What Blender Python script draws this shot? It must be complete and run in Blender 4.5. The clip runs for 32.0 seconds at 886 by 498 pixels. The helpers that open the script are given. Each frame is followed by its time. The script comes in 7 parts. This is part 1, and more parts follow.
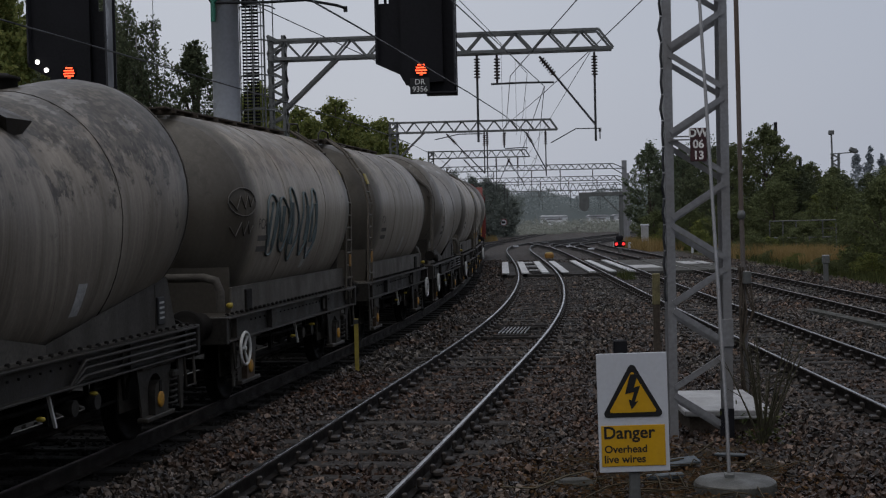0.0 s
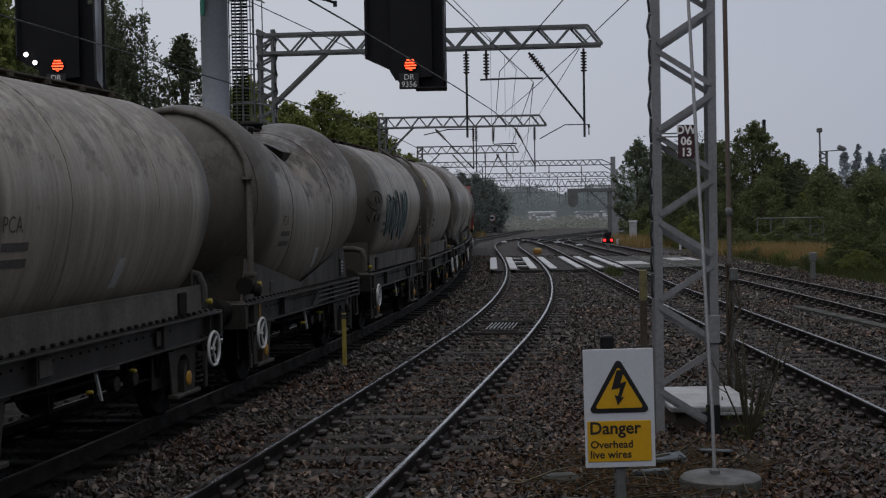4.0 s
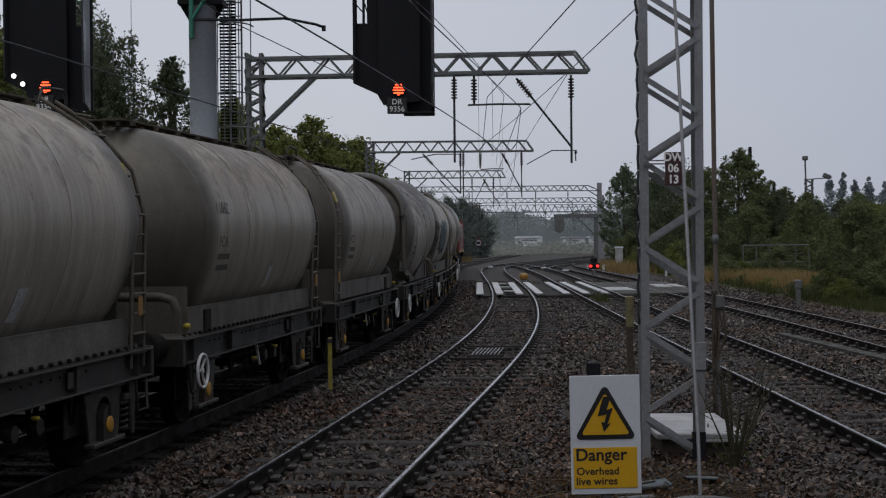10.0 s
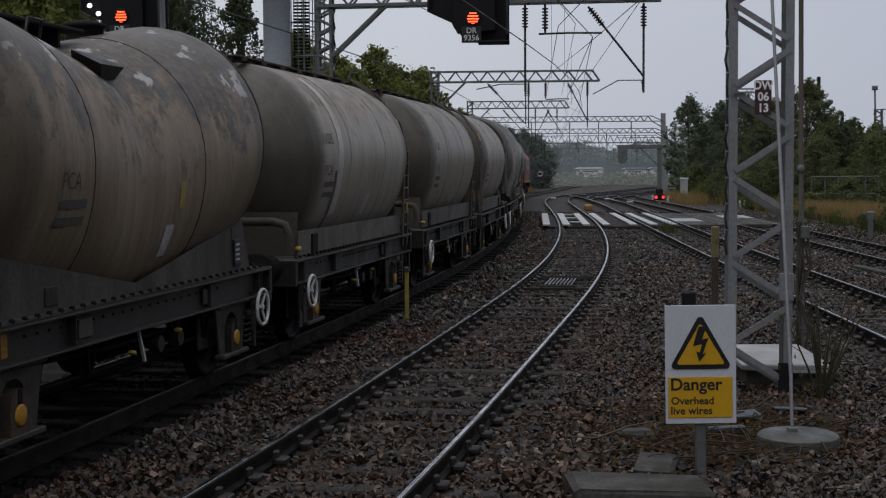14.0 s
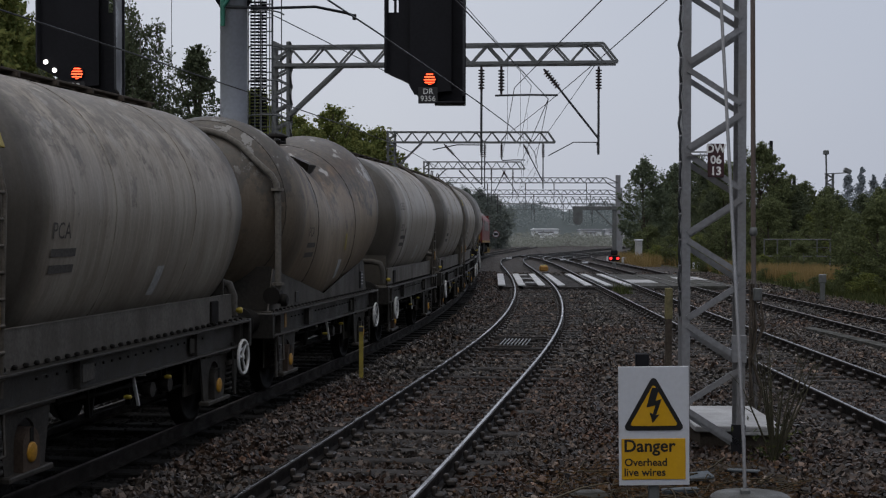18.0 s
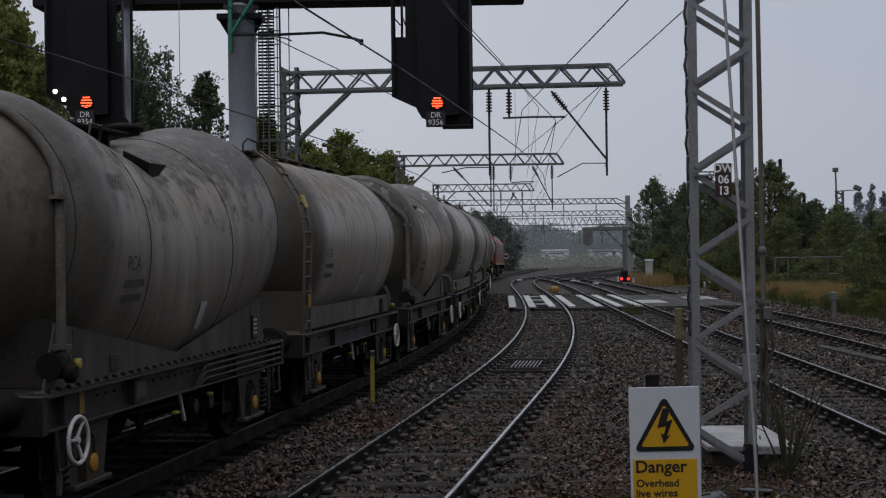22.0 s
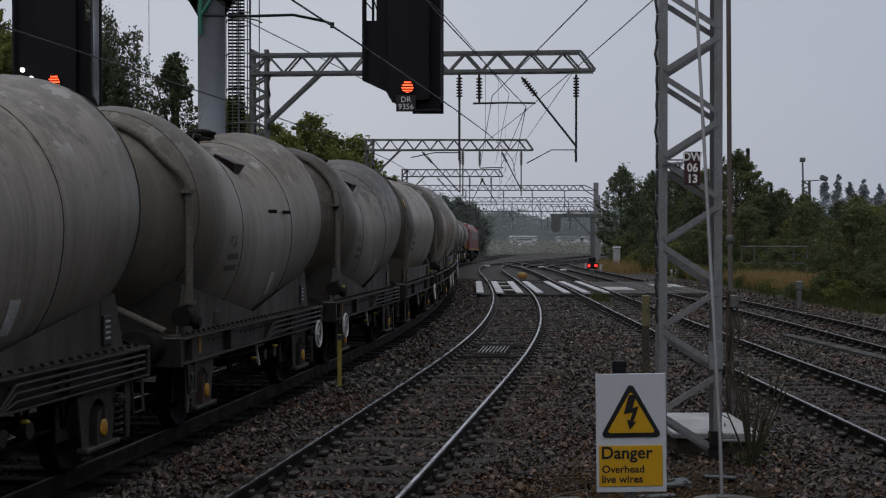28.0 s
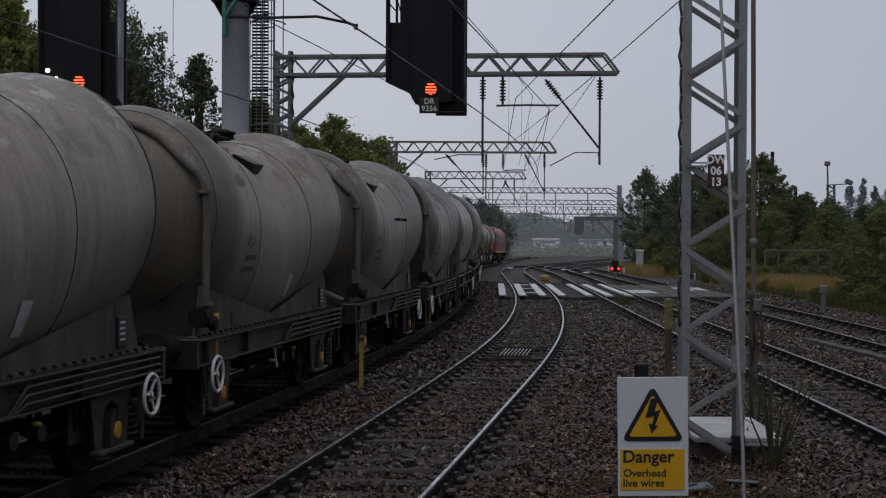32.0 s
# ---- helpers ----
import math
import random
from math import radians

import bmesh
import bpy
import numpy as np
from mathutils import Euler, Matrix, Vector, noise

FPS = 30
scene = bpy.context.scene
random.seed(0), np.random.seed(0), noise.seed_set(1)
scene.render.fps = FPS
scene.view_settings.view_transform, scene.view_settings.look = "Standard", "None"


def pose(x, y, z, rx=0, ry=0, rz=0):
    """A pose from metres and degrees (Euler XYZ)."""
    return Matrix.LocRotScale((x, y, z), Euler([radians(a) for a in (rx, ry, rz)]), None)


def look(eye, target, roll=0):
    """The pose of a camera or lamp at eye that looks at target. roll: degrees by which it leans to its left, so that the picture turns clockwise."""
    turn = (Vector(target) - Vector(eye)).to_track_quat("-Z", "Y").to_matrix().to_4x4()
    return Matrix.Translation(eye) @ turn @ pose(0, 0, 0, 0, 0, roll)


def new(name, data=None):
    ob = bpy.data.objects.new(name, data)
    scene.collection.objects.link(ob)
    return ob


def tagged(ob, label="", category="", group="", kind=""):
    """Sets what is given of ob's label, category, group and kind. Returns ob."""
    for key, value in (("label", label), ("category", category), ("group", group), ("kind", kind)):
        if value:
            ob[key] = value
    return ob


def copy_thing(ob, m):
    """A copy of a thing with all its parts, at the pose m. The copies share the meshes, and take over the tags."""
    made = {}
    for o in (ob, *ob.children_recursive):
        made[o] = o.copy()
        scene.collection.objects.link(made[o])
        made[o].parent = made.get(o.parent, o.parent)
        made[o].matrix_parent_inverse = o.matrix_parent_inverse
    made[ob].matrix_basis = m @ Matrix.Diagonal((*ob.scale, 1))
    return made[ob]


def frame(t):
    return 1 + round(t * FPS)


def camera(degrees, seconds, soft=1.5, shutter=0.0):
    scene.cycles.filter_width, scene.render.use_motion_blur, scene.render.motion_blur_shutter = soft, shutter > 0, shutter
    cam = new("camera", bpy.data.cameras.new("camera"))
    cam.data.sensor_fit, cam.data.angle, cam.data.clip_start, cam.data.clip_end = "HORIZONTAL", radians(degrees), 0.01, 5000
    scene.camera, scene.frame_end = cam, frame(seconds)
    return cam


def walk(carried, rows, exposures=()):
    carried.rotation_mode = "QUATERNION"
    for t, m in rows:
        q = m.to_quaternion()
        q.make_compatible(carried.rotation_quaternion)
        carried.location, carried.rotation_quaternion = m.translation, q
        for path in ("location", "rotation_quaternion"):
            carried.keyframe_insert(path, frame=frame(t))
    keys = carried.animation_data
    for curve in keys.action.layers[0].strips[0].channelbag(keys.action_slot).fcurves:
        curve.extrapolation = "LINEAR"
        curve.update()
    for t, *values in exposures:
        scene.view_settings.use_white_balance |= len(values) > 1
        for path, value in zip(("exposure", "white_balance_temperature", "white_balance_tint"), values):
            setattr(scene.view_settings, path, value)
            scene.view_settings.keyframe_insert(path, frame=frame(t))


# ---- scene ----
cam = camera(35.5, 32.0, soft=1.2)
PATH = [
    (0, (0.274, 0.037, 2.487), (0.227, 2.036, 2.438), -1.3),
    (0.5, (0.274, 0.017, 2.488), (0.227, 2.016, 2.443), -1.1),
    (1, (0.276, 0.015, 2.486), (0.23, 2.014, 2.443), -1.0),
    (1.5, (0.279, 0.01, 2.485), (0.238, 2.009, 2.435), -0.9),
    (2, (0.282, 0.024, 2.483), (0.242, 2.023, 2.441), -1.2),
    (2.5, (0.282, 0.003, 2.485), (0.242, 2.002, 2.443), -1.1),
    (3, (0.285, 0.007, 2.485), (0.247, 2.006, 2.436), -1.2),
    (3.5, (0.28, 0.012, 2.486), (0.248, 2.011, 2.425), -1.0),
    (5.5, (0.279, -0.01, 2.491), (0.254, 1.99, 2.461), -1.0),
    (6, (0.278, 0.003, 2.488), (0.263, 2.002, 2.452), -0.9),
    (6.5, (0.287, 0.029, 2.484), (0.27, 2.029, 2.45), -0.9),
    (7, (0.278, 0.031, 2.488), (0.265, 2.031, 2.457), -0.7),
    (7.5, (0.275, 0.015, 2.491), (0.265, 2.014, 2.467), -0.6),
    (8, (0.282, 0.027, 2.488), (0.277, 2.027, 2.465), -0.6),
    (8.5, (0.285, 0.024, 2.484), (0.282, 2.024, 2.463), -0.6),
    (9, (0.277, -0.004, 2.49), (0.276, 1.996, 2.469), -0.5),
    (9.5, (0.274, -0.001, 2.495), (0.274, 1.998, 2.473), -0.6),
    (10, (0.269, 0.005, 2.493), (0.259, 2.004, 2.472), -0.5),
    (10.5, (0.268, 0.023, 2.483), (0.24, 2.022, 2.459), -0.5),
    (11, (0.233, 0.042, 2.487), (0.165, 2.041, 2.453), -0.8),
    (11.5, (0.144, 0.011, 2.487), (0.072, 2.009, 2.454), -0.6),
    (12, (0.059, -0.019, 2.48), (0.023, 1.979, 2.42), 0.3),
    (12.5, (0.004, 0.03, 2.467), (-0.069, 2.028, 2.416), -0.7),
    (13, (-0.012, 0.015, 2.474), (-0.087, 2.01, 2.361), -0.5),
    (13.5, (-0.01, 0.041, 2.471), (-0.087, 2.036, 2.356), -0.1),
    (14, (-0.016, 0.019, 2.476), (-0.112, 2.013, 2.356), -0.4),
    (14.5, (-0.01, 0.033, 2.472), (-0.096, 2.028, 2.369), -0.2),
    (16.5, (-0.011, 0.025, 2.474), (-0.079, 2.023, 2.413), 0.1),
    (17, (-0.004, 0.029, 2.473), (-0.068, 2.027, 2.415), -0.1),
    (17.5, (-0.012, 0.001, 2.482), (-0.063, 2.0, 2.435), -0.0),
    (18, (-0.006, 0.024, 2.476), (-0.038, 2.023, 2.442), 0.1),
    (18.5, (0.0, 0.018, 2.477), (-0.014, 2.018, 2.446), 0.1),
    (19, (0.001, 0.012, 2.477), (0.004, 2.012, 2.45), -0.1),
    (19.5, (0.005, 0.017, 2.48), (0.018, 2.017, 2.451), -0.0),
    (20, (0.005, 0.031, 2.477), (0.02, 2.031, 2.454), -0.1),
    (20.5, (0.005, 0.001, 2.479), (0.016, 2.001, 2.457), -0.1),
    (21, (0.005, 0.019, 2.477), (0.013, 2.019, 2.457), -0.4),
    (21.5, (0.005, 0.015, 2.479), (-0.022, 2.015, 2.47), -0.6),
    (22, (0.01, -0.007, 2.482), (-0.037, 1.992, 2.481), -0.7),
    (22.5, (0.003, -0.001, 2.474), (-0.044, 1.999, 2.468), -0.0),
    (23, (0.001, 0.009, 2.475), (-0.043, 2.009, 2.448), 0.1),
    (23.5, (0.0, 0.004, 2.476), (-0.032, 2.003, 2.447), 0.0),
    (24, (0.007, -0.012, 2.478), (-0.011, 1.987, 2.448), -0.2),
    (24.5, (0.001, 0.019, 2.473), (-0.014, 2.019, 2.441), 0.1),
    (25, (0.004, 0.002, 2.476), (-0.01, 2.002, 2.443), 0.0),
    (25.5, (0.004, 0.022, 2.476), (-0.011, 2.022, 2.443), 0.1),
    (27.5, (0.003, 0.002, 2.479), (0.004, 2.002, 2.451), -0.0),
    (28, (0.001, -0.003, 2.48), (0.0, 1.997, 2.457), -0.0),
    (28.5, (-0.001, -0.013, 2.48), (-0.005, 1.987, 2.464), 0.1),
    (29, (0.001, -0.008, 2.479), (-0.01, 1.992, 2.464), 0.1),
    (29.5, (0.008, 0.008, 2.474), (-0.008, 2.008, 2.453), 0.2),
    (30, (0.0, 0.007, 2.476), (-0.014, 2.007, 2.453), 0.3),
    (30.5, (0.006, 0.004, 2.478), (-0.009, 2.003, 2.455), 0.2),
    (31, (0.006, 0.004, 2.477), (-0.002, 2.004, 2.453), 0.1),
    (31.5, (0.002, 0.002, 2.479), (-0.011, 2.002, 2.456), 0.1),
    (32, (0.008, 0.014, 2.478), (-0.026, 2.013, 2.458), 0.3),
]
walk(cam, [(t, look(eye, target, roll)) for t, eye, target, roll in PATH], [(0, 0.0), (3.5, 0.02), (7, 0.1), (10.5, 0.1), (12, 0.06), (13, 0.06), (14, 0.15), (17, 0.25), (18, 0.2), (19, 0.12), (20.5, 0.1), (22, 0.05), (24, 0.02), (32, 0.03)])

# ---- world and sun: a flat overcast sky ----
world = bpy.data.worlds.new("overcast")
scene.world = world
world.use_nodes = True
wn, wl = world.node_tree.nodes, world.node_tree.links
sky = wn.new("ShaderNodeTexSky")
sky.sky_type, sky.sun_disc = "NISHITA", False
sky.sun_elevation, sky.sun_rotation = radians(72), radians(200)
sky.air_density, sky.dust_density, sky.ozone_density = 1.0, 6.0, 1.0
cloud = wn.new("ShaderNodeMix")
cloud.data_type = "RGBA"
cloud.inputs[0].default_value = 0.85
veil = wn.new("ShaderNodeMix")  # the cloud is thinner to the left of the line than to its right
veil.data_type = "RGBA"
veil.inputs[6].default_value, veil.inputs[7].default_value = (5.55, 5.82, 6.52, 1), (4.15, 4.5, 5.42, 1)
wc = wn.new("ShaderNodeTexCoord")
ws = wn.new("ShaderNodeSeparateXYZ")
wl.new(wc.outputs["Generated"], ws.inputs[0])
wt = wn.new("ShaderNodeTexNoise")
wt.inputs["Scale"].default_value, wt.inputs["Detail"].default_value = 3.0, 3
wl.new(wc.outputs["Generated"], wt.inputs["Vector"])
wa = wn.new("ShaderNodeMath")
wa.operation = "MULTIPLY_ADD"
wa.inputs[1].default_value = 0.25
wl.new(wt.outputs[0], wa.inputs[0])
wl.new(ws.outputs[0], wa.inputs[2])
wr = wn.new("ShaderNodeMapRange")
wr.inputs[1].default_value, wr.inputs[2].default_value = 0.05, 0.5
wl.new(wa.outputs[0], wr.inputs[0])
wl.new(wr.outputs[0], veil.inputs[0])
wl.new(veil.outputs[2], cloud.inputs[7])
wl.new(sky.outputs[0], cloud.inputs[6])
wl.new(cloud.outputs[2], wn["Background"].inputs[0])
wn["Background"].inputs[1].default_value = 0.1
sun = new("sun", bpy.data.lights.new("sun", "SUN"))
sun.data.energy, sun.data.angle, sun.data.color = 0.8, radians(70), (1, 0.97, 0.93)
sun.matrix_world = look((-4, -12, 40), (0, 0, 0))


# ---- materials ----
def mat(name, color, rough=0.8, metal=0.0, grain=(40, 0.25), stain=(1.5, 0.3), bump=(60, 0.3, 0.01), second=None, emit=0.0, rand=0.0, streak=0.0, spec=0.4):
    """A surface with fine grain, broad stains and a fine relief. second: the stains' colour. streak: stains drawn out downwards."""
    m = bpy.data.materials.new(name)
    m.use_nodes = True
    n, l = m.node_tree.nodes, m.node_tree.links
    b = n["Principled BSDF"]
    b.inputs["Metallic"].default_value = metal
    b.inputs["Specular IOR Level"].default_value = spec
    co = n.new("ShaderNodeTexCoord")
    mp = n.new("ShaderNodeMapping")
    l.new(co.outputs["Object"], mp.inputs[0])
    if streak:
        mp.inputs["Scale"].default_value = (1, 1, streak)

    def mixer(kind, fac, a, bb):
        x = n.new("ShaderNodeMix")
        x.data_type, x.blend_type = "RGBA", kind
        for sock, v in ((x.inputs[0], fac), (x.inputs[6], a), (x.inputs[7], bb)):
            if isinstance(v, (int, float, tuple)):
                sock.default_value = v
            else:
                l.new(v, sock)
        return x.outputs[2]

    def noisy(scale, detail, lo, hi, src=mp.outputs[0]):
        t = n.new("ShaderNodeTexNoise")
        t.inputs["Scale"].default_value, t.inputs["Detail"].default_value = scale, detail
        l.new(src, t.inputs["Vector"])
        r = n.new("ShaderNodeMapRange")
        r.inputs[1].default_value, r.inputs[2].default_value = lo, hi
        l.new(t.outputs[0], r.inputs[0])
        return r.outputs[0], t.outputs[0]

    base = (*color, 1)
    fine, raw = noisy(grain[0], 3, 0.3, 0.7, co.outputs["Object"])
    broad, _ = noisy(stain[0], 5, 0.38, 0.66)
    dark = tuple(c * (1 - grain[1]) for c in color) + (1,)
    light = tuple(min(1, c * (1 + grain[1])) for c in color) + (1,)
    out = mixer("MIX", fine, dark, light)
    other = (*(second or tuple(c * 0.55 for c in color)), 1)
    k = n.new("ShaderNodeMath")
    k.operation = "MULTIPLY"
    k.inputs[1].default_value = stain[1]
    l.new(broad, k.inputs[0])
    out = mixer("MIX", k.outputs[0], out, other)
    if rand:
        oi = n.new("ShaderNodeObjectInfo")
        hv = n.new("ShaderNodeHueSaturation")
        mr = n.new("ShaderNodeMapRange")
        mr.inputs[3].default_value, mr.inputs[4].default_value = 1 - rand, 1 + rand
        l.new(oi.outputs["Random"], mr.inputs[0])
        l.new(mr.outputs[0], hv.inputs["Value"])
        l.new(out, hv.inputs["Color"])
        out = hv.outputs[0]
    l.new(out, b.inputs["Base Color"])
    rr = n.new("ShaderNodeMapRange")
    rr.inputs[3].default_value, rr.inputs[4].default_value = max(0, rough - 0.12), min(1, rough + 0.12)
    l.new(broad, rr.inputs[0])
    l.new(rr.outputs[0], b.inputs["Roughness"])
    if bump:
        _, h = noisy(bump[0], 4, 0, 1, co.outputs["Object"])
        bp = n.new("ShaderNodeBump")
        bp.inputs["Strength"].default_value, bp.inputs["Distance"].default_value = bump[1], bump[2]
        l.new(h, bp.inputs["Height"])
        l.new(bp.outputs[0], b.inputs["Normal"])
    if emit:
        b.inputs["Emission Color"].default_value = base
        b.inputs["Emission Strength"].default_value = emit
    return m


def leafy(name, a, bcol, island=True):
    """Leaves that vary from clump to clump, with some light through them."""
    m = bpy.data.materials.new(name)
    m.use_nodes = True
    n, l = m.node_tree.nodes, m.node_tree.links
    b = n["Principled BSDF"]
    g = n.new("ShaderNodeNewGeometry")
    mx = n.new("ShaderNodeMix")
    mx.data_type = "RGBA"
    mx.inputs[6].default_value, mx.inputs[7].default_value = (*a, 1), (*bcol, 1)
    l.new(g.outputs["Random Per Island"], mx.inputs[0])
    l.new(mx.outputs[2], b.inputs["Base Color"])
    b.inputs["Roughness"].default_value = 0.65
    b.inputs["Specular IOR Level"].default_value = 0.1
    tr = n.new("ShaderNodeBsdfTranslucent")
    l.new(mx.outputs[2], tr.inputs["Color"])
    both = n.new("ShaderNodeMixShader")
    both.inputs[0].default_value = 0.4
    l.new(b.outputs[0], both.inputs[1])
    l.new(tr.outputs[0], both.inputs[2])
    l.new(both.outputs[0], n["Material Output"].inputs["Surface"])
    return m


def glow(name, color, strength):
    m = bpy.data.materials.new(name)
    m.use_nodes = True
    b = m.node_tree.nodes["Principled BSDF"]
    b.inputs["Base Color"].default_value = (*color, 1)
    b.inputs["Emission Color"].default_value = (*color, 1)
    b.inputs["Emission Strength"].default_value = strength
    return m


def ballast_mat(name, rough, cells):
    """Broken stone: cells of grey and brown with dark gaps between them."""
    m = bpy.data.materials.new(name)
    m.use_nodes = True
    n, l = m.node_tree.nodes, m.node_tree.links
    b = n["Principled BSDF"]
    b.inputs["Specular IOR Level"].default_value = 0.34
    co = n.new("ShaderNodeTexCoord")
    vo = n.new("ShaderNodeTexVoronoi")
    vo.inputs["Scale"].default_value = cells
    vo.inputs["Randomness"].default_value = 1
    l.new(co.outputs["Object"], vo.inputs["Vector"])
    ramp = n.new("ShaderNodeValToRGB")
    e = ramp.color_ramp.elements
    e[0].position, e[0].color = 0.0, (0.011, 0.0098, 0.009, 1)
    e[1].position, e[1].color = 1.0, (0.078, 0.067, 0.058, 1)
    mid = e.new(0.55)
    mid.color = (0.031, 0.027, 0.0235, 1)
    sep = n.new("ShaderNodeSeparateColor")
    l.new(vo.outputs["Color"], sep.inputs[0])
    l.new(sep.outputs[0], ramp.inputs[0])
    big = n.new("ShaderNodeTexNoise")
    big.inputs["Scale"].default_value, big.inputs["Detail"].default_value = 0.35, 5
    l.new(co.outputs["Object"], big.inputs["Vector"])
    mr = n.new("ShaderNodeMapRange")
    mr.inputs[1].default_value, mr.inputs[2].default_value = 0.35, 0.65
    l.new(big.outputs[0], mr.inputs[0])
    tint = n.new("ShaderNodeMix")
    tint.data_type, tint.blend_type = "RGBA", "MULTIPLY"
    tint.inputs[7].default_value = (0.80, 0.66, 0.58, 1)
    l.new(mr.outputs[0], tint.inputs[0])
    l.new(ramp.outputs[0], tint.inputs[6])
    l.new(tint.outputs[2], b.inputs["Base Color"])
    b.inputs["Roughness"].default_value = rough
    inv = n.new("ShaderNodeMath")
    inv.operation = "SUBTRACT"
    inv.inputs[0].default_value = 1
    l.new(vo.outputs["Distance"], inv.inputs[1])
    bp = n.new("ShaderNodeBump")
    bp.inputs["Strength"].default_value, bp.inputs["Distance"].default_value = 1.0, 0.05
    l.new(inv.outputs[0], bp.inputs["Height"])
    l.new(bp.outputs[0], b.inputs["Normal"])
    return m


def stone_mat(name, gain=1.0, tone=(1.0, 0.94, 0.9)):
    """Loose stones, each of its own grey or brown."""
    m = bpy.data.materials.new(name)
    m.use_nodes = True
    n, l = m.node_tree.nodes, m.node_tree.links
    b = n["Principled BSDF"]
    g = n.new("ShaderNodeNewGeometry")
    ramp = n.new("ShaderNodeValToRGB")
    e = ramp.color_ramp.elements
    e[0].position, e[0].color = 0.0, (0.009, 0.0083, 0.0075, 1)
    e[1].position, e[1].color = 1.0, (0.14, 0.119, 0.101, 1)
    for p, c in ((0.3, (0.0155, 0.013, 0.0112, 1)), (0.65, (0.031, 0.0232, 0.0175, 1)), (0.88, (0.055, 0.045, 0.037, 1))):
        e.new(p).color = c
    l.new(g.outputs["Random Per Island"], ramp.inputs[0])
    co = n.new("ShaderNodeTexCoord")
    t = n.new("ShaderNodeTexNoise")
    t.inputs["Scale"].default_value = 45
    l.new(co.outputs["Object"], t.inputs["Vector"])
    big = n.new("ShaderNodeTexNoise")
    big.inputs["Scale"].default_value, big.inputs["Detail"].default_value = 0.35, 5
    l.new(co.outputs["Object"], big.inputs["Vector"])
    mr = n.new("ShaderNodeMapRange")
    mr.inputs[1].default_value, mr.inputs[2].default_value = 0.4, 0.62
    l.new(big.outputs[0], mr.inputs[0])
    tint = n.new("ShaderNodeMix")
    tint.data_type, tint.blend_type = "RGBA", "MULTIPLY"
    tint.inputs[7].default_value = (1.0, 0.68, 0.52, 1)
    l.new(mr.outputs[0], tint.inputs[0])
    l.new(ramp.outputs[0], tint.inputs[6])
    clean = n.new("ShaderNodeMix")
    clean.data_type, clean.blend_type = "RGBA", "MULTIPLY"
    clean.inputs[0].default_value, clean.inputs[7].default_value = 1.0, (*(gain * k for k in tone), 1)
    l.new(tint.outputs[2], clean.inputs[6])
    l.new(clean.outputs[2], b.inputs["Base Color"])
    b.inputs["Roughness"].default_value = 0.42
    b.inputs["Specular IOR Level"].default_value = 0.32
    bp = n.new("ShaderNodeBump")
    bp.inputs["Strength"].default_value, bp.inputs["Distance"].default_value = 0.5, 0.01
    l.new(t.outputs[0], bp.inputs["Height"])
    l.new(bp.outputs[0], b.inputs["Normal"])
    return m


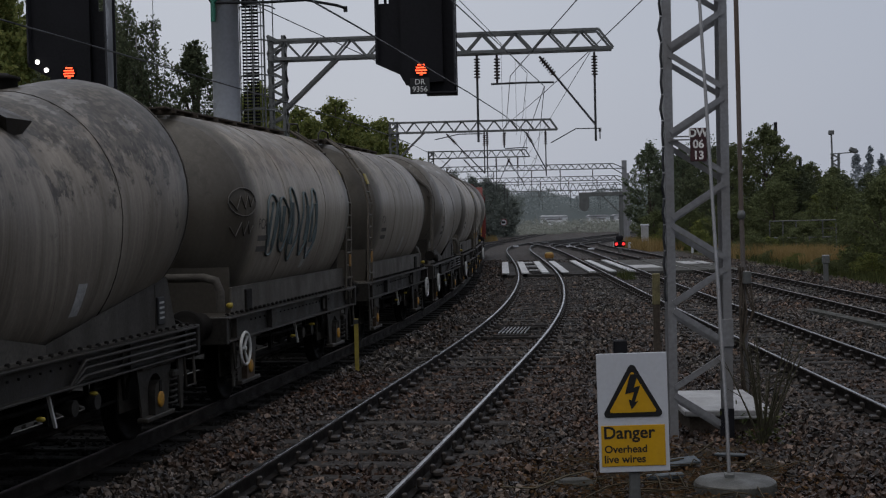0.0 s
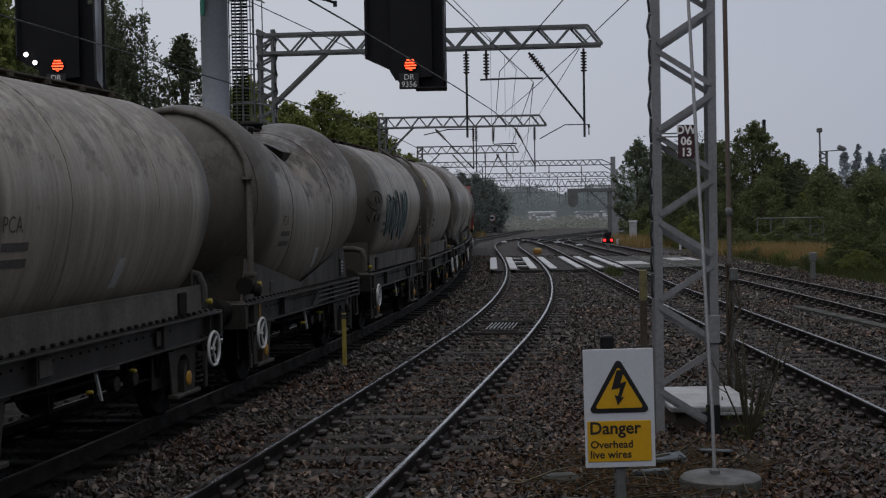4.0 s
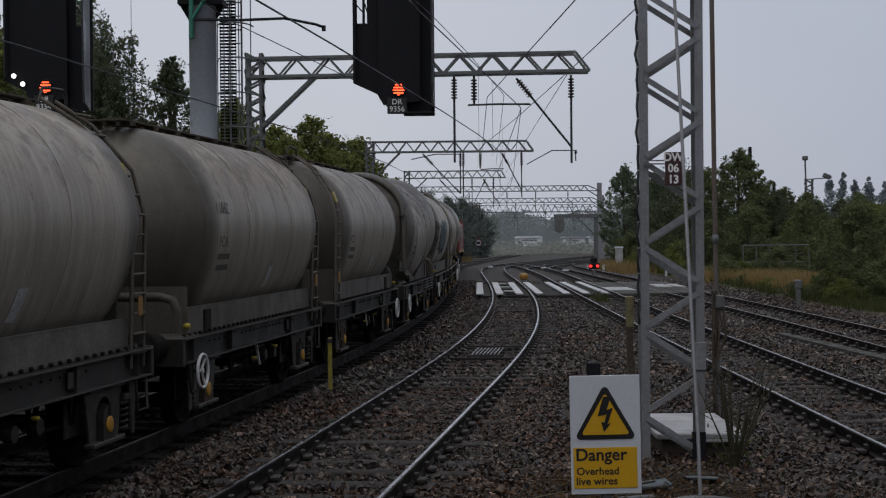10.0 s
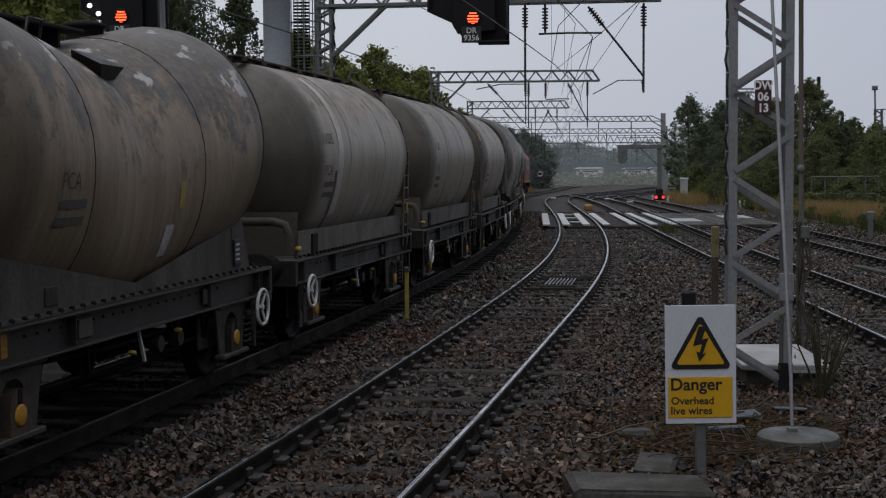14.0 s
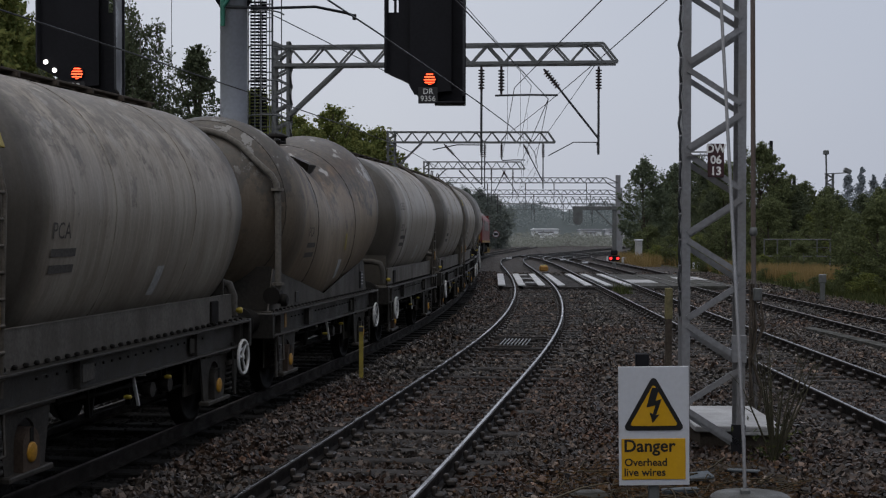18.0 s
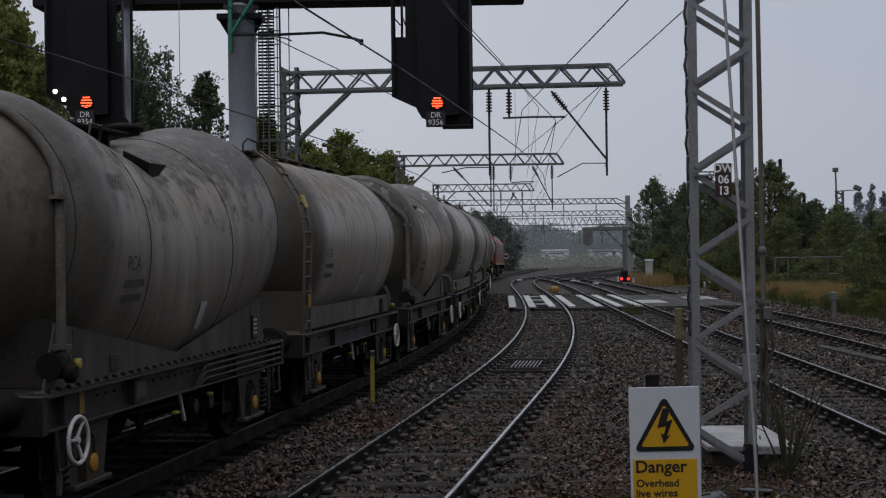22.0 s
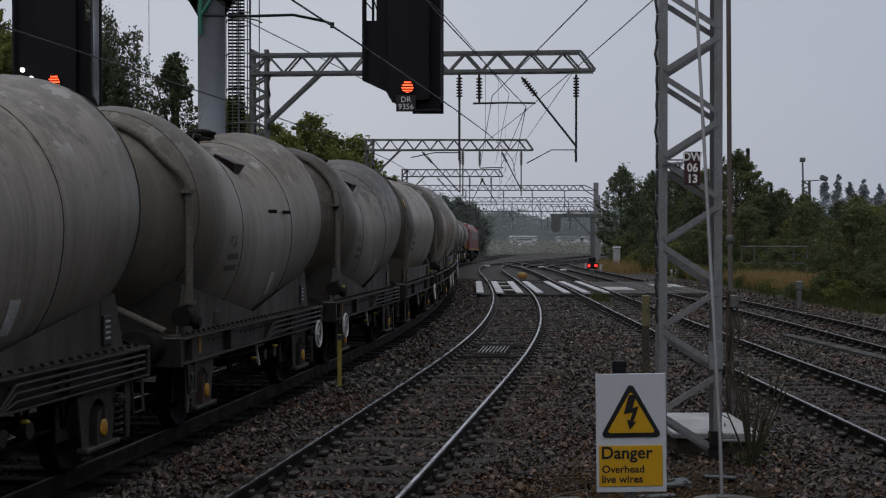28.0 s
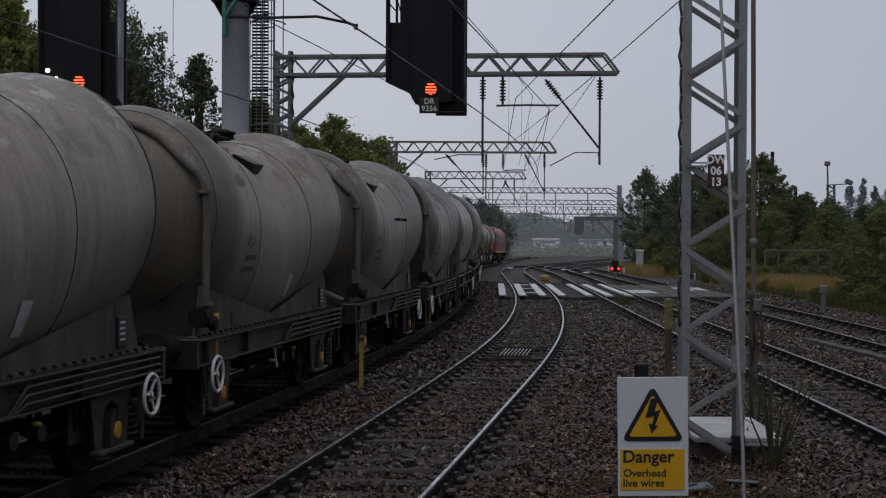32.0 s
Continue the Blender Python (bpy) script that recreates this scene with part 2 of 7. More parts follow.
def tank_mat(name, color, dust, top, rust, crust=0.35, flakes=0.5, ends=0.5, cover=0.0):
    """Tank plate under cement dust: washed-down streaks, a dark grimy crown with bare flakes, dark lower flanks."""
    m = bpy.data.materials.new(name)
    m.use_nodes = True
    n, l = m.node_tree.nodes, m.node_tree.links
    b = n["Principled BSDF"]
    b.inputs["Specular IOR Level"].default_value = 0.32
    co = n.new("ShaderNodeTexCoord")
    oi = n.new("ShaderNodeObjectInfo")
    add = n.new("ShaderNodeVectorMath")
    add.operation = "ADD"
    sc = n.new("ShaderNodeVectorMath")
    sc.operation = "SCALE"
    sc.inputs[0].default_value = (37, 11, 5)
    l.new(oi.outputs["Random"], sc.inputs[3])
    l.new(co.outputs["Object"], add.inputs[0])
    l.new(sc.outputs[0], add.inputs[1])

    def noisy(scale, detail, lo, hi, stretch, coarse=0.62):
        mp = n.new("ShaderNodeMapping")
        mp.inputs["Scale"].default_value = stretch
        l.new(add.outputs[0], mp.inputs[0])
        t = n.new("ShaderNodeTexNoise")
        t.inputs["Scale"].default_value, t.inputs["Detail"].default_value, t.inputs["Roughness"].default_value = scale, detail, coarse
        l.new(mp.outputs[0], t.inputs["Vector"])
        r = n.new("ShaderNodeMapRange")
        r.inputs[1].default_value, r.inputs[2].default_value = lo, hi
        l.new(t.outputs[0], r.inputs[0])
        return r.outputs[0]

    def mixer(kind, fac, a, bb):
        x = n.new("ShaderNodeMix")
        x.data_type, x.blend_type = "RGBA", kind
        for sock, v in ((x.inputs[0], fac), (x.inputs[6], a), (x.inputs[7], bb)):
            if isinstance(v, (int, float, tuple)):
                sock.default_value = v
            else:
                l.new(v, sock)
        return x.outputs[2]

    def math_node(op, a, bb):
        x = n.new("ShaderNodeMath")
        x.operation = op
        for sock, v in zip(x.inputs, (a, bb)):
            if isinstance(v, (int, float)):
                sock.default_value = v
            else:
                l.new(v, sock)
        return x.outputs[0]

    def ramp(v, lo, hi):
        r = n.new("ShaderNodeMapRange")
        r.interpolation_type = "SMOOTHSTEP"
        r.inputs[1].default_value, r.inputs[2].default_value = lo, hi
        l.new(v, r.inputs[0])
        return r.outputs[0]

    sepx = n.new("ShaderNodeSeparateXYZ")
    l.new(co.outputs["Object"], sepx.inputs[0])
    cloudy = noisy(0.9, 5, 0.35, 0.68, (1, 1, 1))
    streaks = noisy(2.0, 7, 0.38, 0.66, (2.2, 1, 0.2))
    runs = noisy(4.5, 7, 0.47, 0.68, (4.2, 1, 0.12))
    fine = noisy(26, 4, 0.2, 0.8, (1, 1, 1))
    out = mixer("MIX", cloudy, (*color, 1), (*dust, 1))
    out = mixer("MIX", math_node("MULTIPLY", streaks, 0.72), out, (*rust, 1))
    out = mixer("MIX", math_node("MULTIPLY", runs, 0.38), out, tuple(1.3 * q for q in dust) + (1,))
    # grime settled on the crown, with a ragged lower edge and a brown tide mark under it
    ragged = noisy(2.8, 12, 0, 1, (1.1, 1, 0.85), 0.74)
    mottle = noisy(11, 8, 0.42, 0.55, (1.1, 1, 0.8))
    level = math_node("ADD", math_node("MULTIPLY", math_node("SUBTRACT", sepx.outputs[2], 3.05 - cover), 0.62), math_node("MULTIPLY", math_node("SUBTRACT", ragged, 0.5), 3.4))
    crown = ramp(level, 0.2, 0.26)
    tide = math_node("SUBTRACT", ramp(level, 0.0, 0.26), crown)
    out = mixer("MIX", math_node("MULTIPLY", tide, 0.55), out, tuple(0.8 * q for q in rust) + (1,))
    out = mixer("MIX", math_node("MULTIPLY", crown, math_node("ADD", math_node("MULTIPLY", mottle, 0.35), crust)), out, (*top, 1))
    # bare flakes where the crust has come away
    flake = math_node("MULTIPLY", noisy(2.6, 10, 0.585, 0.6, (0.8, 1, 0.8)), ramp(sepx.outputs[2], 2.9, 3.2))
    out = mixer("MIX", math_node("MULTIPLY", flake, flakes), out, (0.40, 0.39, 0.37, 1))
    # grime over the ends, deepened to paint in the shade between wagons
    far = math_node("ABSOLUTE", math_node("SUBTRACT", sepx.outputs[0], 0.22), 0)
    end_grime_shade = ramp(math_node("ADD", far, math_node("MULTIPLY", noisy(1.3, 7, -0.5, 0.5, (1, 1, 0.6)), 0.22)), 2.52, 2.92)
    out = mixer("MIX", math_node("MULTIPLY", end_grime_shade, ends), out, mixer("MIX", noisy(1.7, 6, 0.35, 0.65, (1, 1, 0.35)), (0.052, 0.046, 0.037, 1), (0.08, 0.072, 0.059, 1)))
    out = mixer("MULTIPLY", 0.45, out, mixer("MIX", fine, (0.55, 0.55, 0.55, 1), (1.06, 1.06, 1.06, 1)))
    l.new(out, b.inputs["Base Color"])
    rr = n.new("ShaderNodeMapRange")
    rr.inputs[3].default_value, rr.inputs[4].default_value = 0.36, 0.56
    l.new(cloudy, rr.inputs[0])
    l.new(rr.outputs[0], b.inputs["Roughness"])
    bp = n.new("ShaderNodeBump")
    bp.inputs["Strength"].default_value, bp.inputs["Distance"].default_value = 0.3, 0.012
    l.new(noisy(9, 7, 0, 1, (1, 1, 1)), bp.inputs["Height"])
    l.new(bp.outputs[0], b.inputs["Normal"])
    return m


BALLAST = ballast_mat("ballast bed", 0.75, 17)
# Near-black ballast: the shade beneath the train is put into its colour.
UNDERTRAIN = mat("ballast blackened for shade under the train", (0.012, 0.011, 0.010), 0.8, grain=(18, 0.5), stain=(3, 0.5), bump=(18, 0.9, 0.04), spec=0.08)
STONE = stone_mat("loose ballast stones", 1.1)
STONEGREY = stone_mat("grey ballast stones", 1.5, (0.92, 0.98, 1.0))
STONEFRESH = stone_mat("clean pinkish ballast stones", 2.0)
EARTH = mat("dark soil and leaf litter", (0.022, 0.019, 0.014), 0.95, grain=(30, 0.5), stain=(2, 0.6), bump=(25, 0.8, 0.05), second=(0.055, 0.038, 0.022), spec=0.1)
TURF = mat("rough grass ground", (0.042, 0.044, 0.022), 0.95, grain=(12, 0.5), stain=(0.4, 0.7), bump=(9, 0.8, 0.08), second=(0.085, 0.068, 0.035), spec=0.1)
RAILTOP = mat("polished rail head", (0.42, 0.422, 0.43), 0.22, 1.0, grain=(80, 0.1), stain=(3, 0.25), bump=None)
RAILMID = mat("half-polished rail head", (0.26, 0.26, 0.265), 0.3, 0.9, grain=(80, 0.1), stain=(3, 0.25), bump=None)
RAILDULL = mat("dull rail head", (0.17, 0.15, 0.14), 0.42, 0.6, grain=(60, 0.2), stain=(1.2, 0.4), bump=None)
RAILSIDE = mat("rusty rail web", (0.018, 0.0145, 0.0125), 0.6, 0.2, grain=(50, 0.4), stain=(4, 0.5), spec=0.1)
TIMBER = mat("weathered sleeper timber", (0.038, 0.035, 0.033), 0.8, grain=(18, 0.35), stain=(2.5, 0.5), bump=(30, 0.6, 0.02), rand=0.25, spec=0.1)
CHAIR = mat("wet rusty rail chair", (0.034, 0.029, 0.026), 0.5, 0.2, spec=0.2)
# Sleepers under the train, blackened to carry its shade.
UNDERTIMBER = mat("sleeper timber blackened for shade under the train", (0.013, 0.012, 0.011), 0.75, grain=(18, 0.35), stain=(2.5, 0.5), bump=(30, 0.6, 0.02), rand=0.25, spec=0.1)
WHITEBOARD = mat("worn white boards", (0.47, 0.48, 0.49), 0.55, grain=(20, 0.2), stain=(2, 0.45), second=(0.3, 0.3, 0.29), rand=0.1)
FOOTCONC = mat("worn wet concrete foot", (0.085, 0.085, 0.08), 0.42, grain=(30, 0.25), stain=(4, 0.8), second=(0.038, 0.038, 0.032), bump=(40, 0.4, 0.01), spec=0.4)
CONCRETE = mat("grey concrete", (0.068, 0.067, 0.062), 0.75, grain=(30, 0.3), stain=(3.5, 0.7), second=(0.034, 0.034, 0.027), bump=(40, 0.5, 0.015), spec=0.1)
PALECONC = mat("pale concrete lid", (0.33, 0.33, 0.33), 0.6, grain=(25, 0.15), stain=(3, 0.35), bump=(30, 0.3, 0.01))
GALV = mat("galvanised steel", (0.215, 0.22, 0.232), 0.45, 0.2, grain=(25, 0.15), stain=(1.8, 0.5), second=(0.145, 0.138, 0.128), bump=(50, 0.15, 0.004), spec=0.25)
GALVDARK = mat("weathered gantry steel", (0.125, 0.13, 0.128), 0.5, 0.2, grain=(20, 0.2), stain=(2, 0.45), bump=None)
COLUMN = mat("silver painted column", (0.5, 0.53, 0.59), 0.38, 0.1, grain=(15, 0.08), stain=(0.8, 0.3), bump=None)
BLACK = mat("black painted steel", (0.011, 0.011, 0.013), 0.6, grain=(20, 0.2), stain=(1.5, 0.4), second=(0.02, 0.02, 0.024), bump=None, spec=0.1)
BLACKGLOSS = mat("worn black gloss", (0.02, 0.021, 0.024), 0.35, stain=(2, 0.5), second=(0.05, 0.05, 0.055), bump=None)
CERAMIC = mat("dark brown insulator", (0.035, 0.022, 0.02), 0.3, bump=None)
WIRE = mat("dark wire", (0.045, 0.047, 0.05), 0.55, 0.4, bump=None)
GREENPIPE = mat("green bonding lead", (0.03, 0.16, 0.11), 0.5, bump=None)
YELLOW = mat("faded yellow paint", (0.30, 0.235, 0.04), 0.55, grain=(40, 0.2), stain=(8, 0.5), second=(0.2, 0.16, 0.05), bump=None)
OLDPAINT = mat("weathered yellow-grey paint", (0.17, 0.15, 0.075), 0.7, stain=(8, 0.6), second=(0.1, 0.09, 0.06), bump=None, spec=0.2)
SIGNYELLOW = mat("sign yellow", (0.52, 0.29, 0.01), 0.4, grain=(30, 0.05), stain=(6, 0.15), second=(0.45, 0.27, 0.02), bump=None)
SIGNWHITE = mat("sign white", (0.48, 0.50, 0.54), 0.4, grain=(30, 0.04), stain=(5, 0.2), second=(0.48, 0.48, 0.48), bump=None)
SIGNBLACK = mat("sign black", (0.012, 0.012, 0.013), 0.5, bump=None)
LETTER = mat("white letters", (0.75, 0.75, 0.73), 0.5, bump=None)
MAROON = mat("dark maroon plate", (0.045, 0.014, 0.016), 0.5, bump=None)
RUSTYELLOW = mat("stained orange-yellow paint", (0.26, 0.13, 0.02), 0.6, stain=(5, 0.5), second=(0.14, 0.08, 0.03), bump=None)
RUSTPOLE = mat("rust-streaked grey pole", (0.15, 0.145, 0.145), 0.6, 0.1, stain=(1.2, 0.9), second=(0.11, 0.075, 0.055), streak=0.3, bump=None, spec=0.2)
RUST = mat("brown rust", (0.075, 0.055, 0.042), 0.8, stain=(4, 0.5), spec=0.1)
WOODPOST = mat("old wooden post", (0.075, 0.062, 0.05), 0.85, stain=(3, 0.5), spec=0.1)
TWIG = mat("bare twigs", (0.10, 0.085, 0.06), 0.85, bump=None, spec=0.1)
DEADSTEM = mat("damp dead stems", (0.06, 0.048, 0.03), 0.8, stain=(6, 0.5), second=(0.035, 0.03, 0.02), bump=None, spec=0.1)
SCRAP = mat("blue-grey plastic scrap", (0.085, 0.1, 0.112), 0.5, stain=(6, 0.5), second=(0.06, 0.065, 0.07), bump=None, spec=0.3)
SAPLING = mat("dark sapling stems", (0.045, 0.042, 0.026), 0.7, bump=None, spec=0.2)
BARK = mat("tree bark", (0.09, 0.075, 0.06), 0.9, grain=(12, 0.4), stain=(2, 0.5), bump=(12, 0.8, 0.04), spec=0.1)
BIRCHBARK = mat("birch bark", (0.36, 0.34, 0.31), 0.8, grain=(8, 0.3), stain=(3, 0.6), second=(0.06, 0.05, 0.05))
LEAF = leafy("green leaves", (0.085, 0.105, 0.05), (0.14, 0.155, 0.07))
LEAFDARK = leafy("dark green leaves", (0.078, 0.096, 0.058), (0.122, 0.14, 0.08))
LEAFYELLOW = leafy("yellowing leaves", (0.1, 0.13, 0.04), (0.205, 0.21, 0.066))
# Mist is mixed into these three leaf colours, paler with distance.
LEAFHAZED = leafy("green leaves paled for mist", (0.1, 0.125, 0.08), (0.14, 0.165, 0.105))
LEAFGREY = leafy("leaves of distant woods greyed for mist", (0.15, 0.172, 0.155), (0.19, 0.212, 0.19))
LEAFMIST = leafy("leaves of far woods paled for mist", (0.25, 0.28, 0.3), (0.28, 0.31, 0.33))
DEADLEAF = leafy("dead leaves", (0.05, 0.032, 0.018), (0.13, 0.075, 0.035))
GRASS = leafy("dry grass", (0.2, 0.14, 0.055), (0.33, 0.24, 0.11))
GRASSGREEN = leafy("green grass", (0.036, 0.05, 0.018), (0.085, 0.09, 0.032))
REDLAMP = glow("red signal lens", (1.0, 0.085, 0.028), 2.8)
WHITELAMP = glow("white signal lens", (1.0, 0.95, 0.9), 2.5)
REDGROUND = glow("red position light", (1.0, 0.03, 0.03), 1.6)
SEAM = mat("dark weld seam", (0.055, 0.05, 0.044), 0.7, bump=None, spec=0.1)
TANKEND = mat("dark streaked end panel", (0.05, 0.045, 0.037), 0.7, grain=(22, 0.3), stain=(1.6, 0.7), second=(0.075, 0.067, 0.056), streak=0.3, bump=(14, 0.3, 0.01), rand=0.2, spec=0.15)
# Plain glowing greys that put the mist into the far woods' colour.
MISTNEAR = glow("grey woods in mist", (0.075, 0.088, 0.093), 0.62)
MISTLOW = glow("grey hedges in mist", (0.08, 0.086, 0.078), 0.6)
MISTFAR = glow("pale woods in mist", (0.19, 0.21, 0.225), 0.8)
TANKGREY = tank_mat("cement-dusted grey tank", (0.196, 0.17, 0.138), (0.278, 0.246, 0.202), (0.042, 0.036, 0.029), (0.104, 0.083, 0.061), 0.6, 0.25, 0.75, 0.35)
TANKDUST = tank_mat("streaked grey straight tank", (0.268, 0.233, 0.188), (0.37, 0.332, 0.275), (0.09, 0.0768, 0.0612), (0.15, 0.12, 0.0864), 0.45, 0.3, 0.88, 0.1)
TANKPALE = tank_mat("pale cement-dusted tank", (0.2, 0.177, 0.146), (0.266, 0.238, 0.2), (0.085, 0.075, 0.062), (0.132, 0.112, 0.086), 0.4, 0.6, 0.6, -0.15)
TANKWASHED = tank_mat("rain-washed pale straight tank", (0.295, 0.26, 0.212), (0.395, 0.354, 0.296), (0.12, 0.106, 0.0876), (0.18, 0.151, 0.116), 0.4, 0.4, 0.88, -0.05)
TANKBROWN = tank_mat("brown-stained tank", (0.19, 0.143, 0.0954), (0.27, 0.214, 0.149), (0.069, 0.0609, 0.0529), (0.115, 0.077, 0.046), 0.6, 1.0, 0.6, 0.5)
SKIRT = mat("dusty grey skirt plate", (0.11, 0.1, 0.086), 0.65, grain=(25, 0.25), stain=(2.2, 0.6), second=(0.06, 0.054, 0.046), streak=0.5, rand=0.15, spec=0.2)
FRAME = mat("grimy underframe steel", (0.028, 0.026, 0.0232), 0.5, 0.1, grain=(25, 0.35), stain=(3, 0.6), second=(0.05, 0.043, 0.035), rand=0.15, spec=0.22)
PLATE = mat("dusty saddle plate", (0.068, 0.062, 0.053), 0.65, grain=(25, 0.25), stain=(2.5, 0.6), second=(0.03, 0.026, 0.022), streak=0.3, rand=0.15, spec=0.2)
HORN = mat("dusty horn plate steel", (0.055, 0.049, 0.041), 0.55, 0.1, grain=(25, 0.35), stain=(3, 0.6), second=(0.026, 0.023, 0.02), rand=0.15, spec=0.25)
LADDER = mat("dusty brown ladder steel", (0.095, 0.083, 0.067), 0.6, 0.1, stain=(3, 0.5), second=(0.06, 0.05, 0.04), bump=None, spec=0.2)
# Brake grime and wheel steel, darkened further to paint in the underside shade.
NEARBLACK = mat("brake grime blackened for underside shade", (0.010, 0.009, 0.008), 0.75, stain=(4, 0.5), second=(0.018, 0.016, 0.014), spec=0.1)
WHEELSTEEL = mat("wheel steel blackened for underside shade", (0.01, 0.009, 0.008), 0.7, 0.1, spec=0.1)
WHEELWHITE = mat("worn white handwheel", (0.55, 0.55, 0.53), 0.5, grain=(40, 0.15), stain=(9, 0.45), bump=None)
AXLEYELLOW = mat("yellow axlebox cover", (0.4, 0.2, 0.015), 0.5, stain=(12, 0.4), second=(0.3, 0.14, 0.02), bump=None)
VALVEYELLOW = mat("yellow valve", (0.34, 0.26, 0.03), 0.45, bump=None)
SHEENBAND = mat("pale painted sheen", (0.45, 0.43, 0.39), 0.5, grain=(18, 0.2), stain=(3, 0.5), second=(0.33, 0.3, 0.26), streak=0.4, bump=None)
INKDARK = mat("faded black stencil", (0.105, 0.098, 0.09), 0.7, bump=None, spec=0.1)
PANELPALE = mat("pale data panel", (0.42, 0.42, 0.41), 0.55, stain=(9, 0.5), bump=None)
INKBLUE = mat("faded blue-grey spray paint", (0.1, 0.13, 0.135), 0.6, bump=None)
LOCORED = mat("red locomotive paint", (0.15, 0.018, 0.015), 0.5, grain=(10, 0.1), stain=(1.5, 0.4), second=(0.14, 0.04, 0.03), bump=None)
LOCOYELLOW = mat("yellow locomotive end", (0.36, 0.21, 0.025), 0.5, stain=(2, 0.3), bump=None)
LOCOGREY = mat("grey locomotive roof", (0.22, 0.20, 0.19), 0.6, bump=None)
GLASS = mat("dark window glass", (0.015, 0.017, 0.02), 0.08, bump=None, spec=0.6)
PALEWALL = mat("pale far building wall", (0.62, 0.64, 0.66), 0.7, bump=None)
FARROOF = mat("grey far roof", (0.30, 0.31, 0.33), 0.7, bump=None)


# ---- mesh building ----
class Mesh:
    """Collects faces for one part."""

    def __init__(self):
        self.v, self.f, self.smooth = [], [], []

    def add(self, verts, faces, smooth=False):
        o = len(self.v)
        self.v += [tuple(p) for p in verts]
        self.f += [tuple(i + o for i in q) for q in faces]
        self.smooth += [smooth] * len(faces)
        return self

    def box(self, c, s, bevel=0.0, turn=None):
        """A box, its edges chamfered."""
        hx, hy, hz = (k / 2 for k in s)
        b = min(bevel, hx * 0.9, hy * 0.9, hz * 0.9)
        c = Vector(c)
        if b <= 0:
            pts = [Vector((x, y, z)) for x in (-hx, hx) for y in (-hy, hy) for z in (-hz, hz)]
            faces = [(0, 1, 3, 2), (4, 6, 7, 5), (0, 4, 5, 1), (2, 3, 7, 6), (0, 2, 6, 4), (1, 5, 7, 3)]
        else:
            pts, ids, faces = [], {}, []
            for sx in (-1, 1):
                for sy in (-1, 1):
                    for sz in (-1, 1):
                        for ax in range(3):
                            p = [sx * (hx - b), sy * (hy - b), sz * (hz - b)]
                            p[ax] = (sx * hx, sy * hy, sz * hz)[ax]
                            ids[sx, sy, sz, ax] = len(pts)
                            pts.append(Vector(p))
            sg = (-1, 1)
            for s_ in sg:
                faces.append(tuple(ids[s_, y, z, 0] for y, z in ((-1, -1), (1, -1), (1, 1), (-1, 1))))
                faces.append(tuple(ids[x, s_, z, 1] for x, z in ((-1, -1), (1, -1), (1, 1), (-1, 1))))
                faces.append(tuple(ids[x, y, s_, 2] for x, y in ((-1, -1), (1, -1), (1, 1), (-1, 1))))
                for t_ in sg:
                    faces.append((ids[s_, t_, -1, 0], ids[s_, t_, -1, 1], ids[s_, t_, 1, 1], ids[s_, t_, 1, 0]))
                    faces.append((ids[s_, -1, t_, 0], ids[s_, -1, t_, 2], ids[s_, 1, t_, 2], ids[s_, 1, t_, 0]))
                    faces.append((ids[-1, s_, t_, 1], ids[-1, s_, t_, 2], ids[1, s_, t_, 2], ids[1, s_, t_, 1]))
                    for u_ in sg:
                        faces.append((ids[s_, t_, u_, 0], ids[s_, t_, u_, 1], ids[s_, t_, u_, 2]))
        if turn:
            pts = [turn @ p for p in pts]
        return self.add([p + c for p in pts], faces)

    def tube(self, path, r, n=8, caps=True, smooth=True):
        """A round bar along a path; r may differ from point to point."""
        path = [Vector(p) for p in path]
        rs = r if isinstance(r, (list, tuple)) else [r] * len(path)
        rings, up = [], None
        for i, p in enumerate(path):
            d = (path[min(i + 1, len(path) - 1)] - path[max(i - 1, 0)]).normalized()
            if up is None:
                up = d.orthogonal().normalized()
            up = (up - d * up.dot(d))
            up = up.normalized() if up.length > 1e-4 else d.orthogonal().normalized()
            w = d.cross(up)
            rings.append([p + rs[i] * (math.cos(a) * up + math.sin(a) * w) for a in (2 * math.pi * k / n for k in range(n))])
        verts = [q for ring in rings for q in ring]
        faces = [(i * n + k, i * n + (k + 1) % n, (i + 1) * n + (k + 1) % n, (i + 1) * n + k) for i in range(len(path) - 1) for k in range(n)]
        self.add(verts, faces, smooth)
        if caps:
            self.add(rings[0], [tuple(reversed(range(n)))])
            self.add(rings[-1], [tuple(range(n))])
        return self

    def bar(self, p, q, w, h, up=(0, 0, 1)):
        """A rectangular bar from p to q, w wide and h deep."""
        p, q = Vector(p), Vector(q)
        d = (q - p).normalized()
        side = d.cross(Vector(up))
        side = side.normalized() if side.length > 1e-4 else d.orthogonal().normalized()
        top = side.cross(d)
        verts = [e + side * sx * w / 2 + top * sz * h / 2 for e in (p, q) for sx, sz in ((-1, -1), (1, -1), (1, 1), (-1, 1))]
        return self.add(verts, [(0, 1, 5, 4), (1, 2, 6, 5), (2, 3, 7, 6), (3, 0, 4, 7), (3, 2, 1, 0), (4, 5, 6, 7)])

    def angle(self, p, q, w, t, a, b):
        """An angle section from p to q: two flanges of width w along a and b."""
        a, b = Vector(a), Vector(b)
        for u, v in ((a, b), (b, a)):
            c = [Vector(e) + u * i * w + v * j * t for e in (p, q) for i, j in ((0, 0), (1, 0), (1, 1), (0, 1))]
            self.add(c, [(0, 1, 5, 4), (1, 2, 6, 5), (2, 3, 7, 6), (3, 0, 4, 7), (3, 2, 1, 0), (4, 5, 6, 7)])
        return self

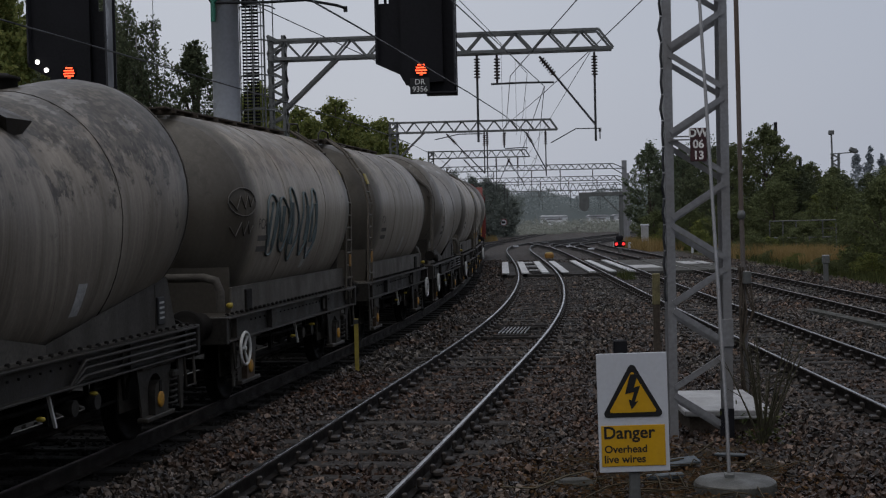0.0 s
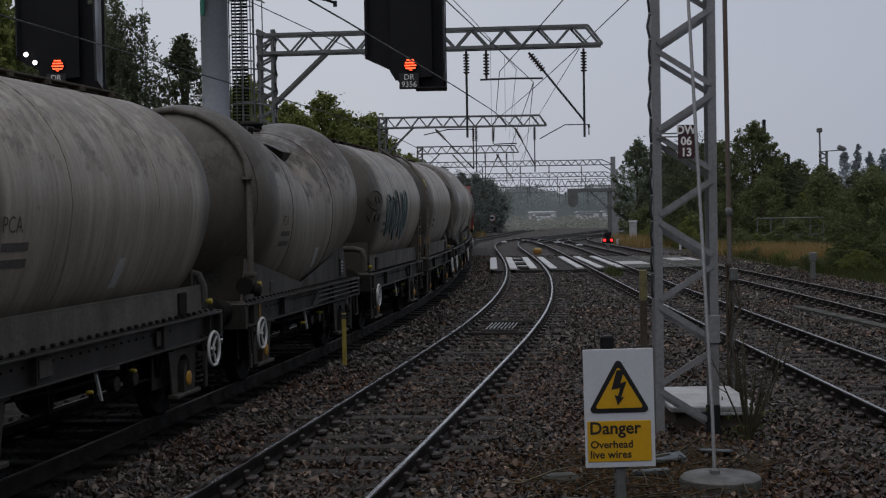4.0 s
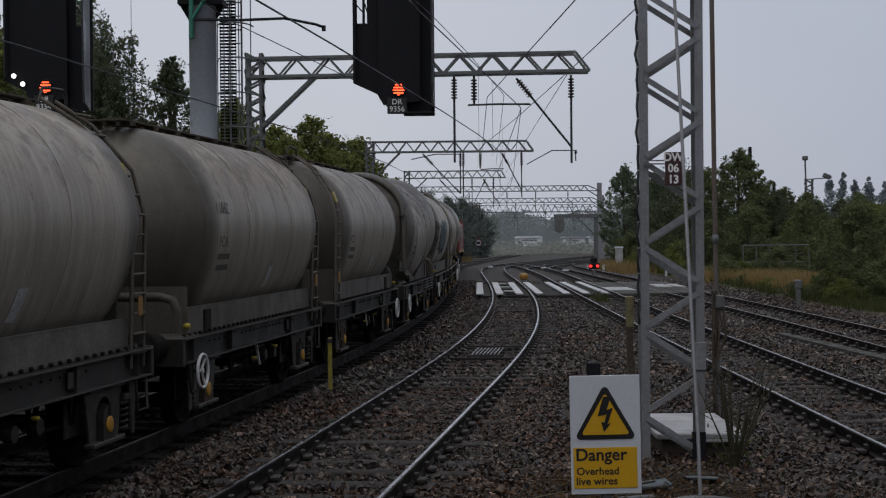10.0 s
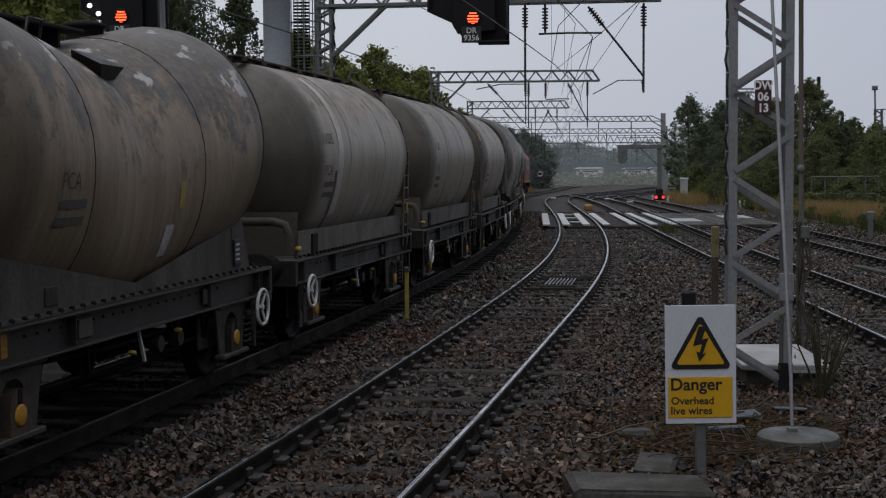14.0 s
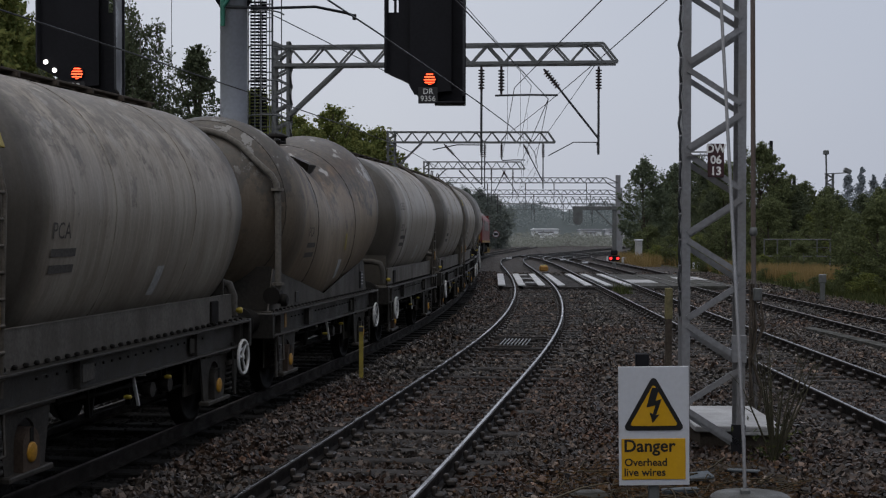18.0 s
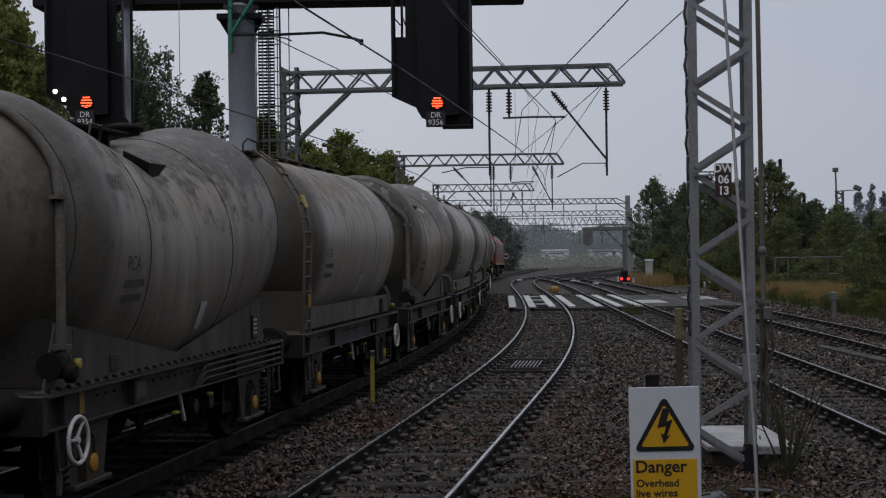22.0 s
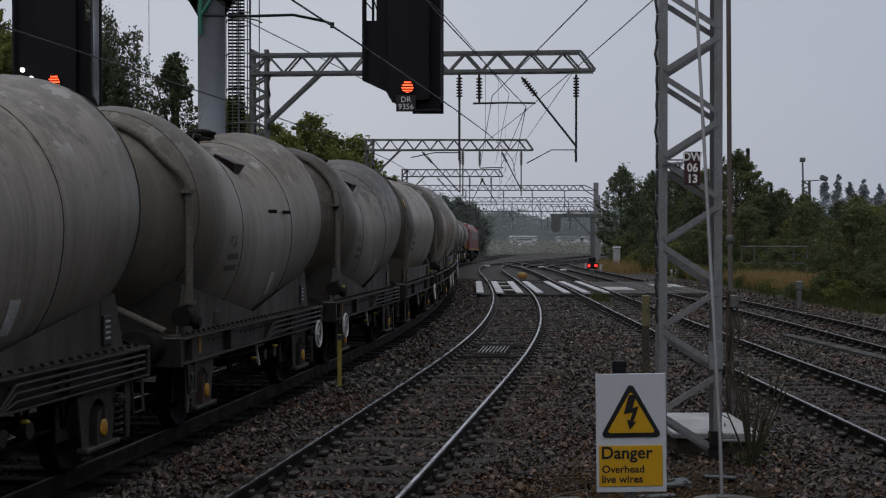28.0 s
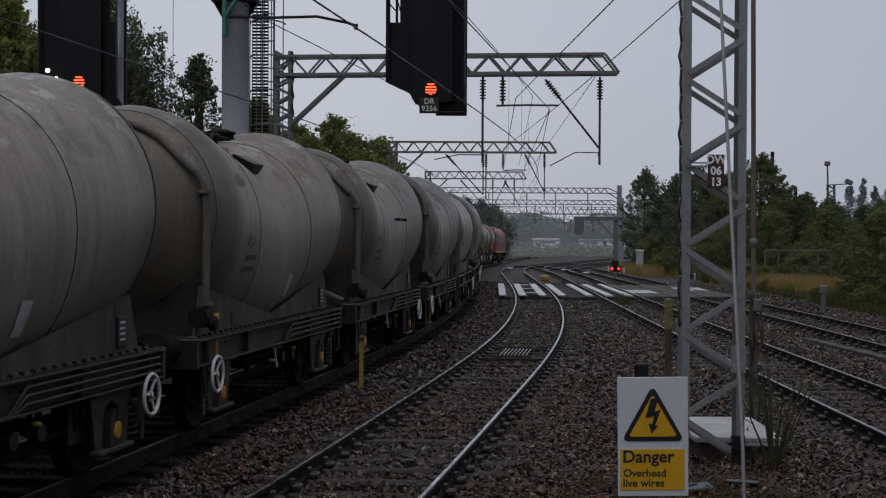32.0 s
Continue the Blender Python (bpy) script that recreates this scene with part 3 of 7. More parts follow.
    def prism(self, poly, axis, lo, hi):
        """A flat outline given thickness along an axis (0, 1 or 2)."""
        n = len(poly)

        def put(p, d):
            q = list(p)
            q.insert(axis, d)
            return tuple(q)

        verts = [put(p, lo) for p in poly] + [put(p, hi) for p in poly]
        return self.add(verts, [tuple(range(n - 1, -1, -1)), tuple(range(n, 2 * n))] + [(k, (k + 1) % n, n + (k + 1) % n, n + k) for k in range(n)])

    def lathe(self, profile, c, axis=2, n=16, smooth=True):
        """A turned shape: (radius, height) pairs about an axis through c."""
        rings = []
        for r, h in profile:
            ring = []
            for k in range(n):
                a = 2 * math.pi * k / n
                q = [r * math.cos(a), r * math.sin(a)]
                q.insert(axis, h)
                ring.append(Vector(q) + Vector(c))
            rings.append(ring)
        verts = [q for ring in rings for q in ring]
        m = len(profile)
        faces = [(i * n + k, i * n + (k + 1) % n, (i + 1) * n + (k + 1) % n, (i + 1) * n + k) for i in range(m - 1) for k in range(n)]
        self.add(verts, faces, smooth)
        self.add(rings[0], [tuple(range(n))])
        self.add(rings[-1], [tuple(range(n))])
        return self

    def ring(self, c, R, r, axis=1, n=20, m=6):
        """A torus."""
        verts, faces = [], []
        for i in range(n):
            a = 2 * math.pi * i / n
            for j in range(m):
                b = 2 * math.pi * j / m
                q = [(R + r * math.cos(b)) * math.cos(a), (R + r * math.cos(b)) * math.sin(a)]
                q.insert(axis, r * math.sin(b))
                verts.append(Vector(q) + Vector(c))
                faces.append((i * m + j, ((i + 1) % n) * m + j, ((i + 1) % n) * m + (j + 1) % m, i * m + (j + 1) % m))
        return self.add(verts, faces, True)

    def data(self, name, material):
        me = bpy.data.meshes.new(name)
        me.from_pydata(self.v, [], self.f)
        me.polygons.foreach_set("use_smooth", self.smooth)
        me.materials.append(material)
        b = bmesh.new()
        b.from_mesh(me)
        bmesh.ops.recalc_face_normals(b, faces=b.faces)
        b.to_mesh(me)
        b.free()
        return me


def part(name, shape, material, parent, label="", at=None):
    """One mesh object under a thing or under a part."""
    ob = new(name, shape.data(name, material) if isinstance(shape, Mesh) else shape)
    ob.parent = parent
    if at is not None:
        ob.matrix_basis = at
    if label:
        ob["label"] = label
    return ob


def thing(name, label, category, m=None, group="", kind=""):
    """An Empty at a thing's base, which carries its parts."""
    ob = new(name)
    ob.empty_display_size = 0.2
    if m is not None:
        ob.matrix_basis = m
    return tagged(ob, label, category, group, kind)


def lettering(text, size, bend=None, align="CENTER", bold=0.0):
    """Raised letters as a mesh in the x-z plane facing -y; bend maps (x, z) to a place."""
    cu = bpy.data.curves.new("letters", "FONT")
    cu.body, cu.size, cu.align_x, cu.extrude, cu.resolution_u, cu.offset = text, size, align, 0.0, 3, bold
    ob = bpy.data.objects.new("letters", cu)
    scene.collection.objects.link(ob)
    dg = bpy.context.evaluated_depsgraph_get()
    me = bpy.data.meshes.new_from_object(ob.evaluated_get(dg))
    bpy.data.objects.remove(ob)
    m = Mesh()
    m.add([(bend(v.co.x, v.co.y) if bend else (v.co.x, 0, v.co.y)) for v in me.vertices], [tuple(p.vertices) for p in me.polygons])
    return m


# ---- the lie of the land and of the tracks ----
RAIL_Z = 0.16


def smooth_step(a, b, v):
    k = min(1.0, max(0.0, (v - a) / (b - a)))
    return k * k * (3 - 2 * k)


def ground_z(y):
    """The yard is level as far as the crossing and dips a little beyond it."""
    return -0.9 * smooth_step(80, 180, y)


def spline(knots):
    """A natural cubic spline through (y, x) knots."""
    ky, kx = np.array(knots, float).T
    n, h = len(ky), np.diff(ky)
    a, b = np.zeros((n, n)), np.zeros(n)
    a[0, 0] = a[-1, -1] = 1
    for i in range(1, n - 1):
        a[i, i - 1], a[i, i], a[i, i + 1] = h[i - 1], 2 * (h[i - 1] + h[i]), h[i]
        b[i] = 6 * ((kx[i + 1] - kx[i]) / h[i] - (kx[i] - kx[i - 1]) / h[i - 1])
    k = np.linalg.solve(a, b)

    def f(y):
        i = int(np.clip(np.searchsorted(ky, y) - 1, 0, n - 2))
        d, w = y - ky[i], h[i]
        return float(kx[i] + d * ((kx[i + 1] - kx[i]) / w - w * (2 * k[i] + k[i + 1]) / 6) + k[i] * d * d / 2 + d**3 * (k[i + 1] - k[i]) / (6 * w))

    return f


MIDDLE = spline([(-60, -21.0), (-30, -10.6), (-12, -5.75), (0, -3.22), (12.1, -1.17), (18.7, -0.24), (25.3, 0.65), (33.7, 1.57), (40.1, 2.06), (49.3, 2.53), (64.5, 2.85), (80, 2.9)])


def far_bend(x, y, y0, r):
    d = max(0.0, y - y0)
    return x + d * d / (2 * r)


def middle_x(y):
    return MIDDLE(y) if y < 80 else far_bend(2.9 + 0.004 * (y - 80), y, 80, 400)


def train_x(y):
    return MIDDLE(y) if y < 80 else far_bend(2.9 + 0.004 * (y - 80), y, 80, 850)


def right_x(y):
    return far_bend(5.72 + 0.5 * smooth_step(20, 90, y), y, 90, 270)


def outer_x(y):
    return far_bend(9.75 - 1.0 * smooth_step(30, 95, y), y, 92, 270)


class Line:
    """A track's centre line by length along it."""

    def __init__(self, f, off=0.0, lo=-58.0, hi=235.0, zero=0.0):
        ys = np.linspace(lo, hi, 1200)
        xs = np.array([f(y) for y in ys])
        dx = np.gradient(xs, ys)
        w = np.hypot(1, dx)
        self.x, self.y = xs + off / w, ys - off * dx / w
        self.s = np.r_[0, np.cumsum(np.hypot(np.diff(self.x), np.diff(self.y)))]
        self.s -= np.interp(zero, self.y, self.s)

    def at(self, s):
        """Place at a length: x, y, heading (0 is along +y, right is positive)."""
        x, y = float(np.interp(s, self.s, self.x)), float(np.interp(s, self.s, self.y))
        x2, y2 = float(np.interp(s + 0.3, self.s, self.x)), float(np.interp(s + 0.3, self.s, self.y))
        return x, y, math.atan2(x2 - x, y2 - y)


TRAIN_LINE = Line(train_x, off=-3.43)
MIDDLE_LINE = Line(middle_x)
RIGHT_LINE = Line(right_x)
OUTER_LINE = Line(outer_x)
SIDING_LINE = Line(lambda y: 12.45 + 0.004 * max(0, y - 40) ** 2 * (1 if y > 40 else 0), lo=10, hi=66)

# ---- ground ----
g = Mesh()
xs = [-900, -300, -120, -60, -30, -16, -9, -5, 0, 5, 10, 15, 20, 30, 60, 120, 300, 900]
ysg = [-300, -100, -40, 0, 20, 40, 60, 80] + [80 + 5 * k for k in range(1, 21)] + [220, 300, 450, 700, 1200, 2500]
gv = [(x, y, ground_z(y) - 0.06) for y in ysg for x in xs]
nx = len(xs)
g.add(gv, [(j * nx + i, j * nx + i + 1, (j + 1) * nx + i + 1, (j + 1) * nx + i) for j in range(len(ysg) - 1) for i in range(nx - 1)])
ground = tagged(new("ground", g.data("ground", BALLAST)), "dark grey and brown wet railway ballast over the whole yard", "ground", kind="structure")


def track(name, line, s0, s1, label, head, sleepers=(0, 0), spacing=0.68, gauge=1.505, chairs=True, timber=TIMBER):
    """A track: two rails on chairs, timber sleepers along the nearest stretch."""
    root = thing(name, label, "railway track", kind="structure")
    for side in (-1, 1):
        web, top = Mesh(), Mesh()
        prof_w = [(-0.065, 0), (0.065, 0), (0.065, 0.014), (0.012, 0.03), (0.012, 0.118), (0.034, 0.124), (0.034, 0.152), (0.026, 0.1575), (-0.026, 0.1575), (-0.034, 0.152), (-0.034, 0.124), (-0.012, 0.118), (-0.012, 0.03), (-0.065, 0.014)]
        prof_t = [(-0.019, 0.15), (0.019, 0.15), (0.019, 0.1595), (0.014, 0.162), (-0.014, 0.162), (-0.019, 0.1595)]
        for prof, m in ((prof_w, web), (prof_t, top)):
            ss = np.arange(s0, s1 + 0.01, 1.2)
            n, verts, faces = len(prof), [], []
            for s in ss:
                x, y, a = line.at(s)
                cx, cy = math.cos(a), -math.sin(a)
                z = ground_z(y)
                for u, w in prof:
                    o = side * gauge / 2 + u
                    verts.append((x + o * cx, y + o * cy, z + w))
            for i in range(len(ss) - 1):
                faces += [(i * n + k, i * n + (k + 1) % n, (i + 1) * n + (k + 1) % n, (i + 1) * n + k) for k in range(n)]
            m.add(verts, faces)
        rail = part("rail", web, RAILSIDE, root)
        part("rail_head", top, head, rail, "worn running surface of the rail")
    if sleepers[1] > sleepers[0]:
        m = Mesh().box((0, 0, -0.085), (2.6, 0.25, 0.2), 0.015)
        sl = m.data("sleeper", timber)
        c = Mesh()
        for side in (-1, 1):
            c.box((side * 0.7525 + 0.125, 0, 0.035), (0.09, 0.16, 0.05), 0.012)
            c.box((side * 0.7525 - 0.125, 0, 0.035), (0.09, 0.16, 0.05), 0.012)
            c.box((side * 0.7525 - 0.07, 0, 0.07), (0.05, 0.07, 0.09), 0.012)
            c.box((side * 0.7525 + 0.07, 0, 0.07), (0.05, 0.07, 0.09), 0.012)
        ch = c.data("rail_chair", CHAIR)
        rnd = random.Random(len(name))
        s = sleepers[0]
        while s < sleepers[1]:
            x, y, a = line.at(s)
            at = Matrix.Translation((x, y, ground_z(y) - 0.022 + rnd.uniform(-0.016, 0.012))) @ Matrix.Rotation(-a + rnd.uniform(-0.012, 0.012), 4, "Z")
            part("sleeper", sl, timber, root, at=at)
            if chairs:
                part("rail_chair", ch, CHAIR, root, at=Matrix.Translation((x, y, ground_z(y))) @ Matrix.Rotation(-a, 4, "Z"))
            s += spacing + rnd.uniform(-0.015, 0.015)
    return root


track("track_train", TRAIN_LINE, -40, 215, "dull steel rails on timber sleepers in dark ballast under the train", RAILDULL, (6, 60), chairs=False, timber=UNDERTIMBER)
track("track_middle", MIDDLE_LINE, -40, 215, "shiny worn rails on timber sleepers sunk in ballast, curving ahead", RAILTOP, (6, 70))
track("track_right", RIGHT_LINE, -40, 215, "worn rails on timber sleepers in grey ballast beside the mast", RAILMID, (10, 70))
track("track_outer", OUTER_LINE, -40, 215, "dull rails on half-buried sleepers in ballast beside the grass", RAILDULL, (20, 60))
track("track_siding", SIDING_LINE, -18, 22, "rusty overgrown siding rails at the edge of the grass", RAILDULL)
CROSS_LINE = Line(lambda y: right_x(88) + (middle_x(128) - right_x(88)) * smooth_step(84, 132, y), lo=84, hi=132, zero=84)
track("track_crossover", CROSS_LINE, 1, 47, "worn rails of a crossover between two curving tracks", RAILTOP)

FAN_LINE = Line(lambda y: right_x(y) + (outer_x(y) - right_x(y)) * smooth_step(92, 126, y), lo=92, hi=126, zero=92)
track("track_turnout", FAN_LINE, 1, 33, "worn rails of a turnout between the two outer tracks", RAILMID)

# ---- the train: two-axle powder tank wagons behind a locomotive ----
# In a wagon's space x points along the train's way, y to its left, z = 0 is the rail head.
PITCH, BASE, WHEEL_R = 8.05, 4.85, 0.46
HALF = 3.46


VEE_ENDS = (-3.43, 3.78)


def vee_point(x, phi, swell=0.0):
    """A point of the V-shaped tank: two tapered tubes mitred low in the middle, each with a deep domed end."""
    u, end = abs(x), abs(VEE_ENDS[x > 0])
    dome = 1.1
    r = 1.205 + 0.058 * min(u, end - dome)
    if u > end - dome:
        r *= max(0.0, 1 - ((u - end + dome) / dome) ** 2.1) ** 0.5
    r += swell
    sn, cs = math.sin(phi), math.cos(phi)
    if cs < 0:  # boxier below the middle than a circle, most of all at the mitre
        sn = math.copysign(abs(sn) ** min(1.0, 0.38 + 0.22 * u), sn)
    return Vector((x, -r * sn, 2.225 + 0.118 * u + r * cs))


PLAIN_ENDS = (-3.22, 3.84)


def plain_point(x, phi, swell=0.0):
    """A point of the straight tank: deep domed ends that draw in towards the bottom."""
    u, end = abs(x), abs(PLAIN_ENDS[x > 0])
    dome, r, zc = 1.05, 1.27, 2.46
    rr = r * max(0.0, 1 - (max(0.0, u - end + dome) / dome) ** 2.2) ** 0.5 + swell
    y, z = -rr * math.sin(phi), zc + rr * math.cos(phi)
    if z < zc:
        y = -rr * math.copysign(abs(math.sin(phi)) ** 0.5, math.sin(phi)) * (1 - 0.06 * min(1.0, (zc - z) / 1.1))
        x *= 1 - 0.07 * min(1.0, (zc - z) / 1.1) ** 1.3
    return Vector((x, y, z))


def tube_skin(f, stations, n=44):
    """A smooth sheet through rings of f at the stations."""
    m = Mesh()
    verts = [f(x, 2 * math.pi * k / n) for x in stations for k in range(n)]
    faces = [(i * n + k, i * n + (k + 1) % n, (i + 1) * n + (k + 1) % n, (i + 1) * n + k) for i in range(len(stations) - 1) for k in range(n)]
    return m.add(verts, faces, True)


def vee_skins():
    """Two half shells and two domed ends, by station."""
    lo, hi = VEE_ENDS
    rear = [lo + 1.1 * (1 - math.sin(a)) for a in (radians(q) for q in (28, 20, 10, 0))]
    front = [hi - 1.1 * (1 - math.sin(a)) for a in (radians(q) for q in (0, 10, 20, 28))]
    back = tube_skin(vee_point, rear + [-1.9, -1.4, -0.9, -0.45, -0.001])
    fore = tube_skin(vee_point, [0.001, 0.45, 0.9, 1.4, 1.9] + front)
    dish_r = tube_skin(vee_point, [lo + 1.1 * (1 - math.sin(radians(q))) for q in (90, 87, 82, 75, 66, 57, 48, 38, 28)])
    dish_f = tube_skin(vee_point, [hi - 1.1 * (1 - math.sin(radians(q))) for q in (28, 38, 48, 57, 66, 75, 82, 87, 90)])
    return back, fore, dish_r, dish_f


def plain_skins():
    """The straight shell and its two domed ends."""
    lo, hi = PLAIN_ENDS
    rear = [lo + 1.05 * (1 - math.sin(radians(q))) for q in (22, 15, 8, 0)]
    front = [hi - 1.05 * (1 - math.sin(radians(q))) for q in (0, 8, 15, 22)]
    shell = tube_skin(plain_point, rear + [-2.0, -1.2, -0.4, 0.4, 1.2, 2.0] + front)
    dish_r = tube_skin(plain_point, [lo + 1.05 * (1 - math.sin(radians(q))) for q in (90, 87, 82, 75, 66, 57, 48, 36, 22)])
    dish_f = tube_skin(plain_point, [hi - 1.05 * (1 - math.sin(radians(q))) for q in (22, 36, 48, 57, 66, 75, 82, 87, 90)])
    return shell, dish_r, dish_f


def weld(f, x, n=40):
    m = Mesh()
    m.tube([f(x, 2 * math.pi * k / n, 0.002) for k in range(n + 1)], 0.0055, 5, caps=False)
    return m


def on_tank(f, x0, z0, lift=0.006):
    """Bends flat letters onto the near flank round a point (x0, z0). The letters run towards -x seen from outside."""

    def put(u, v):
        x, z = x0 + u, z0 + v
        p0, p1 = f(x, 0), f(x, math.pi)
        zc, r = (p0.z + p1.z) / 2, (p0.z - p1.z) / 2
        phi = math.acos(max(-1, min(1, (z - zc) / r)))
        p = f(x, phi, lift)
        return (p.x, p.y, p.z)

    return put


def patch(f, x0, z0, w, h, lift=0.008, lean=0.0):
    """A small plate laid on the tank's flank."""
    m, put = Mesh(), on_tank(f, x0, z0, lift)
    n = 6 if h < 1 else 20
    verts = [put(-w / 2 + w * i / n + lean * (j / n - 0.5), -h / 2 + h * j / n) for j in range(n + 1) for i in range(n + 1)]
    return m.add(verts, [(j * (n + 1) + i, j * (n + 1) + i + 1, (j + 1) * (n + 1) + i + 1, (j + 1) * (n + 1) + i) for j in range(n) for i in range(n)])


def underframe(root, hand_end):
    """Solebars, headstocks, buffers, wheels, springs, brake gear. hand_end: the end (-1 or 1) at which the handwheel hangs."""
    for side in (-1, 1):
        m = Mesh()
        y = side * 1.12
        m.box((0, y, 0.985), (2 * HALF, 0.018, 0.27))
        m.box((0, y + side * 0.045, 1.125), (2 * HALF + 0.05, 0.12, 0.022), 0.004)
        m.box((0, y + side * 0.045, 0.845), (2 * HALF, 0.11, 0.02), 0.004)
        for k in (-3.1, -1.55, 1.55, 3.1):
            m.box((k, y + side * 0.04, 0.985), (0.014, 0.075, 0.25))
        bar = part("solebar", m, FRAME, root)
        rv = Mesh()
        for k in range(34):
            rv.box((-3.3 + k * 0.2, y + side * 0.02, 1.165), (0.045, 0.045, 0.04), 0.012)
        for k in range(22):
            rv.box((-2.3 + k * 0.2, y + side * 0.012, 1.03), (0.022, 0.022, 0.022))
        tagged(part("bolt_strip", rv, NEARBLACK, bar, "row of dark bolt heads along the top of the solebar"), kind="stuff")
    for end in (-1, 1):
        m = Mesh().box((end * (HALF + 0.03), 0, 0.98), (0.10, 2.42, 0.34), 0.012)
        m.box((end * (HALF - 0.25), 0, 1.135), (0.6, 2.35, 0.02), 0.004)
        head = part("headstock", m, FRAME, root)
        for side in (-1, 1):
            b = Mesh().lathe([(0.17, 0), (0.17, 0.03), (0.12, 0.06), (0.12, 0.26), (0.09, 0.28), (0.09, 0.44), (0.20, 0.47), (0.235, 0.49), (0.225, 0.515), (0.05, 0.525)], (0, 0, 0), 0, 18)
            part("buffer", b, NEARBLACK, head, at=Matrix.Translation((end * (HALF + 0.08), side * 0.865, 1.04)) @ (Matrix.Rotation(math.pi, 4, "Z") if end < 0 else Matrix()))
        hook = Mesh().tube([(end * (HALF + 0.08), 0, 1.0), (end * (HALF + 0.3), 0, 1.0), (end * (HALF + 0.38), 0, 0.93), (end * (HALF + 0.33), 0, 0.85)], 0.035, 6)
        part("drawhook", hook, NEARBLACK, head)
        hose = Mesh().tube([(end * (HALF + 0.08), -0.4, 0.9), (end * (HALF + 0.22), -0.42, 0.75), (end * (HALF + 0.42), -0.35, 0.6), (end * (HALF + 0.55), -0.2, 0.72)], 0.022, 6)
        part("brake_hose", hose, NEARBLACK, head)
        st = Mesh().tube([(end * 3.3, -1.2, 0.85), (end * 3.3, -1.22, 0.5), (end * 3.02, -1.22, 0.5), (end * 3.02, -1.2, 0.85)], 0.018, 5)
        part("step_iron", st, FRAME, root)
    wheels = []
    for end in (-1, 1):
        x = end * BASE / 2
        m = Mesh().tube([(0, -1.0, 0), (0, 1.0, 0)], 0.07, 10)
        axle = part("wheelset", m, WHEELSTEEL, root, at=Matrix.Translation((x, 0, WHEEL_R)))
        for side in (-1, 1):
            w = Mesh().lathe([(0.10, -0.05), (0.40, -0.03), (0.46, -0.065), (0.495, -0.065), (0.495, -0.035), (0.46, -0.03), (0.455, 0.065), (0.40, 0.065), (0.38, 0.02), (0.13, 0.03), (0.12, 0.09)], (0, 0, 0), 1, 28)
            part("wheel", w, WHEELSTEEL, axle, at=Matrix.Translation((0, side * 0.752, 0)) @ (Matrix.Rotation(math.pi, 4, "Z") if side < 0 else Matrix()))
        wheels.append(axle)
        for side in (-1, 1):
            y = side * 1.10
            arch = [(x + 0.2 * math.cos(a), 0.52 + 0.2 * math.sin(a)) for a in (math.pi * k / 8 for k in range(9))]
            horn = [(x - 0.5, 0.86), (x - 0.42, 0.56), (x - 0.36, 0.28), (x - 0.2, 0.28)] + arch[::-1] + [(x + 0.2, 0.28), (x + 0.36, 0.28), (x + 0.42, 0.56), (x + 0.5, 0.86)]
            m = Mesh()
            m.prism(horn, 1, y - side * 0.02 - 0.012, y - side * 0.02 + 0.012)
            m.box((x, y, 0.82), (0.95, 0.1, 0.06), 0.01)
            m.box((x, y, 0.265), (0.8, 0.12, 0.05), 0.01)
            # backing sheet added to hide the wheels, which stand in shade
            m.box((x, y - side * 0.16, 0.62), (1.25, 0.02, 0.5), 0)
            guard = part("axle_guard", m, HORN, root)
            tomb = [(x - 0.15, 0.27), (x + 0.15, 0.27)] + [(x + 0.15 * math.cos(a), 0.5 + 0.15 * math.sin(a)) for a in (math.pi * k / 8 for k in range(9))]
            part("axlebox", Mesh().prism(tomb, 1, min(y - side * 0.1, y + side * 0.05), max(y - side * 0.1, y + side * 0.05)), RUST if (end > 0) == (side > 0) else FRAME, guard)
            part("axlebox_slot", Mesh().box((x, y + side * 0.052, 0.585), (0.07, 0.01, 0.12), 0.004), NEARBLACK, guard)
            cv = Mesh().lathe([(0.085, 0), (0.085, 0.012), (0.07, 0.018), (0.02, 0.02)], (0, 0, 0), 1, 16)
            part("axlebox_cover", cv, AXLEYELLOW, guard, "round yellow axlebox cover", at=Matrix.Translation((x, y + side * 0.05, WHEEL_R - 0.02)) @ (Matrix.Rotation(math.pi, 4, "Z") if side < 0 else Matrix()))
            part("spring_stop", Mesh().prism([(x + end * 0.56, 0.86), (x + end * 0.74, 0.86), (x + end * 0.69, 0.26), (x + end * 0.63, 0.26)], 1, y - 0.012 + side * 0.03, y + 0.012 + side * 0.03), PLATE, guard, "tapered dusty steel stay")
            sp, turns = Mesh(), 5
            sp.tube([(x + end * 0.5 + 0.06 * math.cos(a), y - side * 0.03 + 0.06 * math.sin(a), 0.3 + 0.32 * a / (2 * math.pi * turns)) for a in (2 * math.pi * turns * k / 50 for k in range(51))], 0.017, 5)
            part("coil_spring", sp, FRAME, guard)
            part("spring_seat", Mesh().box((x + end * 0.5, y - side * 0.03, 0.66), (0.17, 0.17, 0.08), 0.02), HORN, guard)
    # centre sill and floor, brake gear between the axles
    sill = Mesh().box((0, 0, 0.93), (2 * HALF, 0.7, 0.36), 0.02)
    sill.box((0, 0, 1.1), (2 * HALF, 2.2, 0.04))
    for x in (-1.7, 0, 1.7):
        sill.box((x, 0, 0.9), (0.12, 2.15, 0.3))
    # lengthwise sheet added to block the view through and keep the underside dark
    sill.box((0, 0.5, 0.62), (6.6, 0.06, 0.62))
    part("centre_sill", sill, NEARBLACK, root)
    part("air_reservoir", Mesh().tube([(-1.55, 0.25, 0.62), (-0.75, 0.25, 0.62)], 0.19, 14), NEARBLACK, root)
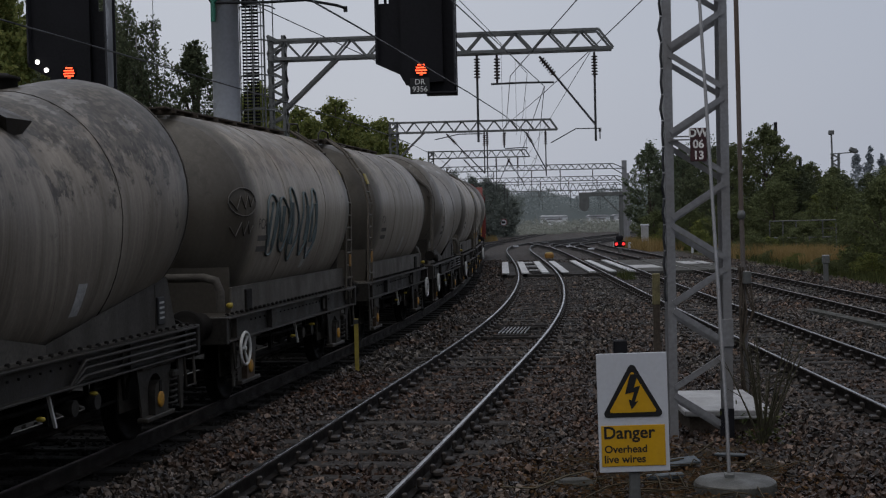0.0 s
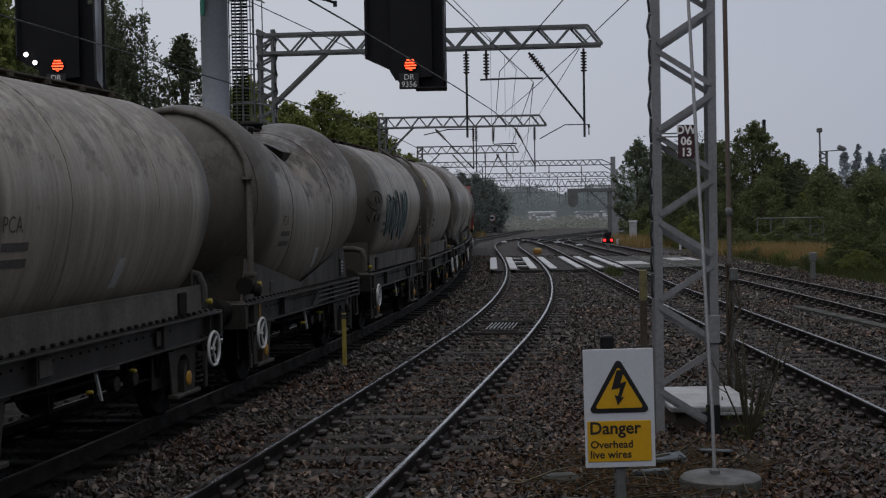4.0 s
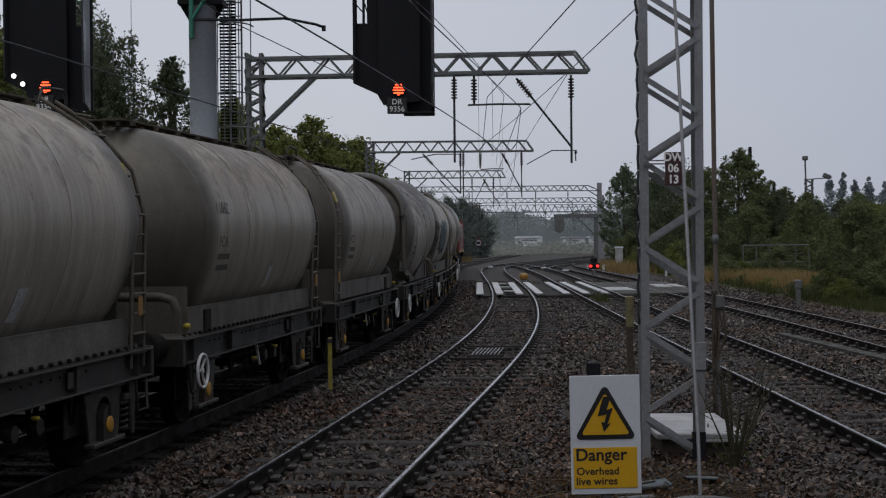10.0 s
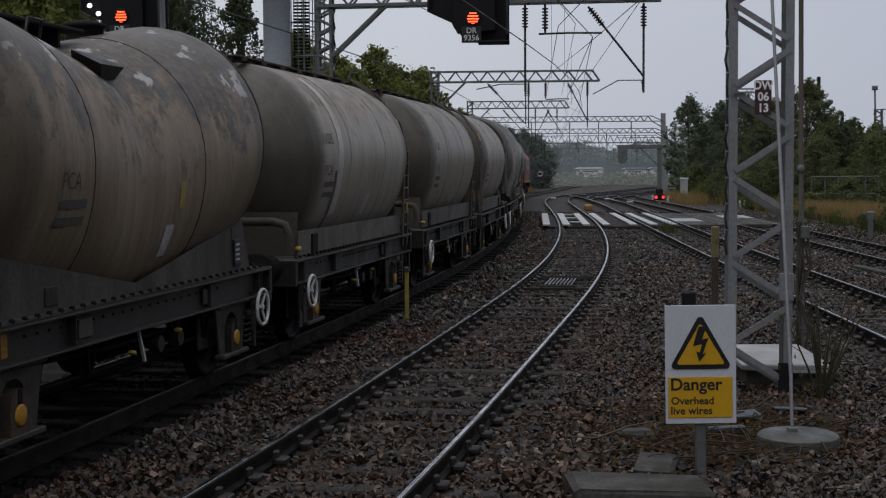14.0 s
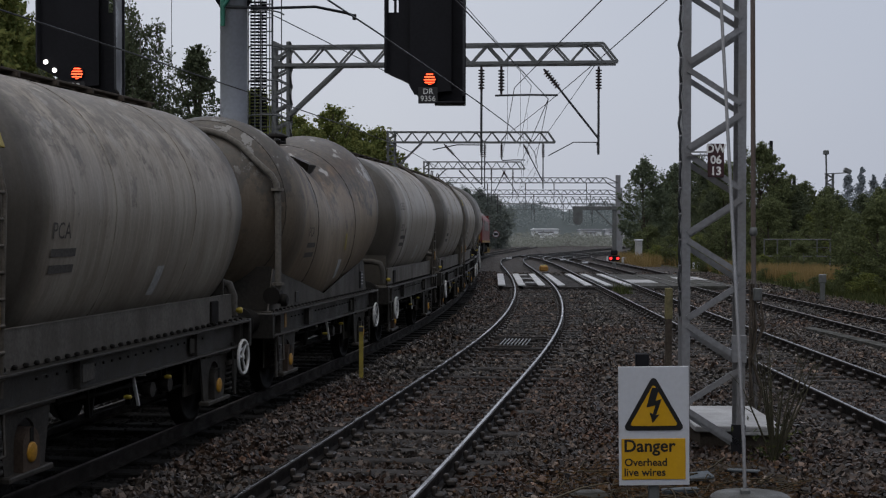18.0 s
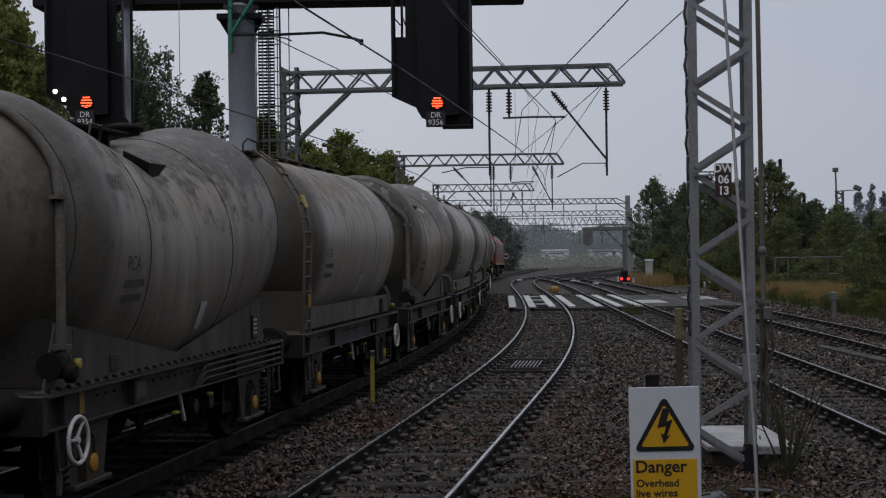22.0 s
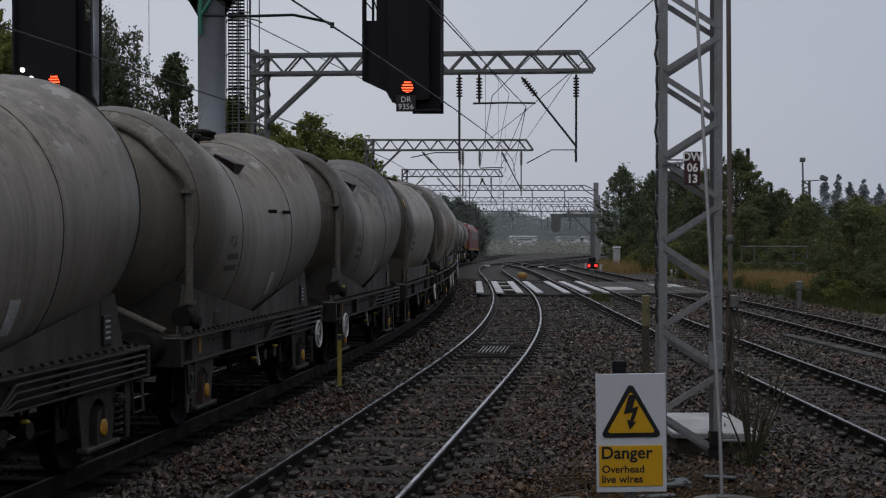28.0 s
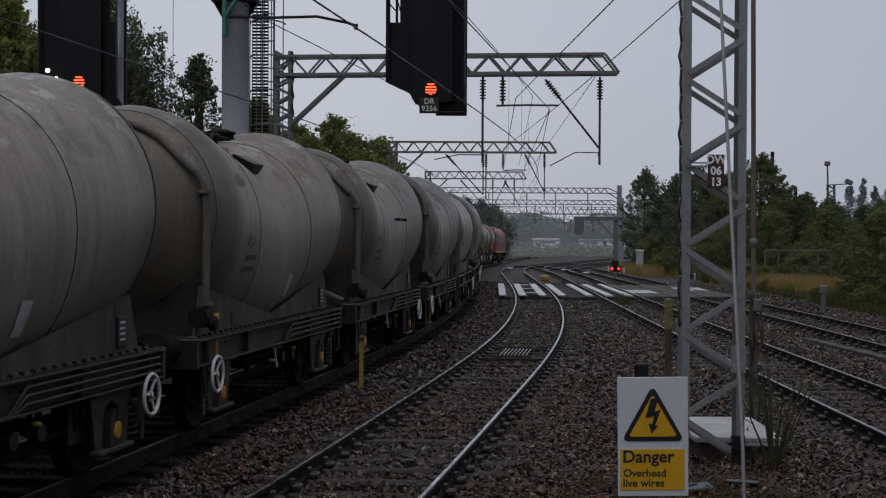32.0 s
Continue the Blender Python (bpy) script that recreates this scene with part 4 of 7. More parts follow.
    part("air_reservoir", Mesh().tube([(0.35, -0.45, 0.60), (1.25, -0.45, 0.60)], 0.16, 14), NEARBLACK, root)
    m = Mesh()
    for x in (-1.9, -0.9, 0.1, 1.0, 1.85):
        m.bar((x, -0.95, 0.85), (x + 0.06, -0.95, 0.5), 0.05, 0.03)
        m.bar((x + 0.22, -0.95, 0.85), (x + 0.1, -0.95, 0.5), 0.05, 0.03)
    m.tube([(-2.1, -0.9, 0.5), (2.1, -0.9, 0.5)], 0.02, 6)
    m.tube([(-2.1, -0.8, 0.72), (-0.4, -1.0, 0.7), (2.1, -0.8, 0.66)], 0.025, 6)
    part("brake_rigging", m, NEARBLACK, root)
    for x in (0.45, 0.95):
        m = Mesh().lathe([(0.08, -0.1), (0.09, -0.02), (0.06, 0.02), (0.03, 0.1)], (x, -1.0, 0.62), 1, 12)
        part("distributor_valve", m, FRAME, root)
    for x, z in ((0.75, 0.72), (-0.35, 0.64)):
        vt = Mesh().lathe([(0.01, -0.05), (0.02, -0.04), (0.024, 0.01), (0.012, 0.03)], (x, -1.14, z), 1, 10)
        part("yellow_tap", vt, VALVEYELLOW, root, "small yellow isolating tap")
    lv = Mesh().bar((-0.15, -1.12, 0.84), (-0.05, -1.14, 0.52), 0.03, 0.02)
    part("brake_lever", lv, WHEELWHITE, root, "white-tipped brake lever")
    for x in (-1.3, 1.55):
        sg = Mesh().box((x, -1.155, 0.98), (0.26, 0.02, 0.16), 0.006)
        part("maker_plate", sg, PLATE, root)
    # handwheel
    x = hand_end * (HALF - 0.46)
    m = Mesh().tube([(x, -1.02, 0.72), (x, -1.26, 0.72)], 0.03, 8)
    m.bar((x, -1.1, 0.9), (x, -1.1, 0.45), 0.16, 0.03)
    br = part("handbrake_bracket", m, FRAME, root)
    m = Mesh().ring((0, 0, 0), 0.2, 0.02, 1, 26, 7)
    for k in range(3):
        a = 2 * math.pi * k / 3 + 0.9
        m.tube([(0.02 * math.cos(a), 0.02, 0.02 * math.sin(a)), (0.12 * math.cos(a + 0.1), 0.01, 0.12 * math.sin(a + 0.1)), (0.2 * math.cos(a), 0, 0.2 * math.sin(a))], 0.016, 6)
    m.lathe([(0.03, -0.01), (0.03, 0.035)], (0, 0, 0), 1, 10)
    part("handwheel", m, WHEELWHITE, br, "white spoked handbrake wheel", at=Matrix.Translation((x, -1.27, 0.72)))
    return wheels


def side_box(m, pts, y, t=0.02):
    return m.prism(pts, 1, min(y, y - t), max(y, y - t))


def vee_wagon(label, tank, number, hand_end, extras=""):
    root = thing("tank_wagon", label, "railway wagon", group="wagons of the cement train")
    wheels = underframe(root, hand_end)
    back, fore, dish_r, dish_f = vee_skins()
    shell = part("tank", back, tank, root)
    part("front_half", fore, tank, shell)
    for dish in (dish_r, dish_f):
        part("tank_end", dish, tank, shell, "domed tank end darkened by grime and painted shade")
    for x in (-2.84, -1.3, 1.25):
        part("weld_seam", weld(vee_point, x), SEAM, shell)
    part("end_rim", Mesh().tube([vee_point(3.0, 2 * math.pi * k / 44, 0.004) for k in range(45)], 0.014, 6, caps=False), tank, shell)
    part("weld_seam", weld(vee_point, 2.965), SEAM, shell)
    for side in (-1, 1):
        for end in (-1, 1):
            m = Mesh()
            side_box(m, [(end * 0.002, 1.14), (end * 3.2, 1.14), (end * 2.95, 1.72), (end * 0.002, 1.245)], side * 1.03)
            m.box((end * 1.7, side * 1.08, 1.15), (3.4, 0.14, 0.02))
            m.box((end * 2.6, side * 1.04, 1.39), (0.016, 0.03, 0.5))
            part("saddle_plate", m, PLATE, root)
    for end in (-1, 1):
        m = Mesh().box((end * 2.9, 0, 1.45), (0.02, 2.0, 0.6))
        part("end_support", m, FRAME, root)
        if "hooks" in extras:
            part("drain_pipe", Mesh().tube([(end * 2.92, 0.5, 1.72), (end * 3.2, -0.2, 1.5), (end * 3.32, -0.95, 1.2)], 0.045, 8), SKIRT, root)
    # roof fittings
    m = Mesh().box((-0.25, 0.02, 3.66), (2.0, 0.5, 0.04), 0.01)
    for x in (-1.1, -0.4, 0.3):
        m.box((x, 0.02, 3.52), (0.05, 0.4, 0.28))
    part("roof_platform", m, NEARBLACK, root, "dark roof walkway bridging the dip in the tank")
    for x in (-0.1, 1.75):
        z = 3.38 if x < 1 else 3.68
        m = Mesh().lathe([(0.2, z), (0.2, z + 0.12), (0.23, z + 0.13), (0.23, z + 0.16), (0.1, z + 0.2), (0.03, z + 0.21)], (x, 0.42 if x < 1 else 0.25, 0), 2, 18)
        part("hatch", m, NEARBLACK, root)
    m = Mesh().prism([(-0.28, 0.0), (0.22, 0.0), (0.05, -0.24), (-0.05, -0.26)], 1, -0.16, 0.16)
    part("lifting_bracket", m, FRAME, root, "dark funnel-shaped bracket on the tank's shoulder", at=Matrix.Translation((0.02, -0.72, 3.33)) @ Matrix.Rotation(radians(25), 4, "X"))
    m = Mesh().tube([(-0.95, -0.48, 3.42), (-0.95, -0.52, 3.62), (-0.7, -0.52, 3.62), (-0.7, -0.48, 3.40)], 0.016, 6)
    part("grab_rail", m, FRAME, root)
    # filling pipe round the rear end
    if "arch" in extras:
        top = [vee_point(-2.95, radians(a), 0.05) for a in (-24, -10, 5, 20, 34, 46, 56, 65)] + [Vector((-3.0, -1.13, 2.72))]
    else:
        top = [vee_point(-3.1, radians(a), 0.05) for a in (-6, 4, 14, 25, 36)] + [Vector(q) for q in ((-3.09, -0.86, 3.17), (-3.06, -1.06, 2.99), (-3.04, -1.12, 2.88))]
    m = Mesh().tube(top + [(-3.03, -1.14, 2.6), (-3.03, -1.14, 2.0), (-3.03, -1.14, 1.32)], 0.044, 8)
    m.lathe([(0.085, -0.02), (0.085, 0.02)], (-3.035, -1.13, 2.8), 2, 10)
    m.lathe([(0.085, -0.02), (0.085, 0.02)], (-3.03, -1.14, 1.52), 2, 10)
    pipe = part("filling_pipe", m, SKIRT, root, "dusty pipe bent over the tank's end")
    m = Mesh().lathe([(0.12, -0.1), (0.12, 0.1)], (-3.05, -1.08, 1.36), 0, 12)
    m.lathe([(0.06, -0.2), (0.09, -0.18), (0.09, -0.12), (0.05, -0.1), (0.05, 0.05)], (-3.05, -1.08, 1.3), 1, 10)
    part("valve", m, NEARBLACK, pipe)
    if number:
        m = Mesh().lathe([(0.03, -0.03), (0.05, -0.02), (0.05, 0.02), (0.03, 0.03)], (-2.84, -1.2, 1.36), 1, 10)
        part("valve_handle", m, VALVEYELLOW, pipe, "yellow valve handle")
    # long air pipes beside the solebar
    for z in (0.92, 0.99, 1.06) if "warning" not in extras else ():
        m = Mesh().tube([(0.2, -1.14, 0.8), (0.45, -1.21, z), (3.35, -1.21, z)], 0.018, 6)
        part("air_pipe", m, FRAME, root)
    board = part("label_board", Mesh().box((2.72, -1.062, 1.36), (0.2, 0.03, 0.3), 0.01), SIGNBLACK, root, "dark data board with unreadable lines")
    for k in range(4):
        part("data_line", Mesh().box((2.72, -1.079, 1.45 - 0.055 * k), (0.13, 0.004, 0.022)), PANELPALE, board)
    for x in (1.75, 2.25):
        part("saddle_slot", Mesh().box((x, -1.044, 1.3), (0.035, 0.008, 0.2)), NEARBLACK, root)
    part("solebar_patch", Mesh().box((-2.62, -1.132, 1.0), (0.1, 0.01, 0.2)), RUSTYELLOW, root, "small stained yellow panel on the solebar")
    m = Mesh().box((-1.7, -1.05, 1.28), (0.22, 0.03, 0.16), 0.008)
    part("label_board", m, FRAME, root)
    markings(shell, vee_point, number, -2.3, 2.9, -1.95, 2.15, 0.5, 1.62)
    if "hooks" in extras:
        for x in (0.2, 0.95):
            m = Mesh().box((0, 0, 0), (0.06, 0.12, 0.05), 0.01)
            part("side_bracket", m, NEARBLACK, root, at=Matrix.Translation((x, -1.27, 2.62)))
    if "warning" in extras:
        part("warning_label", patch(vee_point, 0.72, 2.05, 0.11, 0.26), YELLOW, shell, "small yellow warning label")
    return root, wheels


def markings(shell, f, number, xn, zn, xp, zp, xq, zq):
    """Stencilled number, data panel and pale label on the near flank."""
    if number:
        part("number", lettering(number, 0.21, on_tank(f, xn, zn), "LEFT"), INKDARK, shell, "faded black stencilled number")
    part("type_code", lettering("PCA", 0.2, on_tank(f, xp, zp), "LEFT"), INKDARK, shell, "faded stencilled letters PCA")
    for k in range(2):
        part("data_line", patch(f, xp + 0.26, zp - 0.12 - 0.14 * k, 0.5, 0.07), INKDARK, shell, "unreadable stencilled data as a dark bar")
    part("data_panel", patch(f, xq, zq, 0.2, 0.3, lean=0.03), PANELPALE, shell, "pale worn data panel")


def plain_body(root, tank, number, flip, extras=""):
    """The straight tank on its skirt. flip: 1 with the pipe at the rear end, -1 with the ladder there."""
    skin, dish_r, dish_f = plain_skins()
    shell = part("tank", skin, tank, root)
    for dish in (dish_r, dish_f):
        part("tank_end", dish, tank, shell, "domed tank end darkened by grime and painted shade")
    for x in (-0.9, 1.3):
        part("weld_seam", weld(plain_point, x), tank, shell)
    for side in (-1, 1):
        m = Mesh()
        y = side * 1.09
        side_box(m, [(-3.05, 1.14), (3.05, 1.14), (3.02, 1.47), (-3.02, 1.47)], y)
        m.box((0, y + side * 0.005, 1.475), (6.04, 0.04, 0.014))
        part("skirt_plate", m, SKIRT, root)
    for end in (-1, 1):
        m = Mesh().box((end * 2.9, 0, 1.43), (0.03, 2.1, 0.6))
        m.box((end * 3.15, 0, 1.145), (0.7, 2.3, 0.03), 0.005)
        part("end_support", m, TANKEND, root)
    # roof walkway along the crown
    m = Mesh()
    for y in (-0.16, 0.02, 0.2):
        m.box((0, y, 3.775), (5.6, 0.14, 0.025), 0.005)
    for k in range(-3, 4):
        m.box((k * 0.85, 0.02, 3.74), (0.05, 0.6, 0.05))
    part("roof_walkway", m, WOODPOST, root, "dark plank walkway along the roof")
    for x in (-1.1, 1.2):
        m = Mesh().lathe([(0.25, 3.66), (0.25, 3.80), (0.28, 3.81), (0.27, 3.86), (0.05, 3.88)], (x, 0.42, 0), 2, 16)
        part("hatch", m, tank, root)
    # end pipe
    p = -flip
    m = Mesh().tube([(p * 3.2, 0.3, 1.62), (p * 3.28, -0.2, 1.62), (p * 3.28, -0.85, 1.62), (p * 3.28, -1.0, 1.58), (p * 3.28, -1.05, 1.44), (p * 3.28, -1.05, 1.2)], 0.055, 8)
    pipe = part("discharge_pipe", m, PLATE, root, "dusty bent discharge pipe on the end platform")
    m = Mesh().lathe([(0.02, -0.05), (0.038, -0.04), (0.038, 0.0), (0.02, 0.03)], (p * 3.22, -1.14, 1.27), 1, 10)
    part("valve_handle", m, VALVEYELLOW, pipe, "yellow valve handle")
    m = Mesh().box((p * 2.35, -1.1, 1.30), (0.26, 0.07, 0.26), 0.012)
    part("junction_box", m, NEARBLACK, root)
    # end ladder
    q = flip
    m = Mesh()
    for x in (q * 3.33, q * 2.98):
        rail_ = [(x, -1.16, 0.95), (x, -1.20, 2.55), (x - q * 0.05, -1.08, 3.05), (x - q * 0.25, -0.72, 3.52), (x - q * 0.35, -0.35, 3.78)]
        m.tube(rail_, 0.022, 6)
    for k in range(13):
        z = 1.1 + 0.21 * k
        if z < 2.55:
            a, b = (q * 3.33, -1.19, z), (q * 2.98, -1.19, z)
        else:
            u = (z - 2.55) / 1.2
            y = -1.2 + 0.62 * u**1.5
            a, b = (q * (3.33 - 0.22 * u), y, z), (q * (2.98 - 0.22 * u), y, z)
        m.tube([a, b], 0.017, 5)
    part("grab_rail", Mesh().tube([(q * 3.3, -0.3, 3.62), (q * 3.34, -0.32, 3.84), (q * 3.2, -0.34, 3.92), (q * 2.7, -0.34, 3.9), (q * 2.62, -0.34, 3.74)], 0.016, 6), FRAME, root)
    lad = part("ladder", m, LADDER, root, "steel access ladder bent over the tank's end")
    m = Mesh().box((q * 2.95, -1.10, 3.02), (0.2, 0.02, 0.2), 0.004, Matrix.Rotation(radians(-20), 3, "X"))
    part("warning_plate", m, YELLOW, lad, "faded yellow warning plate")
    m = Mesh().box((q * 3.15, -1.21, 1.6), (0.12, 0.015, 0.2), 0.004)
    part("warning_plate", m, RUSTYELLOW, lad, "faded yellow warning plate")
    markings(shell, plain_point, number, -2.35, 2.62, -2.25, 2.2, 0.5, 1.75)
    if "spray" in extras:
        spray(shell)
    if "band" in extras:
        # pale strip painted where the flank shows a broad sheen
        part("bare_band", patch(plain_point, -1.45, 2.6, 0.26, 1.9, 0.006), SHEENBAND, shell, "pale band painted for the sheen on the flank")
        part("dark_streak", patch(plain_point, -1.68, 1.86, 0.1, 0.8, 0.007), INKDARK, shell, "dark washed streak below the band")


def spray(shell):
    """Faded spray-painted strokes, of no readable word."""
    rnd = random.Random(5)
    put = on_tank(plain_point, -0.85, 1.75, 0.012)
    m = Mesh()
    for k in range(5):
        x, w, h = -0.8 + 0.56 * k + rnd.uniform(-0.05, 0.05), rnd.uniform(0.18, 0.24), rnd.uniform(0.75, 1.0)
        ring = [(x + w * math.cos(a) * (1 + 0.25 * math.sin(3 * a + k)), 0.5 + h * 0.5 * math.sin(a) * (1 + 0.15 * math.cos(2 * a + k))) for a in (2 * math.pi * q / 18 for q in range(19))]
        m.tube([put(*p) for p in ring], 0.018, 5)
        for q in range(2):
            u = x + w * rnd.uniform(-0.5, 0.5)
            m.tube([put(u, 0.5 - h * 0.3), put(u + rnd.uniform(-0.08, 0.08), 0.5), put(u + rnd.uniform(-0.1, 0.14), 0.5 + h * 0.32)], 0.022, 5)
    part("spray_paint", m, INKBLUE, shell, "faded blue-grey spray-painted loops")
    m = Mesh()
    put2 = on_tank(plain_point, -2.6, 2.55, 0.012)
    m.tube([put2(0.22 * math.cos(a), 0.18 * math.sin(a)) for a in (2 * math.pi * k / 14 for k in range(15))], 0.011, 5)
    for v in (0.0, -0.34):
        m.tube([put2(-0.2, v + 0.03), put2(-0.12, v - 0.1), put2(-0.05, v + 0.08), put2(0.0, v - 0.08), put2(0.07, v + 0.09), put2(0.1, v - 0.06), put2(0.2, v + 0.06)], 0.011, 5)
    part("spray_paint", m, INKDARK, shell, "dark scribbled spray paint on the tank's end")


def locomotive():
    root = thing("locomotive", "red diesel locomotive with yellow cab ends heading the train", "locomotive")
    L = 10.2
    body = Mesh()
    prof = [(-1.32, 1.15), (-1.32, 3.0), (-1.22, 3.25), (-0.75, 3.75), (-0.3, 3.88), (0.3, 3.88), (0.75, 3.75), (1.22, 3.25), (1.32, 3.0), (1.32, 1.15)]
    body.prism(prof, 0, -L + 0.5, L - 0.5)
    shell = part("body", body, LOCORED, root)
    roof = Mesh().prism([(-1.0, 3.50), (-0.75, 3.765), (-0.3, 3.895), (0.3, 3.895), (0.75, 3.765), (1.0, 3.50)], 0, -L + 3, L - 3)
    part("roof", roof, LOCOGREY, root)
    for end in (-1, 1):
        cab = Mesh()
        cab.prism([(end * (L - 0.5), 1.15), (end * (L + 0.05), 1.15), (end * (L + 0.12), 2.3), (end * (L - 0.25), 3.2), (end * (L - 0.5), 3.6)], 1, -1.22, 1.22)
        c = part("cab", cab, LOCORED, root, "red cab end")
        part("end_panel", Mesh().box((end * (L + 0.10), 0, 1.72), (0.1, 2.3, 0.85), 0.02), LOCOYELLOW, c, "yellow warning panel")
        for y in (-0.55, 0.55):
            w = Mesh().prism([(end * (L + 0.115), 2.42), (end * (L + 0.135), 2.42), (end * (L - 0.215), 3.16), (end * (L - 0.235), 3.16)], 1, y - 0.42, y + 0.42)
            part("windscreen", w, GLASS, c)
        for y in (-1.33, 1.33):
            w = Mesh().box((end * (L - 1.0), y, 2.72), (0.7, 0.03, 0.6), 0.01)
            part("cab_window", w, GLASS, c)
            w = Mesh().box((end * (L - 1.75), y, 2.3), (0.6, 0.03, 1.9), 0.01)
            part("cab_door", w, LOCORED, c)
        m = Mesh().box((end * (L + 0.02), 0, 1.0), (0.25, 2.5, 0.5), 0.03)
        hs = part("bufferbeam", m, NEARBLACK, root)
        for y in (-0.87, 0.87):
            b = Mesh().lathe([(0.15, 0), (0.15, 0.3), (0.24, 0.45), (0.24, 0.5)], (end * (L + 0.12) if end > 0 else -(L + 0.62), y, 1.05), 0, 14)
            part("buffer", b, NEARBLACK, hs)
        x = end * 6.6
        wh = part("bogie", Mesh().box((x, 0, 0.72), (4.6, 1.2, 0.2), 0.03), NEARBLACK, root)
        for sx in (-1.9, 0, 1.9):
            for y in (-0.75, 0.75):
                part("wheel", Mesh().lathe([(0.02, -0.05), (0.5, -0.06), (0.53, -0.06), (0.53, 0.06), (0.3, 0.06), (0.02, 0.05)], (x + sx, y, 0.53), 1, 20), WHEELSTEEL, wh)
        for y in (-1.05, 1.05):
            f = Mesh().box((x, y, 0.72), (5.0, 0.14, 0.35), 0.03)
            for sx in (-1.9, 0, 1.9):
                f.box((x + sx, y, 0.5), (0.4, 0.2, 0.4), 0.04)
            part("bogie_frame", f, NEARBLACK, wh)
    m = Mesh().box((0, 0, 0.75), (5.2, 2.3, 0.8), 0.06)
    part("fuel_tank", m, NEARBLACK, root)
    for y in (-1.34, 1.34):
        for k in range(5):
            gr = Mesh().box((-4 + k * 2, y, 2.55), (1.4, 0.04, 0.8), 0.01)
            part("side_grille", gr, LOCOGREY, root)
        m = Mesh().box((0, y, 1.25), (2 * L - 1.2, 0.03, 0.16), 0.005)
        part("yellow_band", m, LOCOYELLOW, root)
    return root


TRAIN = []  # (thing, wheelsets, place of its middle behind or before the reference wagon)
LABEL_V = "cement-dusted grey tank wagon with a V-shaped belly, on two axles"
LABEL_P = "cement-dusted grey straight tank wagon with roof walkway and end ladder"
ORDER = [
    # place, kind, tank, number, end of the handwheel / way round, extras, label
    (6, "vee", TANKGREY, "", -1, "", LABEL_V),
    (5, "plain", TANKDUST, "", -1, "", LABEL_P),
    (4, "plain", TANKWASHED, "", 1, "", LABEL_P),
    (3, "vee", TANKPALE, "", -1, "", LABEL_V),
    (2, "plain", TANKDUST, "", -1, "", LABEL_P),
    (1, "plain", TANKDUST, "", 1, "spray", "grey straight tank wagon with faded blue spray paint on its flank"),
    (0, "vee", TANKGREY, "10889", -1, "arch", LABEL_V),
    (-1, "plain", TANKDUST, "", -1, "", LABEL_P),
    (-2, "plain", TANKDUST, "11062", 1, "", LABEL_P),
    (-3, "plain", TANKWASHED, "11035", 1, "band", "pale grey straight tank wagon with a painted pale sheen"),
    (-4, "vee", TANKBROWN, "", 1, "warning", "brown-stained tank wagon with a V-shaped belly and white paint flakes"),
    (-5, "plain", TANKDUST, "", -1, "", LABEL_P),
    (-6, "vee", TANKGREY, "10987", -1, "arch", LABEL_V),
    (-7, "vee", TANKPALE, "", 1, "hooks", "pale grey V-bellied tank wagon with two small side brackets"),
    (-8, "vee", TANKPALE, "10814", -1, "", LABEL_V),
    (-9, "vee", TANKPALE, "", 1, "", LABEL_V),
    (-10, "vee", TANKGREY, "", -1, "", LABEL_V),
]
for place, kind, tank, number, way, extras, label in ORDER:
    if kind == "vee":
        root, wheels = vee_wagon(label, tank, number, way, extras)
    else:
        root = thing("tank_wagon", label, "railway wagon", group="wagons of the cement train")
        wheels = underframe(root, -way)
        plain_body(root, tank, number, way, extras)
    TRAIN.append((root, wheels, place * PITCH))
LOCO = locomotive()
LOCO_PLACE = 6.5 * PITCH + 10.9

# where the reference wagon's middle stands on its line, time by time
PROGRESS = [(0, 12.58), (2, 17.28), (3.5, 20.75), (8, 31.4), (13, 43.0), (14.5, 46.4), (17, 52.1), (20, 58.95), (22, 63.4), (23, 65.45), (25.5, 70.6), (28, 75.7), (30, 79.7), (31, 81.65), (32, 83.55)]
ADVANCE = spline(PROGRESS)


def on_rails(s, base):
    """The pose of a vehicle whose middle is at s along the train's track, its axles on the line."""
    xa, ya, _ = TRAIN_LINE.at(s - base / 2)
    xb, yb, _ = TRAIN_LINE.at(s + base / 2)
    za, zb = ground_z(ya), ground_z(yb)
    d = Vector((xb - xa, yb - ya, zb - za)).normalized()
    side = Vector((0, 0, 1)).cross(d).normalized()
    up = d.cross(side)
    m = Matrix((d, side, up)).transposed().to_4x4()
    m.translation = Vector(((xa + xb) / 2, (ya + yb) / 2, (za + zb) / 2 + RAIL_Z))
    return m

# ---- overhead line steel, signals and signs ----


def lattice_plane(m, p, q, off, bays, w=0.05, t=0.03, mirror=False):
    """Zigzag bracing between the chord p and the chord p+off, in equal bays."""
    p, q, off = Vector(p), Vector(q), Vector(off)
    for k in range(bays):
        a, b, c = p.lerp(q, k / bays), p.lerp(q, (k + 0.5) / bays), p.lerp(q, (k + 1) / bays)
        if mirror:
            m.bar(a + off, b, w, t)
            m.bar(b, c + off, w, t)
        else:
            m.bar(a, b + off, w, t)
            m.bar(b + off, c, w, t)


